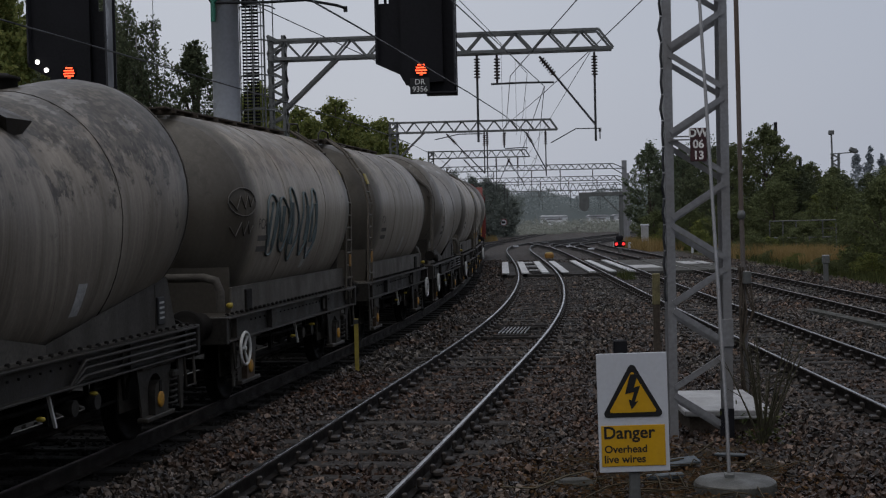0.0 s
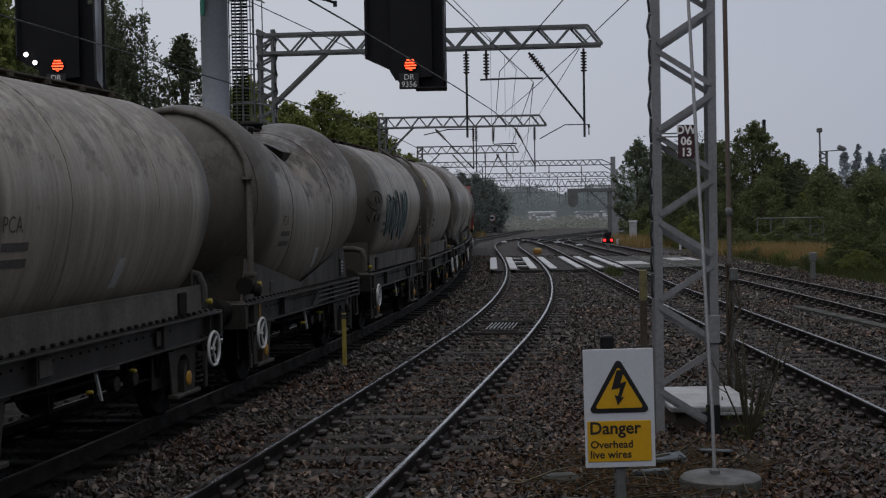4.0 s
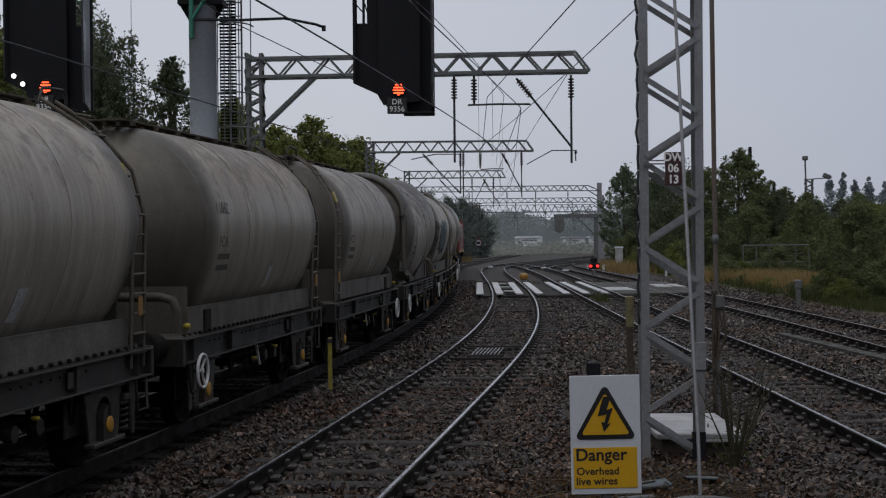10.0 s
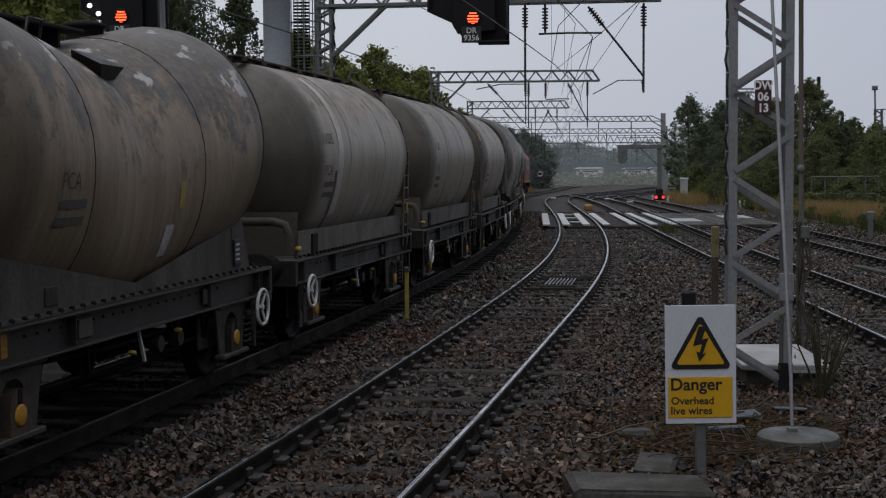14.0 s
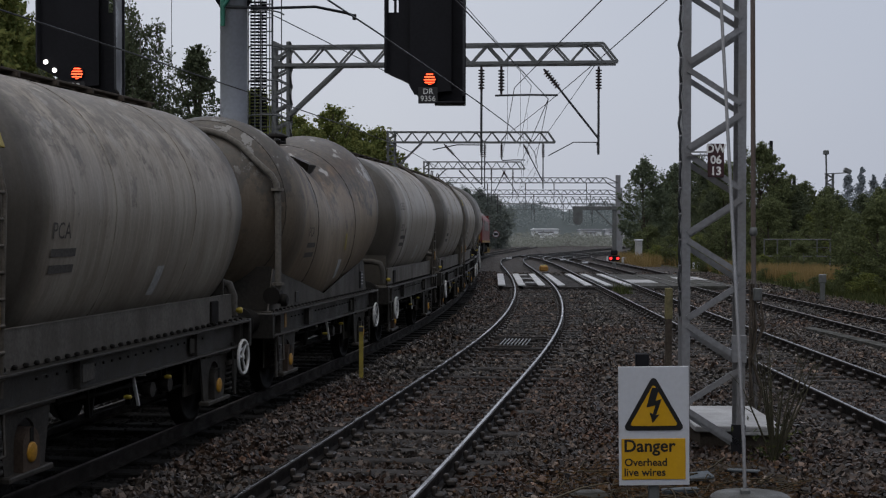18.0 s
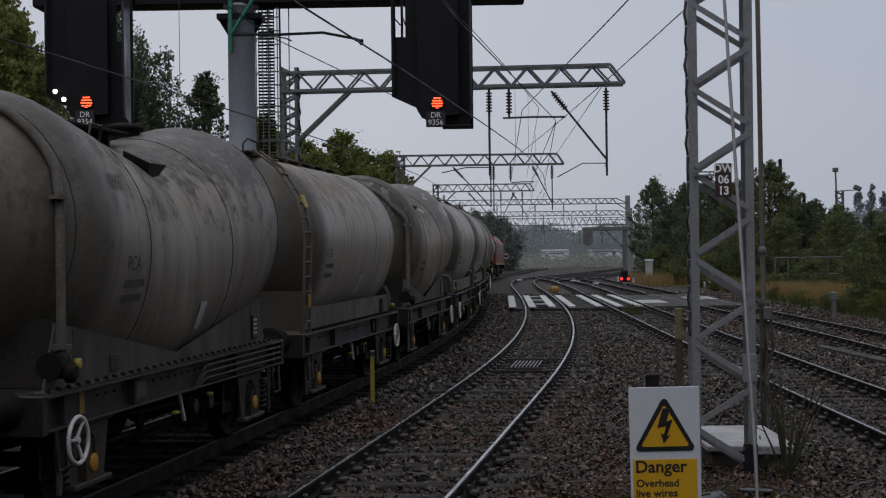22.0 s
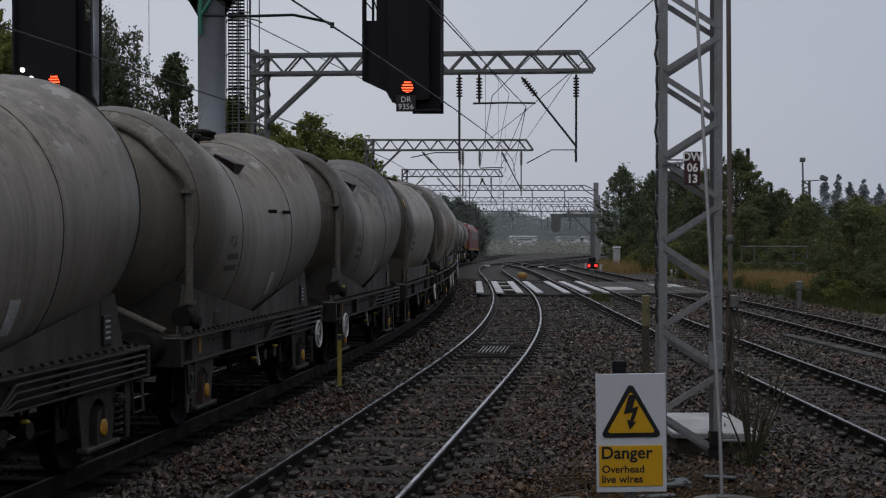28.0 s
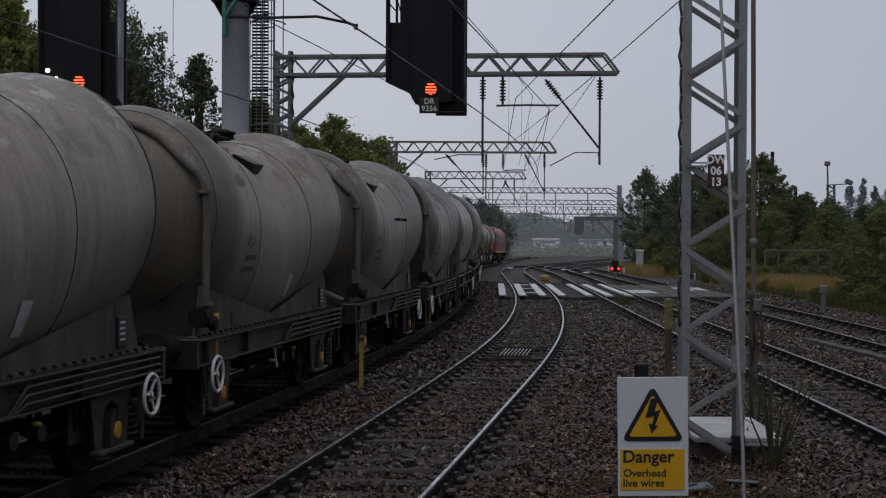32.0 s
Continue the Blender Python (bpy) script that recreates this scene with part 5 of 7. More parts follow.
def zigzag(root, name, p, q, off, bays, w, t, single, mat_=None):
    """The same bracing as parts: bar by bar, or joined where it is too far off to pick apart."""
    mat_ = mat_ or GALVDARK
    if not single:
        m = Mesh()
        lattice_plane(m, p, q, off, bays, w, t)
        tagged(part(name, m, mat_, root), kind="stuff")
        return
    p, q, off = Vector(p), Vector(q), Vector(off)
    for k in range(bays):
        a, b, c = p.lerp(q, k / bays), p.lerp(q, (k + 0.5) / bays), p.lerp(q, (k + 1) / bays)
        part(name, Mesh().bar(a, b + off, w, t), mat_, root)
        part(name, Mesh().bar(b + off, c, w, t), mat_, root)


def insulator(p, q, ribs=7):
    """A ribbed string between two points."""
    p, q = Vector(p), Vector(q)
    prof = [p]
    rs = [0.03]
    for k in range(ribs):
        a = 0.12 + 0.76 * k / ribs
        for da, r in ((0.0, 0.035), (0.02, 0.085), (0.055, 0.085), (0.075, 0.035)):
            prof.append(p.lerp(q, a + da))
            rs.append(r)
    prof.append(q)
    rs.append(0.03)
    return Mesh().tube(prof, rs, 10, smooth=False)


def truss(root, x0, x1, tip, y, zb, zt, bays, depth=0.5, rise=0.0):
    """A lattice boom across the tracks: four chords with zigzag sides; its free end slopes down to the tip."""
    for k, dy in enumerate((-depth / 2, depth / 2)):
        m = Mesh().bar((x0, y + dy, zt - rise), (x1, y + dy, zt), 0.08, 0.07)
        part("top_chord", m, GALVDARK, root)
        m = Mesh().bar((x0, y + dy, zb), (tip, y + dy, zb + rise), 0.09, 0.08)
        part("bottom_chord", m, GALVDARK, root)
        part("end_bar", Mesh().bar((x1, y + dy, zt), (tip, y + dy, zb + rise), 0.06, 0.06), GALVDARK, root)
        zigzag(root, "lacing_bar", (x0, y + dy, zb), (x1, y + dy, zb + rise), (0, 0, zt - zb - rise), bays, 0.03, 0.055, bays <= 10)
    for z in (zt, zb):
        zigzag(root, "cross_lacing", (x0, y - depth / 2, z - (rise if z == zt else 0)), (x1, y - depth / 2, z + (rise if z == zb else 0)), (0, depth, 0), bays, 0.045, 0.03, False)


def lattice_mast(root, x, y, z0, z1, w, d, bays, mat_=None, leg=0.09):
    """Four angle legs with zigzag lacing on all sides."""
    mat_ = mat_ or GALVDARK
    for sx in (-1, 1):
        for sy in (-1, 1):
            m = Mesh().angle((x + sx * w / 2, y + sy * d / 2, z0), (x + sx * w / 2, y + sy * d / 2, z1), leg, 0.012, (-sx, 0, 0), (0, -sy, 0))
            part("leg", m, mat_, root)
    for sy in (-1, 1):
        zigzag(root, "lacing_bar", (x - w / 2, y + sy * d / 2, z0), (x - w / 2, y + sy * d / 2, z1), (w, 0, 0), bays, 0.012, leg * 0.7, sy < 0 and y < 80, mat_)
    for sx in (-1, 1):
        zigzag(root, "side_lacing", (x + sx * w / 2, y - d / 2, z0), (x + sx * w / 2, y - d / 2, z1), (0, d, 0), bays, leg * 0.7, 0.012, False, mat_)


def drop(root, x, y, z0, z1, zi):
    """A vertical drop tube under an insulator."""
    part("insulator", insulator((x, y, z0), (x, y, zi)), CERAMIC, root)
    part("drop_tube", Mesh().tube([(x, y, zi), (x, y, z1)], 0.032, 7), WIRE, root)


def cantilever_gantry(y, x0, x1, tip, zb, zt, bays, hang, mast_x, zg=0.0):
    root = thing("overhead_gantry", "weathered grey lattice gantry arm with brown insulators over the tracks", "gantry", group="overhead line gantries")
    truss(root, x0, x1, tip, y, zb, zt, bays, rise=0.09 if y < 50 else 0.0)
    lattice_mast(root, mast_x, y, zg - 0.1, zt + 0.05, 0.45, 0.45, 16)
    part("brace", Mesh().bar((mast_x + 0.2, y - 0.2, zt - 1.9), (mast_x + 1.6, y - 0.2, zb), 0.10, 0.08), GALVDARK, root)
    part("brace", Mesh().bar((mast_x + 0.2, y + 0.2, zt - 1.9), (mast_x + 1.6, y + 0.2, zb), 0.10, 0.08), GALVDARK, root)
    for kind, *v in hang:
        if kind == "v":
            x, zi, z1 = v
            drop(root, x, y, zb, z1, zi)
        elif kind == "s":
            x, zi = v
            part("insulator", insulator((x, y, zb), (x, y, zi)), CERAMIC, root)
        elif kind == "d":
            xa, xb, zz = v
            p, q = Vector((xa, y, zb)), Vector((xb, y, zz))
            mid = p.lerp(q, 0.33)
            part("insulator", insulator(p.lerp(q, 0.04), mid), CERAMIC, root)
            part("stay_tube", Mesh().tube([mid, q], 0.03, 7), WIRE, root)
        elif kind == "h":
            xa, xb, zz, za = v
            part("registration_arm", Mesh().tube([(xa, y - 0.1, zz), ((xa + xb) / 2, y - 0.1, za), (xb, y, za)], 0.028, 7), WIRE, root)
    return root


cantilever_gantry(37, -5.12, 3.64, 4.02, 6.72, 7.30, 10, [("v", 0.42, 6.0, 4.41), ("s", 0.95, 5.95), ("h", 0.78, 2.45, 5.93, 5.95), ("d", 2.02, 3.54, 4.8), ("v", 3.54, 6.0, 4.37)], -4.9)
cantilever_gantry(72, -4.03, 4.29, 4.65, 6.79, 7.32, 10, [("v", 0.85, 5.9, 4.6), ("v", 1.0, 5.9, 4.4), ("s", 1.88, 5.9), ("h", 1.9, 3.1, 5.85, 5.88), ("d", 2.97, 4.05, 4.7), ("v", 4.03, 5.9, 4.4), ("d", -1.2, 0.85, 4.6), ("h", -1.7, 0.8, 6.4, 6.66), ("h", 4.3, 6.9, 6.1, 6.8), ("v", 6.85, 6.6, 6.25)], -3.85)
cantilever_gantry(110, -3.3, 4.4, 4.72, 6.97, 7.52, 10, [("v", 2.07, 6.0, 4.4), ("v", 3.77, 6.0, 4.6), ("d", 2.9, 4.3, 4.7), ("d", -0.6, 1.4, 4.8), ("d", 3.2, 2.2, 4.9)], -3.1, -0.2)


def portal(y, x0, x1, zb, zt, zg, bays, drops):
    root = thing("overhead_portal", "grey lattice portal on tall masts spanning all the tracks", "gantry", group="overhead line portals")
    truss(root, x0, x1 - 1.2, x1, y, zb, zt, bays, 0.6)
    for x in (x0, x1):
        m = Mesh().box((x, y, (zg + zt) / 2 + 0.1), (0.5, 0.5, zt - zg + 0.4), 0.03)
        part("mast", m, GALV, root)
        part("mast_head", Mesh().bar((x, y, zb - 0.7), (x - 1.2 if x > x0 else x + 1.2, y, zb), 0.12, 0.1), GALVDARK, root)
    for x in drops:
        drop(root, x, y, zb, zb - 2.4, zb - 0.8)
    return root


portal(150, -6.0, 16.5, 7.1, 7.65, -0.75, 26, (2.4, 6.5, 9.6, 13.1))
portal(172, -5.0, 19.2, 6.35, 6.9, -0.9, 26, (4.0, 8.5, 12, 15.5))
portal(198, -5.0, 22.0, 5.55, 6.6, -0.9, 26, (5, 9.5, 14, 18))
portal(240, -5.0, 27.0, 5.3, 6.3, -0.9, 26, (7, 12, 18, 22))

# signal bracket far along the line
root = thing("signal_bracket", "grey cantilever bracket carrying a dark signal head over the far tracks", "railway signal")
part("beam", Mesh().box((12.3, 132, 4.15), (4.2, 0.6, 0.36), 0.02), GALVDARK, root)
part("post", Mesh().box((14.2, 132, 1.6), (0.4, 0.4, 5.4), 0.03), GALVDARK, root)
part("brace", Mesh().bar((12.4, 132, 4.0), (14.0, 132, 2.4), 0.15, 0.12), GALVDARK, root)
part("handrail", Mesh().bar((10.2, 132, 5.0), (14.3, 132, 5.0), 0.06, 0.06), GALVDARK, root)
# a dark head, given the paler gantry steel to suggest haze
part("signal_head", Mesh().prism([(10.25, 4.0), (11.15, 4.0), (11.15, 2.9), (10.9, 2.55), (10.45, 2.6), (10.25, 2.9)], 1, 131.7, 132.2), GALVDARK, root)


# ---- signal gantry with two hanging signals ----
root = thing("signal_gantry", "silver tubular signal gantry column with a black beam and caged ladder", "signal gantry")
GX, GY = -4.69, 28.0
part("column", Mesh().lathe([(0.40, -0.1), (0.40, 0.05), (0.275, 0.06), (0.275, 7.4), (0.36, 7.4), (0.36, 7.46)], (GX, GY, 0), 2, 28), COLUMN, root)
col_top = Mesh().box((GX, GY, 7.2), (0.9, 0.6, 0.12), 0.01)
for e in (-1, 1):
    col_top.prism([(GX + e * 0.27, 7.14), (GX + e * 0.44, 7.14), (GX + e * 0.27, 6.85)], 1, GY - 0.02, GY + 0.02)
part("column_cap", col_top, BLACK, root)
part("beam", Mesh().box((-3.9, GY, 7.72), (9.9, 0.7, 0.56), 0.02), BLACK, root)
for k in range(2):
    part("walkway_rail", Mesh().tube([(-8.8, GY - 0.5, 8.5 + 0.5 * k), (1.0, GY - 0.5, 8.5 + 0.5 * k)], 0.025, 6), BLACK, root)
lad = Mesh()
for x in (-4.22, -3.98):
    lad.tube([(x, 28.5, -0.1), (x, 28.5, 8.6)], 0.022, 6)
lad_ob = part("ladder", lad, GALVDARK, root, "grey steel access ladder")
rung = Mesh().tube([(-4.22, 28.5, 0), (-3.98, 28.5, 0)], 0.014, 5).data("rung", GALVDARK)
for k in range(28):
    part("rung", rung, GALVDARK, lad_ob, at=Matrix.Translation((0, 0, 0.3 + 0.28 * k)))
for k in range(9):
    hoop = Mesh()
    z = 2.6 + 0.7 * k
    hoop.tube([(-4.1 + 0.36 * math.cos(a) , 28.5 - 0.02 + 0.62 * math.sin(a) * -1, z) for a in (math.pi * j / 10 for j in range(11))], 0.016, 5)
    part("cage_hoop", hoop, GALVDARK, lad_ob)
for dx in (-0.34, -0.15, 0.15, 0.34):
    dy = -0.62 * math.sqrt(max(0, 1 - (dx / 0.36) ** 2))
    part("cage_bar", Mesh().tube([(-4.1 + dx, 28.48 + dy, 2.6), (-4.1 + dx, 28.48 + dy, 8.2)], 0.012, 5), GALVDARK, lad_ob)
mesh_panel = Mesh()
for k in range(105):
    mesh_panel.box((-4.28, 28.62, 1.5 + 0.068 * k), (0.34, 0.01, 0.04))
for k in range(5):
    mesh_panel.box((-4.44 + 0.08 * k, 28.63, 5.0), (0.012, 0.01, 7.2))
tagged(part("mesh_guard", mesh_panel, BLACK, lad_ob, "dark guard mesh behind the ladder"), kind="stuff")
part("bonding_lead", Mesh().tube([(GX - 0.16, GY - 0.34, 7.5), (GX - 0.17, GY - 0.34, 6.45)], 0.05, 8), GREENPIPE, root, "green insulated bonding lead")
part("bonding_lead", Mesh().tube([(GX - 0.14, GY - 0.36, 6.84), (GX + 0.3, GY - 0.4, 7.5)], 0.04, 8), GREENPIPE, root, "green insulated bonding lead")
arm = Mesh().tube([(GX - 0.1, GY - 0.35, 6.83), (-3.9, GY, 6.86), (-3.1, 28.6, 6.98), (-2.5, 28.9, 6.9), (-2.3, 29, 6.84)], 0.03, 7)
arm.box((-2.33, 29, 6.83), (0.08, 0.08, 0.12), 0.01)
part("registration_arm", arm, WIRE, root)


def hanging_signal(x, y, lit, code, wide, whites, slots):
    """A black signal with backboard and hood box, hung under the gantry beam; x is the lens, lit its height."""
    root = thing("hanging_signal", "black hanging colour-light signal showing a red lamp", "railway signal", group="signals on the gantry")
    l, r = wide
    base = 6.62
    back = Mesh().prism([(x + l, base), (x + r, base), (x + r, lit - 0.47), (x - 0.16, lit - 0.40), (x - 0.36, lit - 0.2), (x - 0.42, lit - 0.08), (x + l, lit + 0.14)], 1, y + 0.02, y + 0.06)
    u0 = l
    for a, b_ in [*slots, (r, r)]:
        part("backboard_strip", Mesh().box((x + (u0 + a) / 2, y + 0.04, (base + 7.5) / 2), (a - u0, 0.04, 7.5 - base)), BLACK, root)
        u0 = b_
    part("backboard", back, BLACK, root)
    for a, b_ in slots:
        part("slot_brace", Mesh().bar((x + a, y + 0.04, 7.0), (x + b_, y + 0.04, 6.85), 0.02, 0.025), BLACK, root)
    hood = Mesh().prism([(x - 0.38, 7.45), (x + 0.42, 7.45), (x + 0.42, lit - 0.24), (x - 0.3, lit - 0.3), (x - 0.38, lit - 0.15)], 1, y - 0.14, y + 0.019)
    part("lamp_box", hood, BLACK, root)
    for u in (l + 0.15, r - 0.15):
        part("hanger", Mesh().bar((x + u, y + 0.04, 7.46), (x + u, y + 0.85, 7.6), 0.08, 0.08), BLACK, root)
    side = Mesh().prism([(y - 0.1, 7.4), (y - 0.6, 7.3), (y - 0.52, lit - 0.35), (y - 0.1, lit - 0.48)], 0, x + r - 0.06, x + r - 0.02)
    part("side_screen", side, BLACKGLOSS, root, "worn glossy side screen")
    part("floor_tray", Mesh().box((x + 0.40, y - 0.3, lit - 0.50), (0.6, 0.55, 0.04), 0.01), BLACK, root)
    fr = Mesh().bar((x + l + 0.05, y - 0.05, 7.6), (x + l + 0.05, y - 0.05, lit + 0.2), 0.06, 0.06)
    part("frame_post", fr, BLACK, root)
    rim = Mesh().ring((x, y - 0.15, lit), 0.13, 0.018, 1, 20, 6)
    lamp = part("lamp_hood", rim, BLACK, root)
    for k, w in enumerate((0.07, 0.10, 0.115, 0.10)):
        z = lit + 0.08 - 0.053 * k
        part("lens_bar", Mesh().box((x, y - 0.16, z), (2 * w, 0.02, 0.026), 0.006), REDLAMP, lamp, "glowing red bar of the lens")
    part("lens_bar", Mesh().box((x, y - 0.16, lit - 0.115), (0.06, 0.02, 0.014), 0.004), REDLAMP, lamp, "glowing red bar of the lens")
    plate = part("code_plate", Mesh().box((x - 0.03, y - 0.165, lit - 0.33), (0.38, 0.02, 0.31), 0.004), SIGNBLACK, root, "black plate with white letters DR above a number")
    part("letters", lettering("DR", 0.15, lambda u, v: (x - 0.03 + u, y - 0.178, lit - 0.30 + v)), LETTER, plate)
    part("letters", lettering(code, 0.15, lambda u, v: (x - 0.03 + u, y - 0.178, lit - 0.44 + v)), LETTER, plate)
    for dx, dz in whites:
        b = part("position_light", Mesh().ring((x + dx, y - 0.15, lit + dz), 0.06, 0.015, 1, 14, 5), BLACK, root)
        part("lens", Mesh().lathe([(0.045, -0.01), (0.045, 0.01)], (x + dx, y - 0.16, lit + dz), 1, 14), WHITELAMP, b, "small glowing white lens")
    return root


hanging_signal(-0.70, 27.0, 5.32, "9356", (-0.89, 0.70), (), ((-0.83, -0.70), (-0.65, -0.61)))
hanging_signal(-7.55, 27.0, 5.43, "9354", (-0.85, 0.88), ((-0.61, 0.21), (-0.44, 0.05)), ((0.56, 0.66),))


# ---- wires ----
def wire(points, r, label):
    ob = new("overhead_wire", Mesh().tube(points, r, 5).data("overhead_wire", WIRE))
    tagged(ob, label, "wire", "overhead wires")


def sag(p, q, s, n=12):
    return [Vector(p).lerp(Vector(q), k / n) - Vector((0, 0, s * 4 * (k / n) * (1 - k / n))) for k in range(n + 1)]


WIRE_LABEL = "thin dark overhead wire strung between gantries"
# contact wires over the two nearest tracks, the middle one's messenger wire and droppers
wire([(middle_x(y), y, 4.42) for y in (-8, 0, 6, 10, 14, 18, 22, 27, 32, 37, 46, 56, 72, 90, 110)], 0.009, "thin dark contact wire hung low over the middle track")
wire([(train_x(y) - 3.43 + 0.42 * (1 - y / 60), y, 4.42) for y in (-8, 0, 6, 10, 14, 18, 22, 27, 32, 37, 46, 56)], 0.009, "thin dark contact wire hung low over the train's track")
wire([(-3.6, 0, 7.2), (-0.27, 24.4, 6.58), (0.03, 26, 6.54), (0.69, 30, 6.42), (1.75, 37, 6.2), (2.7, 72, 6.1)], 0.008, "thin dark messenger wire above the middle track")
for x, y, z0, z1 in ((-3.55, 16.7, 4.42, 6.9), (0.95, 31.5, 4.42, 6.38), (1.35, 34.2, 4.42, 6.3), (2.0, 45, 4.42, 6.15), (2.3, 55, 4.42, 6.12)):
    wire([(x, y, z0), (x, y, z1)], 0.004, "hair-thin dropper between contact wire and messenger wire")
wire(sag((7.6, -20, 7.9), (4.48, 30, 7.48), 0.1) + sag((4.48, 30, 7.48), (2.23, 72, 7.27), 0.1), 0.014, WIRE_LABEL)
wire(sag((-3.2, -5, 5.6), (-0.16, 20, 5.73), 0.0) + [(2.2, 37, 5.85), (3.6, 72, 5.6), (4.4, 110, 5.5)], 0.011, WIRE_LABEL)
wire([(3.9, -5, 6.2), (2.25, 22, 6.15), (1.3, 37, 6.15), (1.9, 72, 6.0)], 0.011, WIRE_LABEL)
wire([(-9.0, -10, 8.4), (-4.19, 29, 6.95), (-1.9, 37, 6.46)], 0.011, WIRE_LABEL)
wire([(3.54, 37, 6.9), (4.05, 72, 7.0), (4.6, 110, 7.1), (9.6, 150, 7.0)], 0.011, WIRE_LABEL)
wire([(2.2, 37, 5.85), (2.2, 55, 4.95), (2.95, 72, 4.9), (4.0, 110, 4.7), (6.5, 150, 4.2)], 0.011, WIRE_LABEL)

# ---- lattice mast beside the right-hand track ----
root = thing("lattice_mast", "grey galvanised lattice mast with a maroon number plate beside the track", "overhead mast")
MX0, MX1, MY = 2.335, 3.02, 15.0
for x, e in ((MX0, 1), (MX1, -1)):
    t = e * 0.014
    ch = [(x, MY - 0.007), (x + e * 0.09, MY - 0.007), (x + e * 0.09, MY + 0.007), (x + t, MY + 0.007), (x + t, MY + 0.243), (x + e * 0.09, MY + 0.243), (x + e * 0.09, MY + 0.257), (x, MY + 0.257)]
    m = Mesh().prism(ch if e > 0 else ch[::-1], 2, -0.1, 8.5)
    part("leg", m, GALV, root)
LOW, STEP = 0.065, 0.918
zig = [LOW + STEP * k for k in range(9)]
for dy, ph in ((-0.014, 0.0), (0.264, -0.055)):
    for z in zig:
        for a, b, dz in (((MX1 - 0.06, z + 0.06), (MX0 + 0.06, z + 0.42), 0.0), ((MX0 + 0.06, z + 0.5), (MX1 - 0.06, z + 0.86), 0.004)):
            m = Mesh().bar((a[0], MY + dy - dz, a[1] + ph), (b[0], MY + dy - dz, b[1] + ph), 0.012, 0.06, up=(0, 0, 1))
            part("lacing_bar", m, GALV, root)
part("splice_plate", Mesh().box((2.95, MY - 0.02, 1.15), (0.16, 0.02, 0.3), 0.004), GALV, root)
part("foot_band", Mesh().box((2.95, MY, 0.16), (0.15, 0.04, 0.34), 0.004), BLACK, root)
num = part("number_plate", Mesh().box((2.685, MY - 0.05, 3.18), (0.175, 0.012, 0.36), 0.003), MAROON, root, "maroon plate with white letters DW 06 13")
part("plate_bracket", Mesh().bar((2.36, MY - 0.042, 3.27), (2.62, MY - 0.042, 3.27), 0.012, 0.016), GALV, root)
part("plate_bracket", Mesh().bar((2.36, MY - 0.042, 3.235), (2.62, MY - 0.042, 3.235), 0.012, 0.016), GALV, root)
for k, tx in enumerate(("DW", "06", "13")):
    part("letters", lettering(tx, 0.125, lambda u, v, k=k: (2.685 + u * 0.95, MY - 0.058, 3.265 - 0.12 * k + v), bold=0.004), LETTER, num)
rag = Mesh()
rr_ = random.Random(3)
for k in range(16):
    z = 1.5 + 0.28 * k
    rag.tube([(2.318, MY + 0.02, z), (2.308 - rr_.uniform(0, 0.02), MY, z + 0.12), (2.318, MY + 0.02, z + 0.26)], 0.014, 5)
tagged(part("lashed_cable", rag, BLACKGLOSS, root, "dark cable tied along the mast's edge"), kind="stuff")

# stay rod on its round foot
root = thing("stay_anchor", "round concrete foot with a grey steel stay rod", "stay anchor")
part("foot", Mesh().lathe([(0.36, -0.1), (0.36, 0.08), (0.35, 0.1)], (2.50, 12.15, 0), 2, 28), CONCRETE, root, "damp mossy side of the concrete foot")
part("foot_top", Mesh().lathe([(0.35, 0.1), (0.32, 0.122), (0.12, 0.135), (0.02, 0.137)], (2.50, 12.15, 0), 2, 28), FOOTCONC, root)
part("rod", Mesh().tube([(2.45, 12.15, 0.1), (2.455, 12.25, 0.6), (2.60, 14.3, 5.0), (2.72, 15.0, 7.6)], 0.017, 8), GALV, root)
part("clamp", Mesh().box((2.45, 12.15, 0.15), (0.08, 0.08, 0.05), 0.01), GALVDARK, root)

root = thing("cable_pole", "thin rusty steel pole with bundled cables behind the mast", "pole")
part("pole", Mesh().tube([(3.66, 17.5, -0.1), (3.62, 17.5, 2.4), (3.57, 17.5, 8.5)], 0.031, 10), RUSTPOLE, root)
part("coupling", Mesh().lathe([(0.032, 2.35), (0.05, 2.37), (0.05, 2.43), (0.032, 2.46)], (3.62, 17.5, 0), 2, 12), GALVDARK, root)
rr_ = random.Random(8)
for k in range(7):
    pts = [(3.64 + rr_.uniform(-0.08, 0.1), 17.45 + rr_.uniform(-0.06, 0.06), z) for z in (0.0, 0.4, 0.8, 1.2, 1.75)]
    part("cable", Mesh().tube(pts, 0.014, 5), WOODPOST, root)
part("junction_box", Mesh().box((3.66, 17.42, 1.62), (0.1, 0.08, 0.16), 0.01), GALVDARK, root)
root = thing("wooden_stub_post", "dark wooden post with a faded yellow top behind the mast", "post")
part("post", Mesh().box((2.34, 16, 0.68), (0.075, 0.075, 1.5), 0.008), WOODPOST, root)
part("painted_top", Mesh().box((2.34, 16, 1.58), (0.083, 0.083, 0.36), 0.008), OLDPAINT, root, "faded yellow painted top")
root = thing("marker_post", "slim yellow steel marker post in the ballast", "post")
part("post", Mesh().box((-1.68, 22.3, 0.37), (0.07, 0.03, 0.96), 0.006), YELLOW, root)
part("band", Mesh().box((-1.68, 22.28, 0.8), (0.074, 0.03, 0.07), 0.004), BLACKGLOSS, root, "dark worn band near the top")


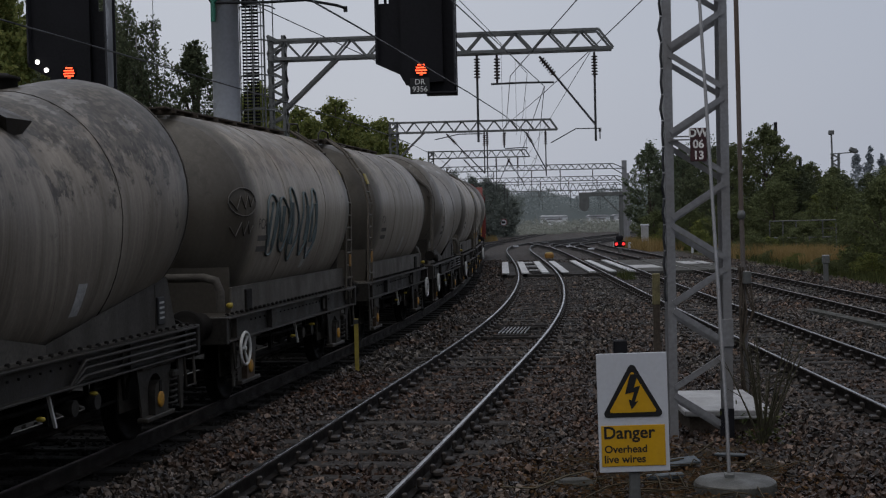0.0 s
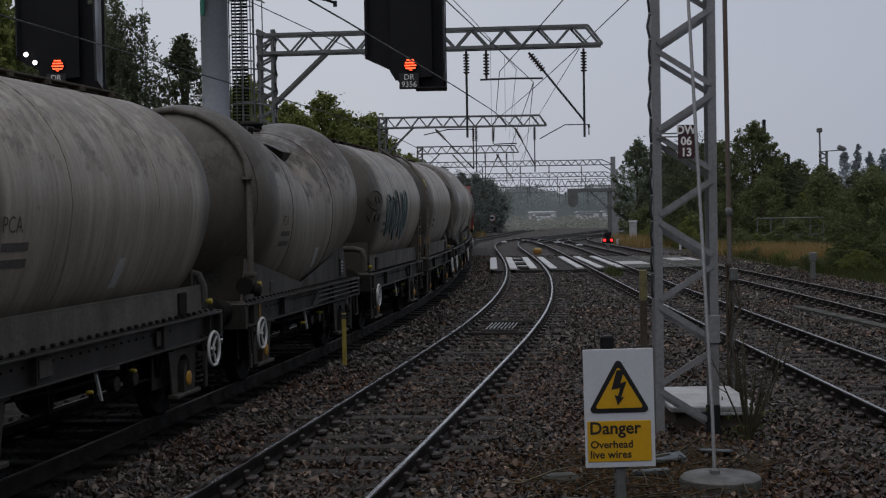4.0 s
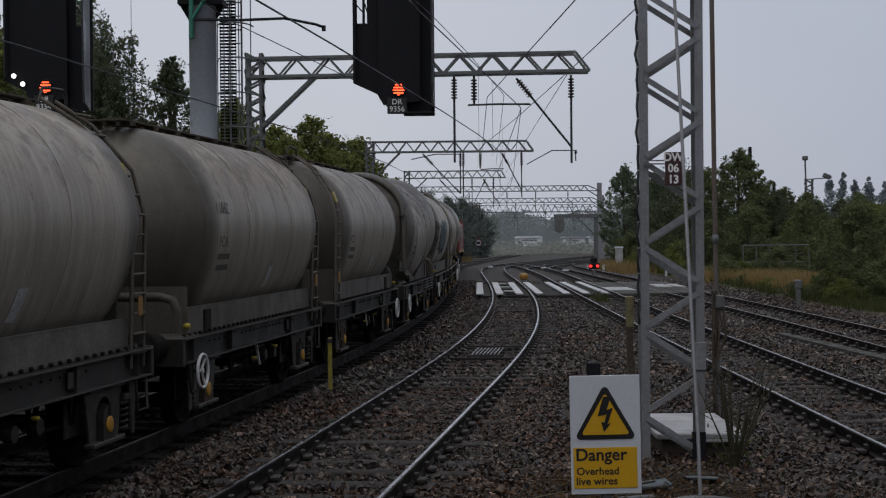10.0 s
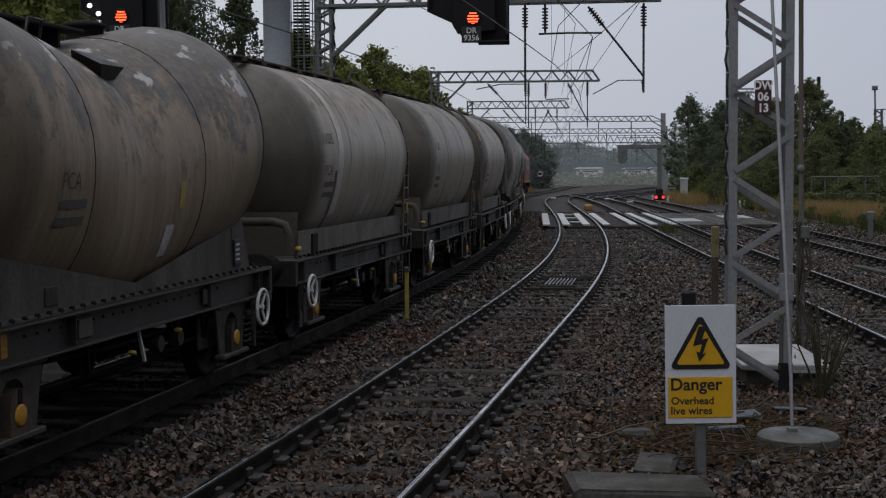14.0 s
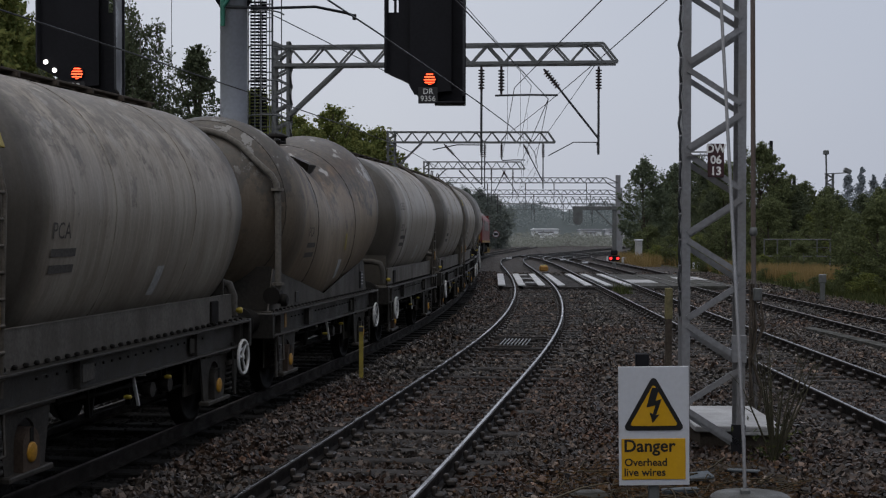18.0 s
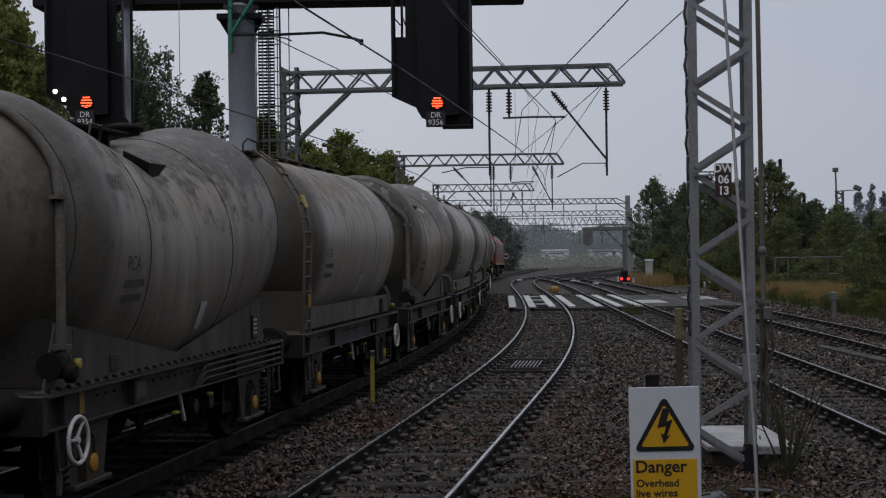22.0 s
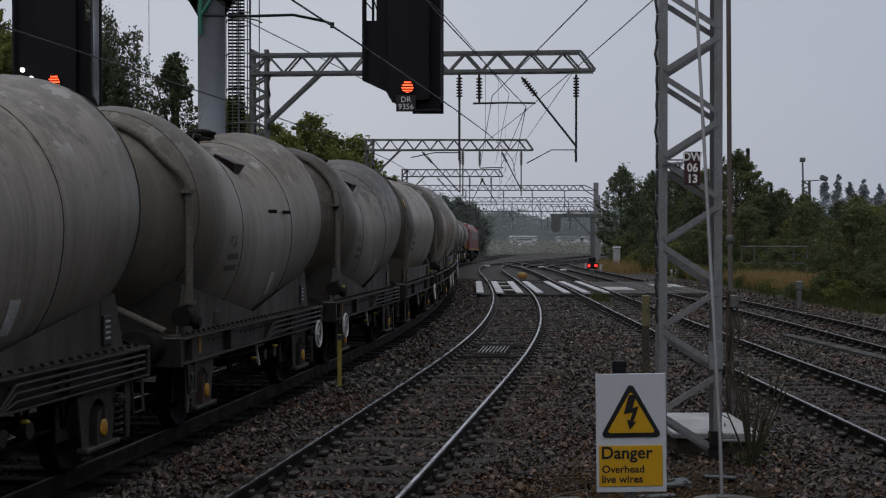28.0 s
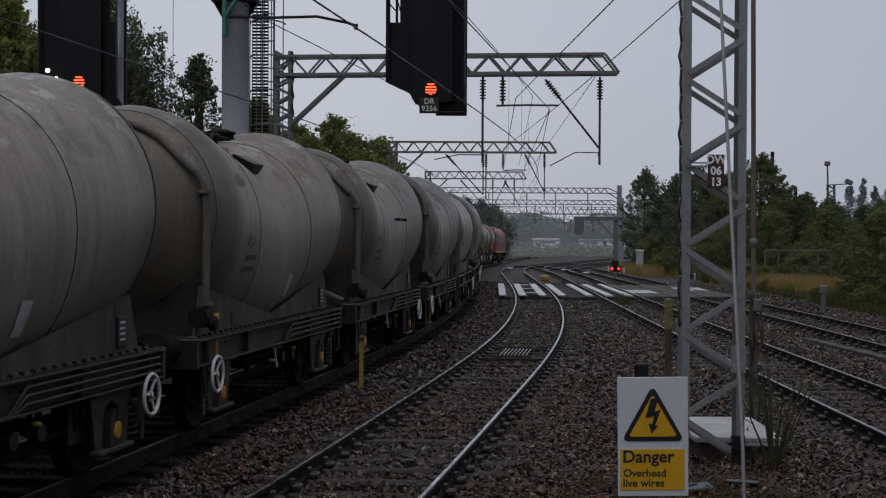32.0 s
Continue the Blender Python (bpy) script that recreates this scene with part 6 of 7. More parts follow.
# ---- danger sign ----
def fitted(text, width, place, height=None):
    m = lettering(text, 1.0, align="LEFT", bold=0.022)
    us = [v[0] for v in m.v]
    k = width / (max(us) - min(us))
    m.v = [place((v[0] - min(us)) * k, v[2] * k) for v in m.v]
    return m


SIGN = thing("danger_sign", "white and yellow danger sign for overhead live wires on a post", "sign", pose(1.505, 11.0, 0, 0, -0.8, 0))
part("post", Mesh().box((0.0, 0.05, 0.55), (0.085, 0.06, 1.5), 0.008), GALVDARK, SIGN)
part("post_top", Mesh().box((-0.075, 0.10, 1.28), (0.105, 0.08, 0.36), 0.01), BLACK, SIGN, "old dark wooden post behind the sign")
plate = part("plate", Mesh().box((0, 0, 0.89), (0.557, 0.012, 0.945), 0.003), SIGNWHITE, SIGN)
T = 1.36  # top of the plate


def tri(cx, top, base, half, r):
    """A triangle with rounded corners."""
    pts = []
    for px, pz, a0 in ((cx, top - r * 2, 30), (cx - half + r * 1.7, base + r, 150), (cx + half - r * 1.7, base + r, 270)):
        for j in range(6):
            a = radians(a0 + 24 * j)
            pts.append((px + r * math.cos(a), pz + r * math.sin(a)))
    return pts


part("triangle_border", Mesh().prism(tri(0.0, T - 0.06, T - 0.505, 0.25, 0.03), 1, -0.012, -0.0065), SIGNBLACK, plate)
part("triangle_field", Mesh().prism(tri(0.0, T - 0.135, T - 0.468, 0.192, 0.014), 1, -0.017, -0.0125), SIGNYELLOW, plate)
bolt = [(0.02, -0.165), (0.045, -0.165), (0.012, -0.27), (0.062, -0.255), (0.015, -0.385), (0.045, -0.375), (-0.012, -0.445), (-0.035, -0.36), (-0.01, -0.372), (0.012, -0.305), (-0.06, -0.32), (-0.015, -0.165)]
part("flash", Mesh().prism([(u, T + v) for u, v in bolt], 1, -0.021, -0.0175), SIGNBLACK, plate, "black lightning flash")
part("word_panel", Mesh().box((-0.005, -0.009, T - 0.732), (0.505, 0.006, 0.325), 0.002), SIGNYELLOW, plate)
for tx, w, u, v in (("Danger", 0.405, -0.235, -0.672), ("Overhead", 0.335, -0.235, -0.785), ("live wires", 0.325, -0.237, -0.865)):
    part("word", fitted(tx, w, lambda a, b, u=u, v=v: (u + a, -0.0135, T + v + b)), SIGNBLACK, plate, "black lettering " + tx)

# ---- along the ground ----
root = thing("barrow_crossing", "crossing of worn white boards on dark decking over the tracks", "level crossing")
deck = Mesh()
for x0, x1 in ((1.4, 1.98), (2.2, 3.42), (3.6, 5.1), (5.35, 6.62)):
    deck.box(((x0 + x1) / 2 + 0.05, 60.1, 0.03), (x1 - x0, 12.6, 0.12), 0.01)
part("decking", deck, TIMBER, root)
for x, dx in ((1.55, 0.25), (2.30, 0.2), (3.07, 0.2), (3.82, 0.15), (4.85, 0.1), (5.60, 0.05), (6.37, 0.05)):
    m = Mesh()
    a, b = (x - dx * 0.5, 53.9, 0.15), (x + dx * 0.5, 66.4, 0.15)
    m.bar(a, b, 0.28, 0.05)
    part("white_board", m, WHITEBOARD, root)
for k in range(6):
    part("cross_timber", Mesh().box((2.7, 54.6 + 2.2 * k, 0.142), (0.5, 0.7, 0.03), 0.006), PALECONC if k % 2 else TIMBER, root)
for i in range(3):
    for j in range(4):
        part("concrete_panel", Mesh().box((7.35 + 1.3 * i, 55.4 + 3.2 * j, 0.08), (1.22, 3.1, 0.13), 0.015), PALECONC if (i * 2 + j) % 5 == 1 else CONCRETE, root)

root = thing("track_grid", "small steel walkway grid between the rails of the middle track", "walkway grid")
gx, gy, ga = MIDDLE_LINE.at(29.2)
root.matrix_basis = Matrix.Translation((gx, gy, 0.03)) @ Matrix.Rotation(-ga, 4, "Z")
for k in range(8):
    part("grid_bar", Mesh().box((-0.28 + 0.075 * k, -0.2, 0.035), (0.022, 1.5, 0.03), 0.004), GALV, root)
for y in (-0.98, -0.2, 0.58):
    part("grid_bearer", Mesh().box((-0.02, y, 0.0), (0.72, 0.07, 0.05), 0.006), TIMBER, root)
for y in (0.95, 1.35, -1.5):
    part("cross_batten", Mesh().box((0.05, y, 0.0), (1.25, 0.08, 0.05), 0.006), TIMBER, root)

root = thing("cable_trough", "pale concrete cable trough lid strip between two tracks", "cable trough")
for k in range(7):
    p, q = Vector((8.18, 33, 0.02)).lerp(Vector((8.62, 26, 0.02)), k / 7), Vector((8.18, 33, 0.02)).lerp(Vector((8.62, 26, 0.02)), (k + 0.97) / 7)
    part("lid", Mesh().bar(p, q, 0.3, 0.1), CONCRETE, root)

root = thing("chamber_lid", "pale concrete chamber lid on dark footings behind the mast", "chamber")
part("lid", Mesh().box((3.05, 16.3, 0.215), (0.98, 1.75, 0.07), 0.012), PALECONC, root)
part("lid", Mesh().box((3.3, 15.6, 0.165), (0.5, 0.35, 0.04), 0.01), PALECONC, root)
part("wall", Mesh().box((3.05, 16.3, 0.04), (0.85, 1.6, 0.28), 0.01), WOODPOST, root)
for nm, c, s, rz in (("concrete_slab", (0.95, 10.35, 0.02), (1.05, 0.62, 0.16), 3), ("concrete_slab", (1.17, 11.2, 0.02), (0.32, 0.6, 0.12), -8), ("concrete_slab", (1.12, 12.55, 0.02), (0.34, 0.22, 0.1), 20)):
    m = Mesh().box((0, 0, 0), s, 0.03)
    rnd = random.Random(int(c[1] * 10))
    m.v = [(x + rnd.uniform(-0.02, 0.02), y + rnd.uniform(-0.02, 0.02), z) for x, y, z in m.v]
    ob = tagged(new(nm, m.data(nm, CONCRETE)), "broken grey concrete slab lying in the ballast", "slab", "concrete slabs")
    ob.matrix_basis = pose(*c, 0, 2, rz)
for nm, c, s, rx, rz in (("broken_pipe_cover", (2.2, 13.2, 0.09), (0.36, 0.12, 0.04), 22, 30), ("broken_pipe_cover", (2.75, 13.7, 0.06), (0.3, 0.2, 0.03), -8, -20), ("broken_pipe_cover", (1.95, 12.6, 0.07), (0.35, 0.06, 0.05), 4, 14)):
    ob = tagged(new(nm, Mesh().box((0, 0, 0), s, 0.01).data(nm, SCRAP)), "scrap of blue-grey plastic cover on the ground", "debris", "scraps of cover")
    ob.matrix_basis = pose(*c, rx, 0, rz)

root = thing("point_machine", "orange-yellow point machine box beside the rail", "point machine")
part("case", Mesh().box((4.25, 75, 0.16), (0.46, 0.7, 0.3), 0.06), RUSTYELLOW, root)
part("lid", Mesh().box((4.25, 75, 0.32), (0.34, 0.55, 0.05), 0.02), YELLOW, root)
root = thing("ground_signal", "low ground signal showing two red lights on a short post", "railway signal")
part("post", Mesh().box((8.48, 79, 0.15), (0.18, 0.18, 0.5), 0.02), GALVDARK, root)
part("head", Mesh().box((8.48, 79, 0.62), (0.64, 0.2, 0.34), 0.05), BLACK, root)
part("cap", Mesh().box((8.48, 79, 0.95), (0.4, 0.2, 0.3), 0.06), BLACK, root)
for x in (8.28, 8.68):
    part("lens", Mesh().lathe([(0.085, -0.02), (0.085, 0.0), (0.04, 0.02)], (x, 78.88, 0.62), 1, 14), REDGROUND, root, "glowing red lens")
root = thing("speed_sign", "round white speed sign on a post beside the curve", "sign")
part("disc", Mesh().lathe([(0.48, -0.02), (0.48, 0.02)], (4.2, 190, 1.3), 1, 24), SIGNWHITE, root)
part("rim", Mesh().ring((4.2, 189.97, 1.3), 0.45, 0.05, 1, 24, 6), LOCORED, root)
part("bar", Mesh().box((4.2, 189.95, 1.3), (0.5, 0.02, 0.3)), SIGNBLACK, root, "unreadable figures as a dark bar")
part("post", Mesh().tube([(4.2, 190.05, -1.0), (4.2, 190.05, 1.3)], 0.05, 8), GALVDARK, root)
root = thing("equipment_cabinet", "grey-white trackside equipment cabinet", "cabinet")
part("body", Mesh().box((11.87, 95, 0.7), (0.46, 0.5, 1.5), 0.03), PALECONC, root)
part("lid", Mesh().box((11.87, 95, 1.49), (0.54, 0.58, 0.12), 0.03), SIGNWHITE, root)
root = thing("equipment_cabinet", "low grey trackside cabinet among bushes", "cabinet")
part("body", Mesh().box((13.9, 92, 0.55), (0.9, 0.6, 1.3), 0.03), GALV, root)
part("lid", Mesh().box((13.9, 92, 1.22), (1.0, 0.7, 0.08), 0.02), GALVDARK, root)
for x, y in ((12.75, 80), (13.25, 80.5), (13.6, 81), (11.15, 97), (10.6, 102), (6.9, 98), (7.6, 88), (3.3, 104)):
    ob = new("marker_stub", Mesh().box((0, 0, 0.15), (0.12 if y < 95 and x > 9 else 0.4, 0.12 if x > 9 else 0.3, 0.4 if x > 9 else 0.1), 0.02).data("marker_stub", SIGNWHITE))
    ob.matrix_basis = pose(x, y, ground_z(y))
    tagged(ob, "small white painted marker beside the track", "marker", "white markers")
root = thing("signal_post_stub", "short dark post beside the siding", "post")
part("post", Mesh().box((11.95, 46.5, 0.3), (0.16, 0.1, 0.9), 0.02), GALVDARK, root)
part("head", Mesh().box((11.95, 46.5, 0.72), (0.24, 0.14, 0.3), 0.03), GALVDARK, root)

root = thing("metal_fence", "weathered grey tubular railing among dry grass", "fence")
for k in range(6):
    part("post", Mesh().tube([(16.35 + 0.72 * k, 76, -0.1), (16.35 + 0.72 * k, 76, 1.76)], 0.035, 8), GALVDARK, root)
for z in (1.74, 0.82):
    part("rail", Mesh().tube([(16.33, 76, z), (19.97, 76, z)], 0.032, 8), GALVDARK, root)
part("mesh_sheet", Mesh().bar((17.7, 76.02, 1.3), (19.9, 76.02, 1.3), 0.008, 0.03), GALVDARK, root)

root = thing("lamp_tower", "thin grey lattice tower with floodlights above the trees", "lamp tower")
lattice_mast(root, 28.8, 110, -0.2, 6.6, 0.6, 0.4, 10, GALVDARK, 0.1)
part("pole", Mesh().tube([(28.55, 110, 6.4), (28.5, 110, 8.2)], 0.07, 8), GALVDARK, root)
part("bracket", Mesh().bar((28.4, 110, 6.6), (30.2, 110, 6.7), 0.08, 0.08), GALVDARK, root)
part("floodlight", Mesh().box((30.2, 110, 6.85), (0.6, 0.4, 0.35), 0.05, Matrix.Rotation(radians(25), 3, "Y")), GALVDARK, root)
part("floodlight", Mesh().box((28.5, 110, 8.3), (0.4, 0.4, 0.35), 0.05), GALVDARK, root)
for x, y, h in ((21.97, 100, 8.6), (27.2, 115, 6.6)):
    ob = new("wooden_pole", Mesh().tube([(0, 0, -0.2), (0, 0, h)], [0.17, 0.13], 10).data("wooden_pole", BLACK))
    ob.matrix_basis = pose(x, y, 0)
    tagged(ob, "dark wooden pole standing among trees", "pole", "wooden poles")

# far white buildings
for x, y, w, h in ((19.3, 335, 6.3, 2.45), (30.0, 335, 5.2, 2.3), (36.0, 335, 5.0, 2.35)):
    root = thing("far_building", "long low white building far beyond the tracks", "building", pose(x, y, -0.95), "far white buildings")
    part("wall", Mesh().box((0, 0, h / 2), (w, 6, h), 0.05), PALEWALL, root)
    part("roof", Mesh().prism([(-w / 2 - 0.3, h), (w / 2 + 0.3, h), (w / 2 - 0.5, h + 0.35), (-w / 2 + 0.5, h + 0.35)], 1, -3.3, 3.3), PALEWALL if x < 20 else FARROOF, root)
    part("window", Mesh().box((0, -3.02, h * 0.75), (w * 0.6, 0.06, 0.35), 0.02), GALV, root)


# ---- plants ----
def leaf_mesh(name, centres, normals_spread, size, material, rng, hang=0.0):
    """Many small leaf faces round the given places."""
    n = len(centres)
    a = rng.normal(size=(n, 3))
    a[:, 2] = a[:, 2] * normals_spread - hang
    a /= np.linalg.norm(a, axis=1)[:, None]
    b = np.cross(a, rng.normal(size=(n, 3)))
    b /= np.linalg.norm(b, axis=1)[:, None]
    s = size * rng.uniform(0.6, 1.35, (n, 1))
    v = np.stack([centres - a * s, centres + b * s * 0.5, centres + a * s, centres - b * s * 0.5], 1).reshape(-1, 3)
    me = bpy.data.meshes.new(name)
    me.vertices.add(4 * n)
    me.vertices.foreach_set("co", v.astype(np.float32).ravel())
    me.loops.add(4 * n)
    me.loops.foreach_set("vertex_index", np.arange(4 * n, dtype=np.int32))
    me.polygons.add(n)
    me.polygons.foreach_set("loop_start", np.arange(0, 4 * n, 4, dtype=np.int32))
    me.polygons.foreach_set("loop_total", np.full(n, 4, dtype=np.int32))
    me.update()
    me.validate()
    me.materials.append(material)
    return me


def crown_points(rng, blobs, per, spread):
    """Leaves in clumps: blobs are (x, y, z, radius)."""
    out = []
    for x, y, z, r in blobs:
        d = rng.normal(size=(per, 3))
        d /= np.linalg.norm(d, axis=1)[:, None]
        rad = r * rng.uniform(0.35, 1.0, (per, 1)) ** 0.6
        out.append(np.array((x, y, z)) + d * rad * (1, 1, spread))
    return np.concatenate(out)


def make_tree(seed, h, w, material, bark, clumps, per, leaf, low=0.25, name="tree", label="", slim=False):
    """A tapered trunk, limbs and a crown of clumped leaves."""
    rng = np.random.default_rng(seed)
    root = thing(name, label, "tree", group="trees beside the line")
    lean = rng.uniform(-0.03, 0.03, 2) * h
    trunk = [(0, 0, -0.2), (lean[0] * 0.3, lean[1] * 0.3, h * 0.35), (lean[0], lean[1], h * 0.75), (lean[0] * 1.2, lean[1] * 1.2, h * 0.95)]
    part("trunk", Mesh().tube(trunk, [0.022 * h, 0.017 * h, 0.009 * h, 0.003 * h], 8), bark, root)
    sprays = []
    for k in range(clumps):
        t = rng.uniform(low, 1.0)
        prof = math.sin(math.pi * min(1, (t - low * 0.7) / (1.02 - low * 0.7)) ** (0.8 if not slim else 0.6)) ** 0.7
        a, rr = rng.uniform(0, 2 * math.pi), w / 2 * prof * rng.uniform(0.2, 1.0) ** 0.5
        stray = rng.uniform(1.03, 1.13) if k % 4 == 0 else 1.0
        out = np.array((math.cos(a), math.sin(a), 0))
        tip = out * rr * stray + np.array((0, 0, h * t * (1 + 0.3 * (stray - 1))))
        way = out * rng.uniform(0.35, 1.0) + np.array((0, 0, rng.uniform(0.1, 1.0))) + rng.normal(size=3) * 0.25
        sprays.append((tip, way / np.linalg.norm(way), w * rng.uniform(0.13, 0.28)))
    for k in range(9):
        tip, way, _ = sprays[int(rng.integers(len(sprays)))]
        z0 = max(h * 0.2, tip[2] - h * 0.25)
        part("limb", Mesh().tube([(lean[0] * 0.6, lean[1] * 0.6, z0), (tip[0] * 0.5, tip[1] * 0.5, (z0 + tip[2]) / 2 + 0.1), tuple(tip)], [0.007 * h, 0.005 * h, 0.002 * h], 5), bark, root)
    pts = []
    for tip, way, ln in sprays:
        u = rng.beta(1.3, 1.15, per)[:, None]
        droop = np.array((0, 0, -0.12)) * ln * u**2
        pts.append(tip - way * ln * (1 - u) + droop + np.clip(rng.normal(size=(per, 3)), -1.6, 1.6) * ln * (0.04 + 0.2 * (1 - u)))
    tagged(part("crown", leaf_mesh("crown", np.concatenate(pts), 0.8, leaf, material, rng), material, root), kind="stuff")
    return root


def weeping_birch(seed, h, w, label):
    rng = np.random.default_rng(seed)
    root = thing("birch_tree", label, "tree", group="trees beside the line")
    part("trunk", Mesh().tube([(0, 0, -0.2), (0.1, 0, h * 0.4), (0.0, 0.1, h * 0.8), (0.1, 0.1, h)], [0.16, 0.12, 0.05, 0.015], 8), BIRCHBARK, root)
    pts, strands = [], Mesh()
    for k in range(100):
        a, t = rng.uniform(0, 2 * math.pi), rng.uniform(0.5, 1.0)
        reach = w / 2 * rng.uniform(0.25, 1.0) * (1.15 - 0.6 * (t - 0.5) * 2 * 0.8)
        z0 = h * t
        tip = Vector((reach * math.cos(a), reach * math.sin(a), z0 + rng.uniform(0.0, 0.5)))
        if k < 26:
            part("limb", Mesh().tube([(0, 0.05, z0 - 0.6 - reach * 0.5), tip * 0.6 + Vector((0, 0, (z0 * 0.4))), tip], [0.018, 0.01, 0.004], 5), BARK, root)
        drop_ = rng.uniform(0.9, 2.8)
        n = int(75 * drop_)
        u = rng.uniform(0, 1, n)
        sway = rng.normal(size=2) * 0.12
        c = np.stack([tip.x + sway[0] * u + rng.normal(size=n) * 0.075, tip.y + sway[1] * u + rng.normal(size=n) * 0.075, tip.z - drop_ * u], 1)
        pts.append(c)
        v = rng.uniform(0.35, 1.0, (45, 1))
        pts.append(np.concatenate([tip.x * v, tip.y * v, tip.z - 0.5 * (1 - v) * reach], 1) + rng.normal(size=(45, 3)) * 0.09)
        strands.tube([tip, tip + Vector((sway[0] * 0.5, sway[1] * 0.5, -drop_ * 0.5)), tip + Vector((sway[0], sway[1], -drop_))], 0.006, 4)
    tagged(part("twig_strand", strands, BARK, root), kind="stuff")
    tagged(part("crown", leaf_mesh("crown", np.concatenate(pts), 0.5, 0.055, LEAFDARK, rng, 0.9), LEAFDARK, root), kind="stuff")
    return root


def stand(proto, rows):
    """Copies of trees: x, y, turn, scale, stretch."""
    for x, y, rz, k, st in rows:
        copy_thing(proto, Matrix.Translation((x, y, ground_z(y))) @ Matrix.Rotation(radians(rz), 4, "Z") @ Matrix.Diagonal((k, k, k * st, 1)))


b1 = weeping_birch(11, 8.3, 2.6, "weeping birch with thin drooping branches behind the signal")
b1.matrix_basis = pose(-9.5, 40, 0)
b2 = weeping_birch(12, 11.5, 3.4, "tall birch with drooping leafy twigs beside the line")
b2.matrix_basis = pose(-11.1, 41, 0)
t1 = make_tree(21, 8.4, 2.6, LEAFDARK, BARK, 150, 110, 0.055, 0.5, label="slim dark-leaved tree with gaps in its crown", slim=True)
t1.matrix_basis = pose(-9.0, 46, 0)
copy_thing(t1, pose(-11.9, 48, 0, 0, 0, 130))

green = make_tree(31, 8.0, 5.4, LEAF, BARK, 240, 105, 0.078, 0.1, label="broad green leafy tree beside the line")
green.matrix_basis = pose(-9.4, 88, 0)
yellowing = make_tree(32, 7.4, 5.0, LEAFYELLOW, BARK, 210, 110, 0.08, 0.08, label="bushy tree with yellowing green leaves")
yellowing.matrix_basis = pose(-7.0, 82, 0)
dark = make_tree(33, 7.6, 5.2, LEAFDARK, BARK, 240, 105, 0.078, 0.06, label="dense dark green tree beside the tracks")
dark.matrix_basis = pose(17.4, 103, 0)
# a broad tree whose leaf colour carries the haze
hazed = make_tree(36, 7.7, 5.0, LEAFHAZED, BARK, 240, 95, 0.085, 0.04, label="broad leafy tree beside the tracks, its green paled for mist")
hazed.matrix_basis = pose(14.2, 110, 0)
shrub = make_tree(34, 3.6, 4.2, LEAF, BARK, 170, 110, 0.055, 0.02, name="shrub", label="low dense dark green shrub")
shrub.matrix_basis = pose(15.2, 51, 0)
shrub2 = make_tree(35, 3.0, 3.6, LEAFYELLOW, BARK, 150, 105, 0.055, 0.02, name="shrub", label="low shrub with yellowing leaves in dry grass")
shrub2.matrix_basis = pose(17.4, 57, 0)
stand(yellowing, [(-9.2, 80, 15, 1.12, 1.0), (-6.8, 86, 200, 1.2, 0.98), (-10.4, 84, 60, 1.25, 1.0), (-7.9, 83, 100, 1.28, 1.02), (-5.7, 88, 330, 1.2, 0.98), (-4.9, 92, 140, 1.0, 1.02), (-12.0, 78, 20, 1.25, 1.1), (-3.6, 100, 250, 0.95, 0.95), (-7.8, 96, 10, 1.15, 1.0), (24.0, 93, 200, 0.7, 0.8), (28.6, 95, 80, 0.66, 0.75), (-15.6, 46, 210, 1.2, 1.2), (-17.5, 50, 30, 1.3, 1.3)])
stand(green, [(-13.5, 92, 40, 1.2, 1.1), (-3.2, 112, 200, 0.95, 0.9), (-6.4, 116, 310, 1.1, 0.95), (-2.6, 126, 90, 0.95, 0.85), (-4.8, 138, 180, 1.05, 0.85), (-1.4, 146, 30, 0.85, 0.85), (20.4, 96, 150, 1.02, 1.02), (18.6, 99, 250, 0.9, 1.0), (22.1, 99, 40, 0.8, 0.95), (17.6, 118, 15, 0.9, 1.0), (24.6, 101, 200, 0.86, 0.85), (26.6, 102, 310, 0.8, 0.86), (31.0, 104, 60, 0.8, 0.86), (34.5, 105, 130, 0.8, 0.88)])
stand(hazed, [(17.2, 113, 80, 0.98, 1.02), (19.8, 112, 200, 0.9, 0.98)])
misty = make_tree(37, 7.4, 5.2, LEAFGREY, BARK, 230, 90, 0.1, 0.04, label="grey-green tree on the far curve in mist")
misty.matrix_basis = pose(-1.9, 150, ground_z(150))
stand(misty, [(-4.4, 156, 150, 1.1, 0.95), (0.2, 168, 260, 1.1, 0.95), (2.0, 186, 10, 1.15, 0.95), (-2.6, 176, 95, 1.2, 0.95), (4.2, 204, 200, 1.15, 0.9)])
stand(dark, [(17.2, 97, 300, 0.68, 0.95), (22.6, 97, 30, 0.8, 0.95), (25.0, 94, 222, 0.72, 0.84), (27.4, 96, 100, 0.72, 0.86), (29.8, 98, 10, 0.7, 0.88), (32.5, 99, 170, 0.72, 0.88), (35.5, 100, 80, 0.72, 0.9), (-20.5, 62, 120, 1.2, 1.3)])
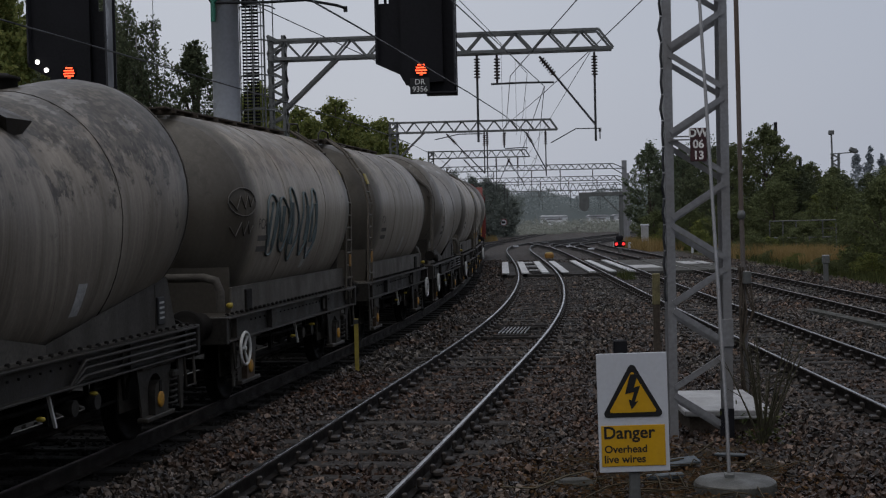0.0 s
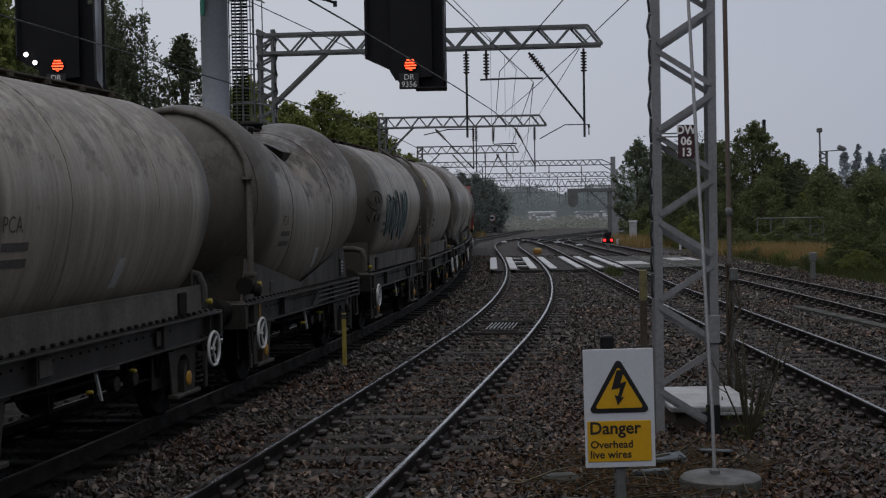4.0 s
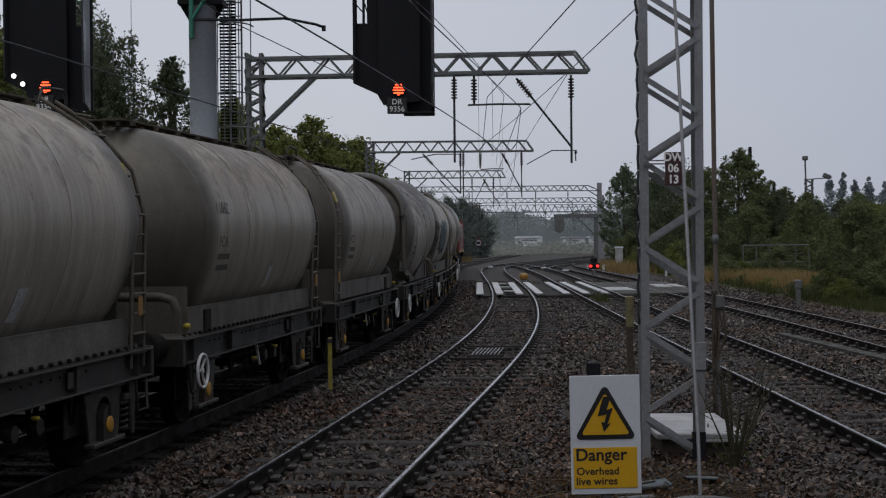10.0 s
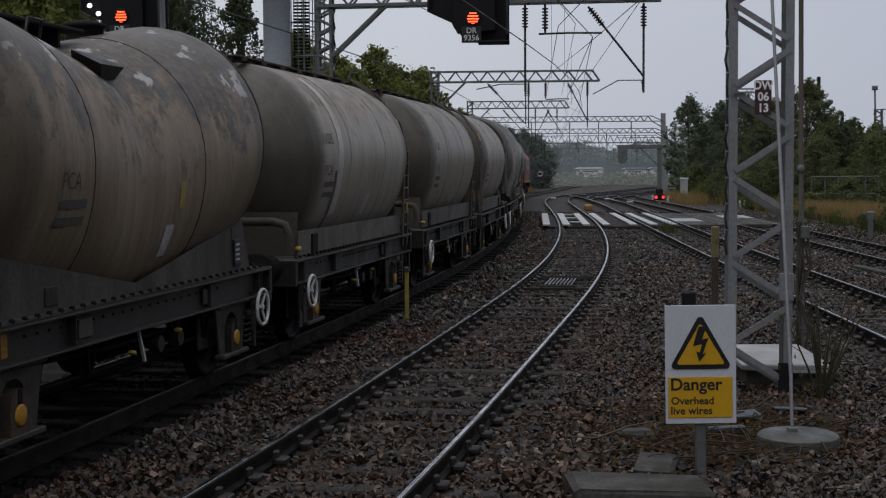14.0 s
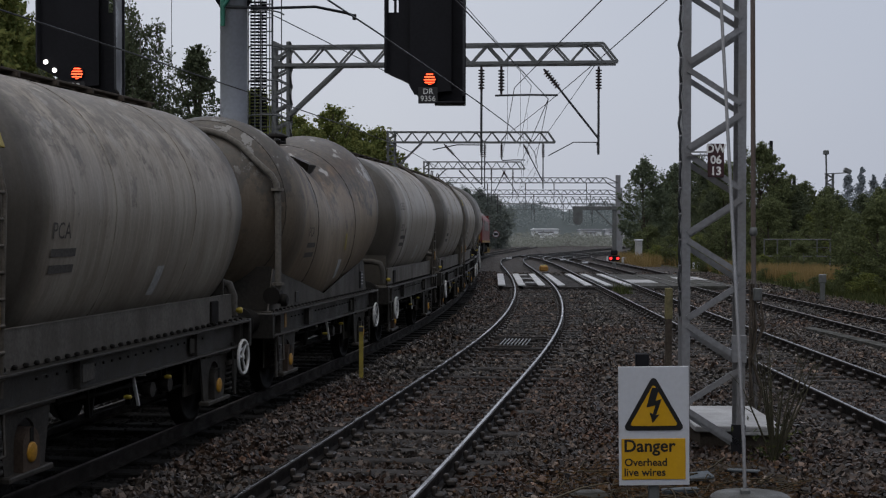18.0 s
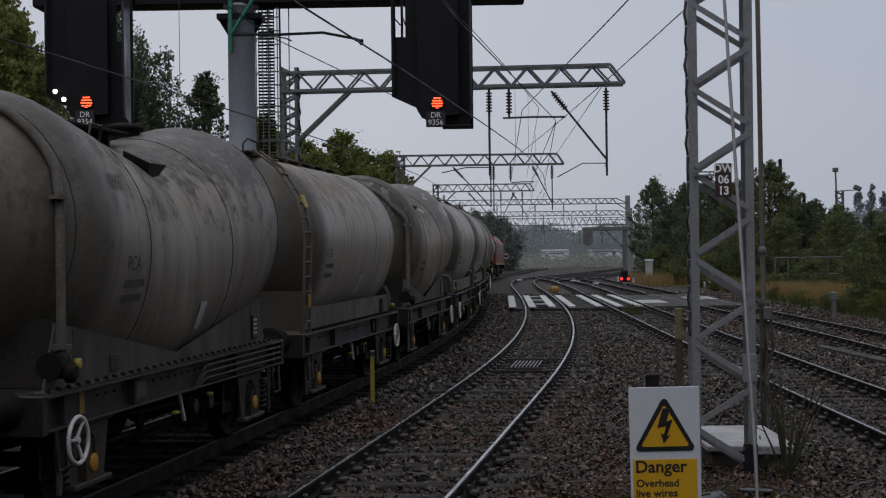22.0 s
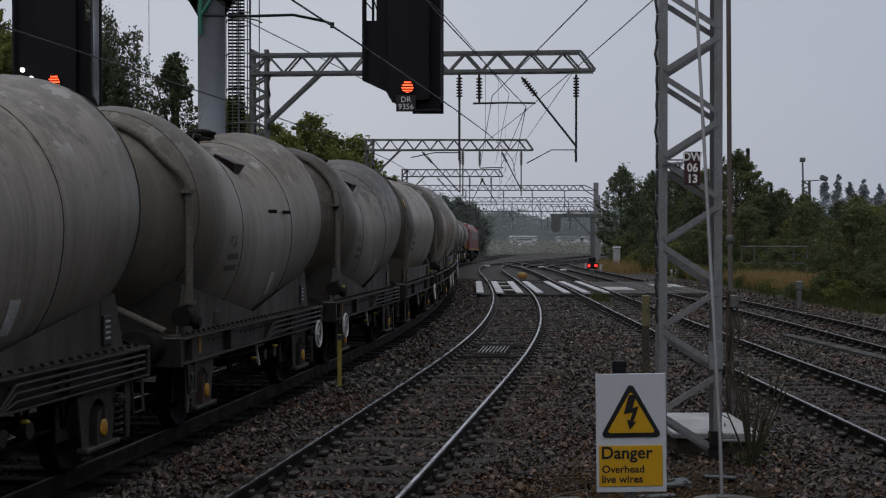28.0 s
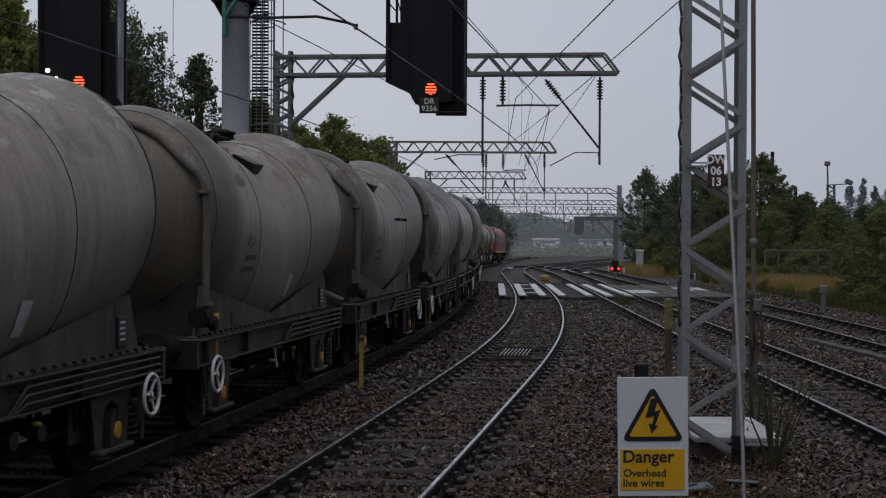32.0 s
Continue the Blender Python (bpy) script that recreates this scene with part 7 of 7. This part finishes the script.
stand(shrub, [(14.3, 70, 210, 0.5, 0.6), (13.9, 64, 330, 0.34, 0.45), (16.6, 69, 45, 0.7, 0.7), (13.7, 54, 150, 0.36, 0.4), (14.0, 50.5, 280, 0.45, 0.5), (17.0, 54, 60, 0.95, 0.95), (19.0, 57, 120, 1.0, 0.95), (16.9, 50, 200, 0.85, 0.85), (15.4, 47.5, 20, 0.7, 0.7), (20.6, 61, 280, 0.95, 1.0), (14.6, 72, 140, 0.6, 0.6), (13.4, 76, 30, 0.5, 0.5), (21.8, 66, 40, 1.0, 1.05), (15.8, 84, 95, 1.0, 0.9), (14.2, 90, 310, 0.9, 0.85), (18.4, 84, 15, 1.15, 1.0), (21.0, 80, 265, 1.1, 1.05), (23.8, 74, 170, 1.05, 1.05), (13.2, 100, 80, 0.9, 0.8)])
stand(shrub2, [(13.9, 59, 20, 0.4, 0.45), (13.8, 74, 110, 0.45, 0.5), (15.4, 72, 300, 0.55, 0.6), (20.4, 66, 75, 1.1, 1.0), (14.4, 86, 160, 0.8, 0.8), (22.4, 73, 20, 1.2, 1.1), (13.5, 82, 250, 0.6, 0.7), (16.2, 48.5, 130, 0.7, 0.8), (15.2, 54.5, 340, 0.55, 0.6), (14.2, 49, 80, 0.5, 0.55), (21.5, 62, 200, 1.1, 1.1), (13.0, 94, 10, 0.6, 0.7)])


def woods(name, material, label, seed, rows, leaf, per):
    """A far wood: one object of many clumps with an uneven top."""
    rng = np.random.default_rng(seed)
    blobs = []
    for x0, x1, y, z0, h0, h1, n in rows:
        for k in range(n):
            x = rng.uniform(x0, x1)
            top = h0 + (h1 - h0) * (0.5 + 0.5 * math.sin(x * 0.33 + seed) * math.sin(x * 0.117 + 2 * seed))
            z = z0 + (top - z0) * rng.uniform(0.0, 1.0)
            blobs.append((x, y + rng.uniform(-6, 6), z, rng.uniform(0.7, 1.5)))
    ob = new(name, leaf_mesh(name, crown_points(rng, blobs, per, 0.9), 0.8, leaf, material, rng))
    return tagged(ob, label, "woods", kind="stuff")


woods("lineside_wood", LEAFGREY, "trees and bushes greyed for mist along the left of the far curve", 3, [(-12, 0.5, 175, -0.9, 4.0, 7.0, 160), (-8, 5.8, 208, -0.9, 5.0, 8.5, 260), (-4, 9, 262, -0.9, 4.0, 7.5, 180)], 0.2, 60)
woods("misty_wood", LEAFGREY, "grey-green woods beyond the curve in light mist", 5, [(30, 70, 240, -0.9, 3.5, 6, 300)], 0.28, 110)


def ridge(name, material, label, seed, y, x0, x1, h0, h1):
    """A far ridge of tree tops as a plain backdrop, its glow standing for mist."""
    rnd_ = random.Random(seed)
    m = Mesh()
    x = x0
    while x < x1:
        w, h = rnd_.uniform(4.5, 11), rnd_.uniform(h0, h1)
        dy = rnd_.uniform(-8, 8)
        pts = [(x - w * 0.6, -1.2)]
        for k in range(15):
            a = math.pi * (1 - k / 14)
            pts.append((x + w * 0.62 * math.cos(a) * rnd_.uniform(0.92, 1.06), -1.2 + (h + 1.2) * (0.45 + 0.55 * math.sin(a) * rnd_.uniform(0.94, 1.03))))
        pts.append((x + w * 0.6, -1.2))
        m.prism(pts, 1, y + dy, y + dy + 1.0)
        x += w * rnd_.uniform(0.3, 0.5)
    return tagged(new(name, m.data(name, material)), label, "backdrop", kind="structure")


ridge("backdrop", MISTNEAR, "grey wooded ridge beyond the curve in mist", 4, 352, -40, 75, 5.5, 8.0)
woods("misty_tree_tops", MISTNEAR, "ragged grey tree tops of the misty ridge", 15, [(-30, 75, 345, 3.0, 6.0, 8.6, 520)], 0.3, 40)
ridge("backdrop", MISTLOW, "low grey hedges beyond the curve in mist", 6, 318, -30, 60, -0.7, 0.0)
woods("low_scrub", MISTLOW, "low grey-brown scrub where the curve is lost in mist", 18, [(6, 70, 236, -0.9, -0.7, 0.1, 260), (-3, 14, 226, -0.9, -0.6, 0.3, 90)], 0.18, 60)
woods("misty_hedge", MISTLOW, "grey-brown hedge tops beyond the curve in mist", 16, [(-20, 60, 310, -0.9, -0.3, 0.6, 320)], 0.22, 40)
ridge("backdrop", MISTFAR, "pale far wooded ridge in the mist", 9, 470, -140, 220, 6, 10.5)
# unseen blocks added behind the viewpoint and to its right, cutting low skylight
for x0, x1, y0, y1 in ((-60, 24, -34, -30), (22, 26, -34, 36)):
    bank = Mesh()
    rnd = random.Random(int(x0))
    n = 24
    for k in range(n):
        xa, ya = (x0 + (x1 - x0) * k / n, y0) if x1 - x0 > 20 else (x0, y0 + (y1 - y0) * k / n)
        dx, dy = ((x1 - x0) / n, 4) if x1 - x0 > 20 else (4, (y1 - y0) / n)
        bank.box((xa + dx / 2, ya + dy / 2, 4.2), (dx * 1.2, dy * 1.2, 9 + rnd.uniform(-1.5, 2)), 0.5)
    tagged(new("backdrop", bank.data("backdrop", TURF)), "unseen dark block added to cut low sky light", "backdrop", kind="structure")
rng = np.random.default_rng(77)
con = []
for x, h in ((82.5, 14.4), (85.5, 14.9), (88.0, 13.6), (91, 14.0), (94.5, 13.2), (99, 13.4), (104, 13.9), (109, 13.4)):
    for k in range(60):
        t = rng.uniform(0, 1)
        r = (1 - t) * 2.6 + 0.12
        con.append((x + rng.normal() * r * 0.5, 300 + rng.normal() * r * 0.5, 4 + (h - 4) * t, 0.5 * r + 0.2))
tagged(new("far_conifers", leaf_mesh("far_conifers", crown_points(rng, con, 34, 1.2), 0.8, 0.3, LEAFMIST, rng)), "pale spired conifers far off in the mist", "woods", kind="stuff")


def blades(name, material, label, seed, areas, height, n):
    """Standing grass blades over some areas (x0, x1, y0, y1, share)."""
    rng = np.random.default_rng(seed)
    v, f = [], []
    for x0, x1, y0, y1, share in areas:
        m = int(n * share)
        cx, cy = rng.uniform(x0, x1, m), rng.uniform(y0, y1, m)
        keep = np.array([noise.noise((x * 0.6, y * 0.25, seed)) > -0.18 for x, y in zip(cx, cy)])
        cx, cy = cx[keep], cy[keep]
        k = len(cx)
        h = height * rng.uniform(0.4, 1.15, k)
        a, w = rng.uniform(0, 2 * np.pi, k), 0.012 + 0.012 * rng.uniform(0, 1, k)
        ln = rng.normal(size=(k, 2)) * 0.25 * h[:, None]
        gz = np.array([ground_z(y) for y in cy])
        p0 = np.stack([cx - w * np.cos(a), cy - w * np.sin(a), gz - 0.06], 1)
        p1 = np.stack([cx + w * np.cos(a), cy + w * np.sin(a), gz - 0.06], 1)
        p2 = np.stack([cx + ln[:, 0], cy + ln[:, 1], gz + h], 1)
        o = len(v) and sum(len(q) for q in v)
        v.append(np.stack([p0, p1, p2], 1).reshape(-1, 3))
    co = np.concatenate(v).astype(np.float32)
    n3 = len(co) // 3
    me = bpy.data.meshes.new(name)
    me.vertices.add(len(co))
    me.vertices.foreach_set("co", co.ravel())
    me.loops.add(len(co))
    me.loops.foreach_set("vertex_index", np.arange(len(co), dtype=np.int32))
    me.polygons.add(n3)
    me.polygons.foreach_set("loop_start", np.arange(0, len(co), 3, dtype=np.int32))
    me.polygons.foreach_set("loop_total", np.full(n3, 3, dtype=np.int32))
    me.update()
    me.validate()
    me.materials.append(material)
    return tagged(new(name, me), label, "grass", kind="stuff")


blades("dry_grass", GRASS, "tall dry tan grass along the edge of the yard", 1, [(13.8, 16.8, 57, 67, 0.42), (13.2, 14.4, 68, 78, 0.06), (-3, 3.0, 168, 188, 0.12), (11.0, 13.2, 86, 104, 0.16)], 0.75, 26000)
blades("green_grass", GRASSGREEN, "rough green grass among the dry stalks", 2, [(13.1, 20, 52, 90, 0.55), (13.0, 15.5, 40, 58, 0.2), (5.6, 6.1, 50, 53, 0.008), (-9, -6.5, 30, 80, 0.1)], 0.36, 22000)

turf = Mesh()
tx = [12.6, 14, 18, 26, 40, 90]
ty = [20, 40, 60, 80, 95, 110, 130, 150]
turf.add([(x + (far_bend(0, y, 92, 270)), y, ground_z(y) - 0.05 + (0.02 if x < 13 else 0.04 if x < 20 else 0.5)) for y in ty for x in tx], [(j * 6 + i, j * 6 + i + 1, (j + 1) * 6 + i + 1, (j + 1) * 6 + i) for j in range(7) for i in range(5)])
tagged(new("verge", turf.data("verge", TURF)), "rough grassy bank beside the outer track", "grass bank", kind="structure")
# bank added and raised behind the train so the gaps beneath it stay dark
turf = Mesh()
turf.add([(x - 0.08 * (0 if y > 40 else 40 - y), y, ground_z(y) - 0.05 + (0.3 if x > -7.6 else 1.6)) for y in (10, 30, 60, 90, 120, 160) for x in (-90, -12, -7)], [(j * 3 + i, j * 3 + i + 1, (j + 1) * 3 + i + 1, (j + 1) * 3 + i) for j in range(5) for i in range(2)])
tagged(new("verge", turf.data("verge", TURF)), "dark grassy bank added behind the train to darken its underside", "grass bank", kind="structure")

# bare sapling by the mast
root = thing("bare_sapling", "bare thin-stemmed sapling growing out of the ballast", "shrub")
rnd = random.Random(14)
for k in range(16):
    a, h = rnd.uniform(0, 2 * math.pi), rnd.uniform(0.5, 1.35)
    sp = rnd.uniform(0.12, 0.55)
    p = [(3.25, 14.6, -0.05), (3.25 + sp * 0.4 * math.cos(a), 14.6 + sp * 0.4 * math.sin(a), h * 0.4), (3.25 + sp * math.cos(a), 14.6 + sp * math.sin(a), h)]
    st = part("stem", Mesh().tube(p, [0.015, 0.011, 0.004], 5), SAPLING, root)
    for j in range(3):
        q = Vector(p[1]).lerp(Vector(p[2]), 0.3 + 0.25 * j)
        part("shoot", Mesh().tube([q, q + Vector((rnd.uniform(-0.18, 0.18), rnd.uniform(-0.1, 0.1), rnd.uniform(0.05, 0.22)))], [0.007, 0.003], 4), SAPLING, st)
rng = np.random.default_rng(6)
sprig = np.stack([3.25 + rng.normal(size=120) * 0.16, 14.6 + rng.normal(size=120) * 0.16, np.abs(rng.normal(size=120)) * 0.2], 1)
tagged(part("leaves", leaf_mesh("leaves", sprig, 0.8, 0.03, GRASSGREEN, rng), GRASSGREEN, root), kind="stuff")

# litter of twigs and dead stalks round the sign and the mast foot
m = Mesh()
rnd = random.Random(21)
for k in range(95):
    x, y = rnd.gauss(1.75, 0.6), rnd.gauss(12.4, 0.75)
    a, ln = rnd.uniform(-1.0, 1.6), rnd.uniform(0.12, 0.7)
    z = rnd.uniform(0.02, 0.09)
    m.tube([(x, y, z), (x + ln * 0.5 * math.cos(a), y + ln * 0.5 * math.sin(a), z + rnd.uniform(0, 0.05)), (x + ln * math.cos(a), y + ln * math.sin(a), z + rnd.uniform(-0.02, 0.05))], rnd.uniform(0.004, 0.009), 4)
tagged(new("twig_litter", m.data("twig_litter", DEADSTEM)), "brown twigs and dead stalks littering the ground", "twigs", kind="stuff")
ob = new("fallen_branch", Mesh().tube([(0.45, 12.3, 0.06), (0.75, 12.25, 0.05), (1.05, 12.45, 0.12), (1.3, 12.5, 0.16)], [0.006, 0.011, 0.011, 0.006], 6).data("fallen_branch", TWIG))
tagged(ob, "thin fallen branch lying on the ballast", "branch")
rng = np.random.default_rng(61)
dead = np.stack([rng.normal(1.9, 0.75, 2600), rng.normal(12.7, 0.9, 2600), rng.uniform(0.02, 0.06, 2600)], 1)
tagged(new("dead_leaves", leaf_mesh("dead_leaves", dead, 0.25, 0.028, DEADLEAF, rng)), "brown dead leaves scattered round the sign and mast", "leaves", kind="stuff")
m = Mesh()
bed = [(1.1, 12.1), (1.5, 11.7), (2.1, 12.0), (2.9, 12.3), (3.2, 13.4), (3.0, 14.5), (2.4, 14.2), (1.9, 13.5), (1.3, 12.9)]
m.prism(bed, 2, -0.05, 0.012)
tagged(new("leaf_litter", m.data("leaf_litter", EARTH)), "dark soil and rotting leaves round the mast's foot", "soil", kind="structure")


# ---- loose ballast stones on the nearest ground ----
def stones(name, seed, count, y0, y1, size, label, shaded=False, fresh=False):
    rng = np.random.default_rng(seed)
    u = rng.uniform(0, 1, count)
    y = np.sqrt(y0**2 + u * (y1**2 - y0**2))
    x = rng.uniform(-0.43, 0.43, count) * y + rng.uniform(-1, 1, count)
    line = np.array([middle_x(float(k)) for k in np.linspace(0, 80, 801)])
    mid = line[np.clip((y * 10).astype(int), 0, 800)]
    off, off_t, off_r = x - mid, x - (mid - 3.45), x - 5.75
    keep = (off_t > -1.4) & (np.abs(np.abs(off) - 0.7525) > 0.10) & (np.abs(np.abs(off_r) - 0.7525) > 0.10) & (np.abs(np.abs(off_t) - 0.7525) > 0.10) & (x < 13)
    keep &= ~((x > 1.2) & (x < 2.9) & (y > 11.2) & (y < 14.2) & (rng.uniform(0, 1, count) < 0.3))
    keep &= (off_t < 1.15) if shaded else (off_t >= 1.15)
    if fresh:
        patchy = np.array([noise.noise((float(p) * 0.9, float(q) * 0.9, 3.0)) for p, q in zip(x, y)])
        keep &= (off > 0.95) & (x < 3.2) & (patchy + rng.uniform(-0.35, 0.35, count) > 0.1 * (y - 10.5))
    x, y, off, off_t, off_r = x[keep], y[keep], off[keep], off_t[keep], off_r[keep]
    n = len(x)
    four = (np.abs(off) < 1.3) | (np.abs(off_t) < 1.3) | (np.abs(off_r) < 1.3)
    z = np.where(four, rng.uniform(-0.072, -0.014, n), rng.uniform(-0.05, 0.015, n))
    z += np.where((off > -2.2) & (off < -1.3), 0.03, 0.0)
    base = np.array([(sx, sy, sz) for sx in (-1, 1) for sy in (-1, 1) for sz in (-1, 1)], float) * 0.62
    corner = base[None] + rng.normal(size=(n, 8, 3)) * 0.26
    corner *= rng.uniform(0.55, 1.2, (n, 1, 3))
    q = rng.normal(size=(n, 4))
    q /= np.linalg.norm(q, axis=1)[:, None]
    w, a, b, c = q.T
    rot = np.stack([1 - 2 * (b * b + c * c), 2 * (a * b - c * w), 2 * (a * c + b * w), 2 * (a * b + c * w), 1 - 2 * (a * a + c * c), 2 * (b * c - a * w), 2 * (a * c - b * w), 2 * (b * c + a * w), 1 - 2 * (a * a + b * b)], 1).reshape(n, 3, 3)
    s = size * rng.uniform(0.6, 1.3, (n, 1, 1))
    co = np.einsum("nij,nkj->nki", rot, corner) * s + np.stack([x, y, z], 1)[:, None]
    tri_ = np.array([(0, 1, 3, 2), (4, 6, 7, 5), (0, 4, 5, 1), (2, 3, 7, 6), (0, 2, 6, 4), (1, 5, 7, 3)])
    faces = (tri_[None] + 8 * np.arange(n)[:, None, None]).reshape(-1)
    me = bpy.data.meshes.new(name)
    me.vertices.add(8 * n)
    me.vertices.foreach_set("co", co.astype(np.float32).ravel())
    me.loops.add(24 * n)
    me.loops.foreach_set("vertex_index", faces.astype(np.int32))
    me.polygons.add(6 * n)
    me.polygons.foreach_set("loop_start", np.arange(0, 24 * n, 4, dtype=np.int32))
    me.polygons.foreach_set("loop_total", np.full(6 * n, 4, dtype=np.int32))
    me.polygons.foreach_set("use_smooth", np.zeros(6 * n, dtype=bool))
    me.update()
    me.validate()
    me.materials.append(UNDERTRAIN if shaded else STONEFRESH if fresh else STONEGREY if y0 >= 22 else STONE)
    return tagged(new(name, me), label, "stones", kind="stuff")


stones("ballast_stones", 41, 76000, 9.3, 22, 0.035, "loose broken ballast stones, grey and brown, wet")
stones("ballast_stones", 42, 70000, 22, 44, 0.042, "loose broken ballast stones between the tracks")
stones("ballast_stones", 44, 60000, 44, 74, 0.046, "loose ballast stones towards the crossing")
stones("ballast_stones", 46, 16000, 9.3, 15, 0.037, "clean pinkish ballast stones round the sign", fresh=True)
# stones and bed under the train, coloured black for the shade there
stones("ballast_stones", 43, 40000, 9.3, 30, 0.036, "ballast stones blackened for the shade beneath the train", True)
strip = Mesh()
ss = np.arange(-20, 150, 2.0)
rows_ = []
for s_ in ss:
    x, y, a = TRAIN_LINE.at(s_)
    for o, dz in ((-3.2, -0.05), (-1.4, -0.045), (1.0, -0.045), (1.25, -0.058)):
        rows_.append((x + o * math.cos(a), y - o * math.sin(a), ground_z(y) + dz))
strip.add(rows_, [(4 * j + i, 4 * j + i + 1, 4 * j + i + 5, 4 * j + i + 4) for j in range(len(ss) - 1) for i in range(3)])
tagged(new("track_bed", strip.data("track_bed", UNDERTRAIN)), "ballast bed blackened for the shade beneath the train", "track bed", kind="structure")


def motions():
    """The train draws away along its curve; its wheels roll."""
    times = [0.5 * k for k in range(65)]
    for root, wheels, place in TRAIN:
        walk(root, [(t, on_rails(ADVANCE(t) + place, BASE)) for t in times])
        for wheel in wheels:
            x = wheel.matrix_basis.translation.x
            walk(wheel, [(0.25 * k, pose(x, 0, WHEEL_R, 0, math.degrees((ADVANCE(0.25 * k) - ADVANCE(0)) / WHEEL_R))) for k in range(129)])
    walk(LOCO, [(t, on_rails(ADVANCE(t) + LOCO_PLACE, 13.2)) for t in times])


motions()
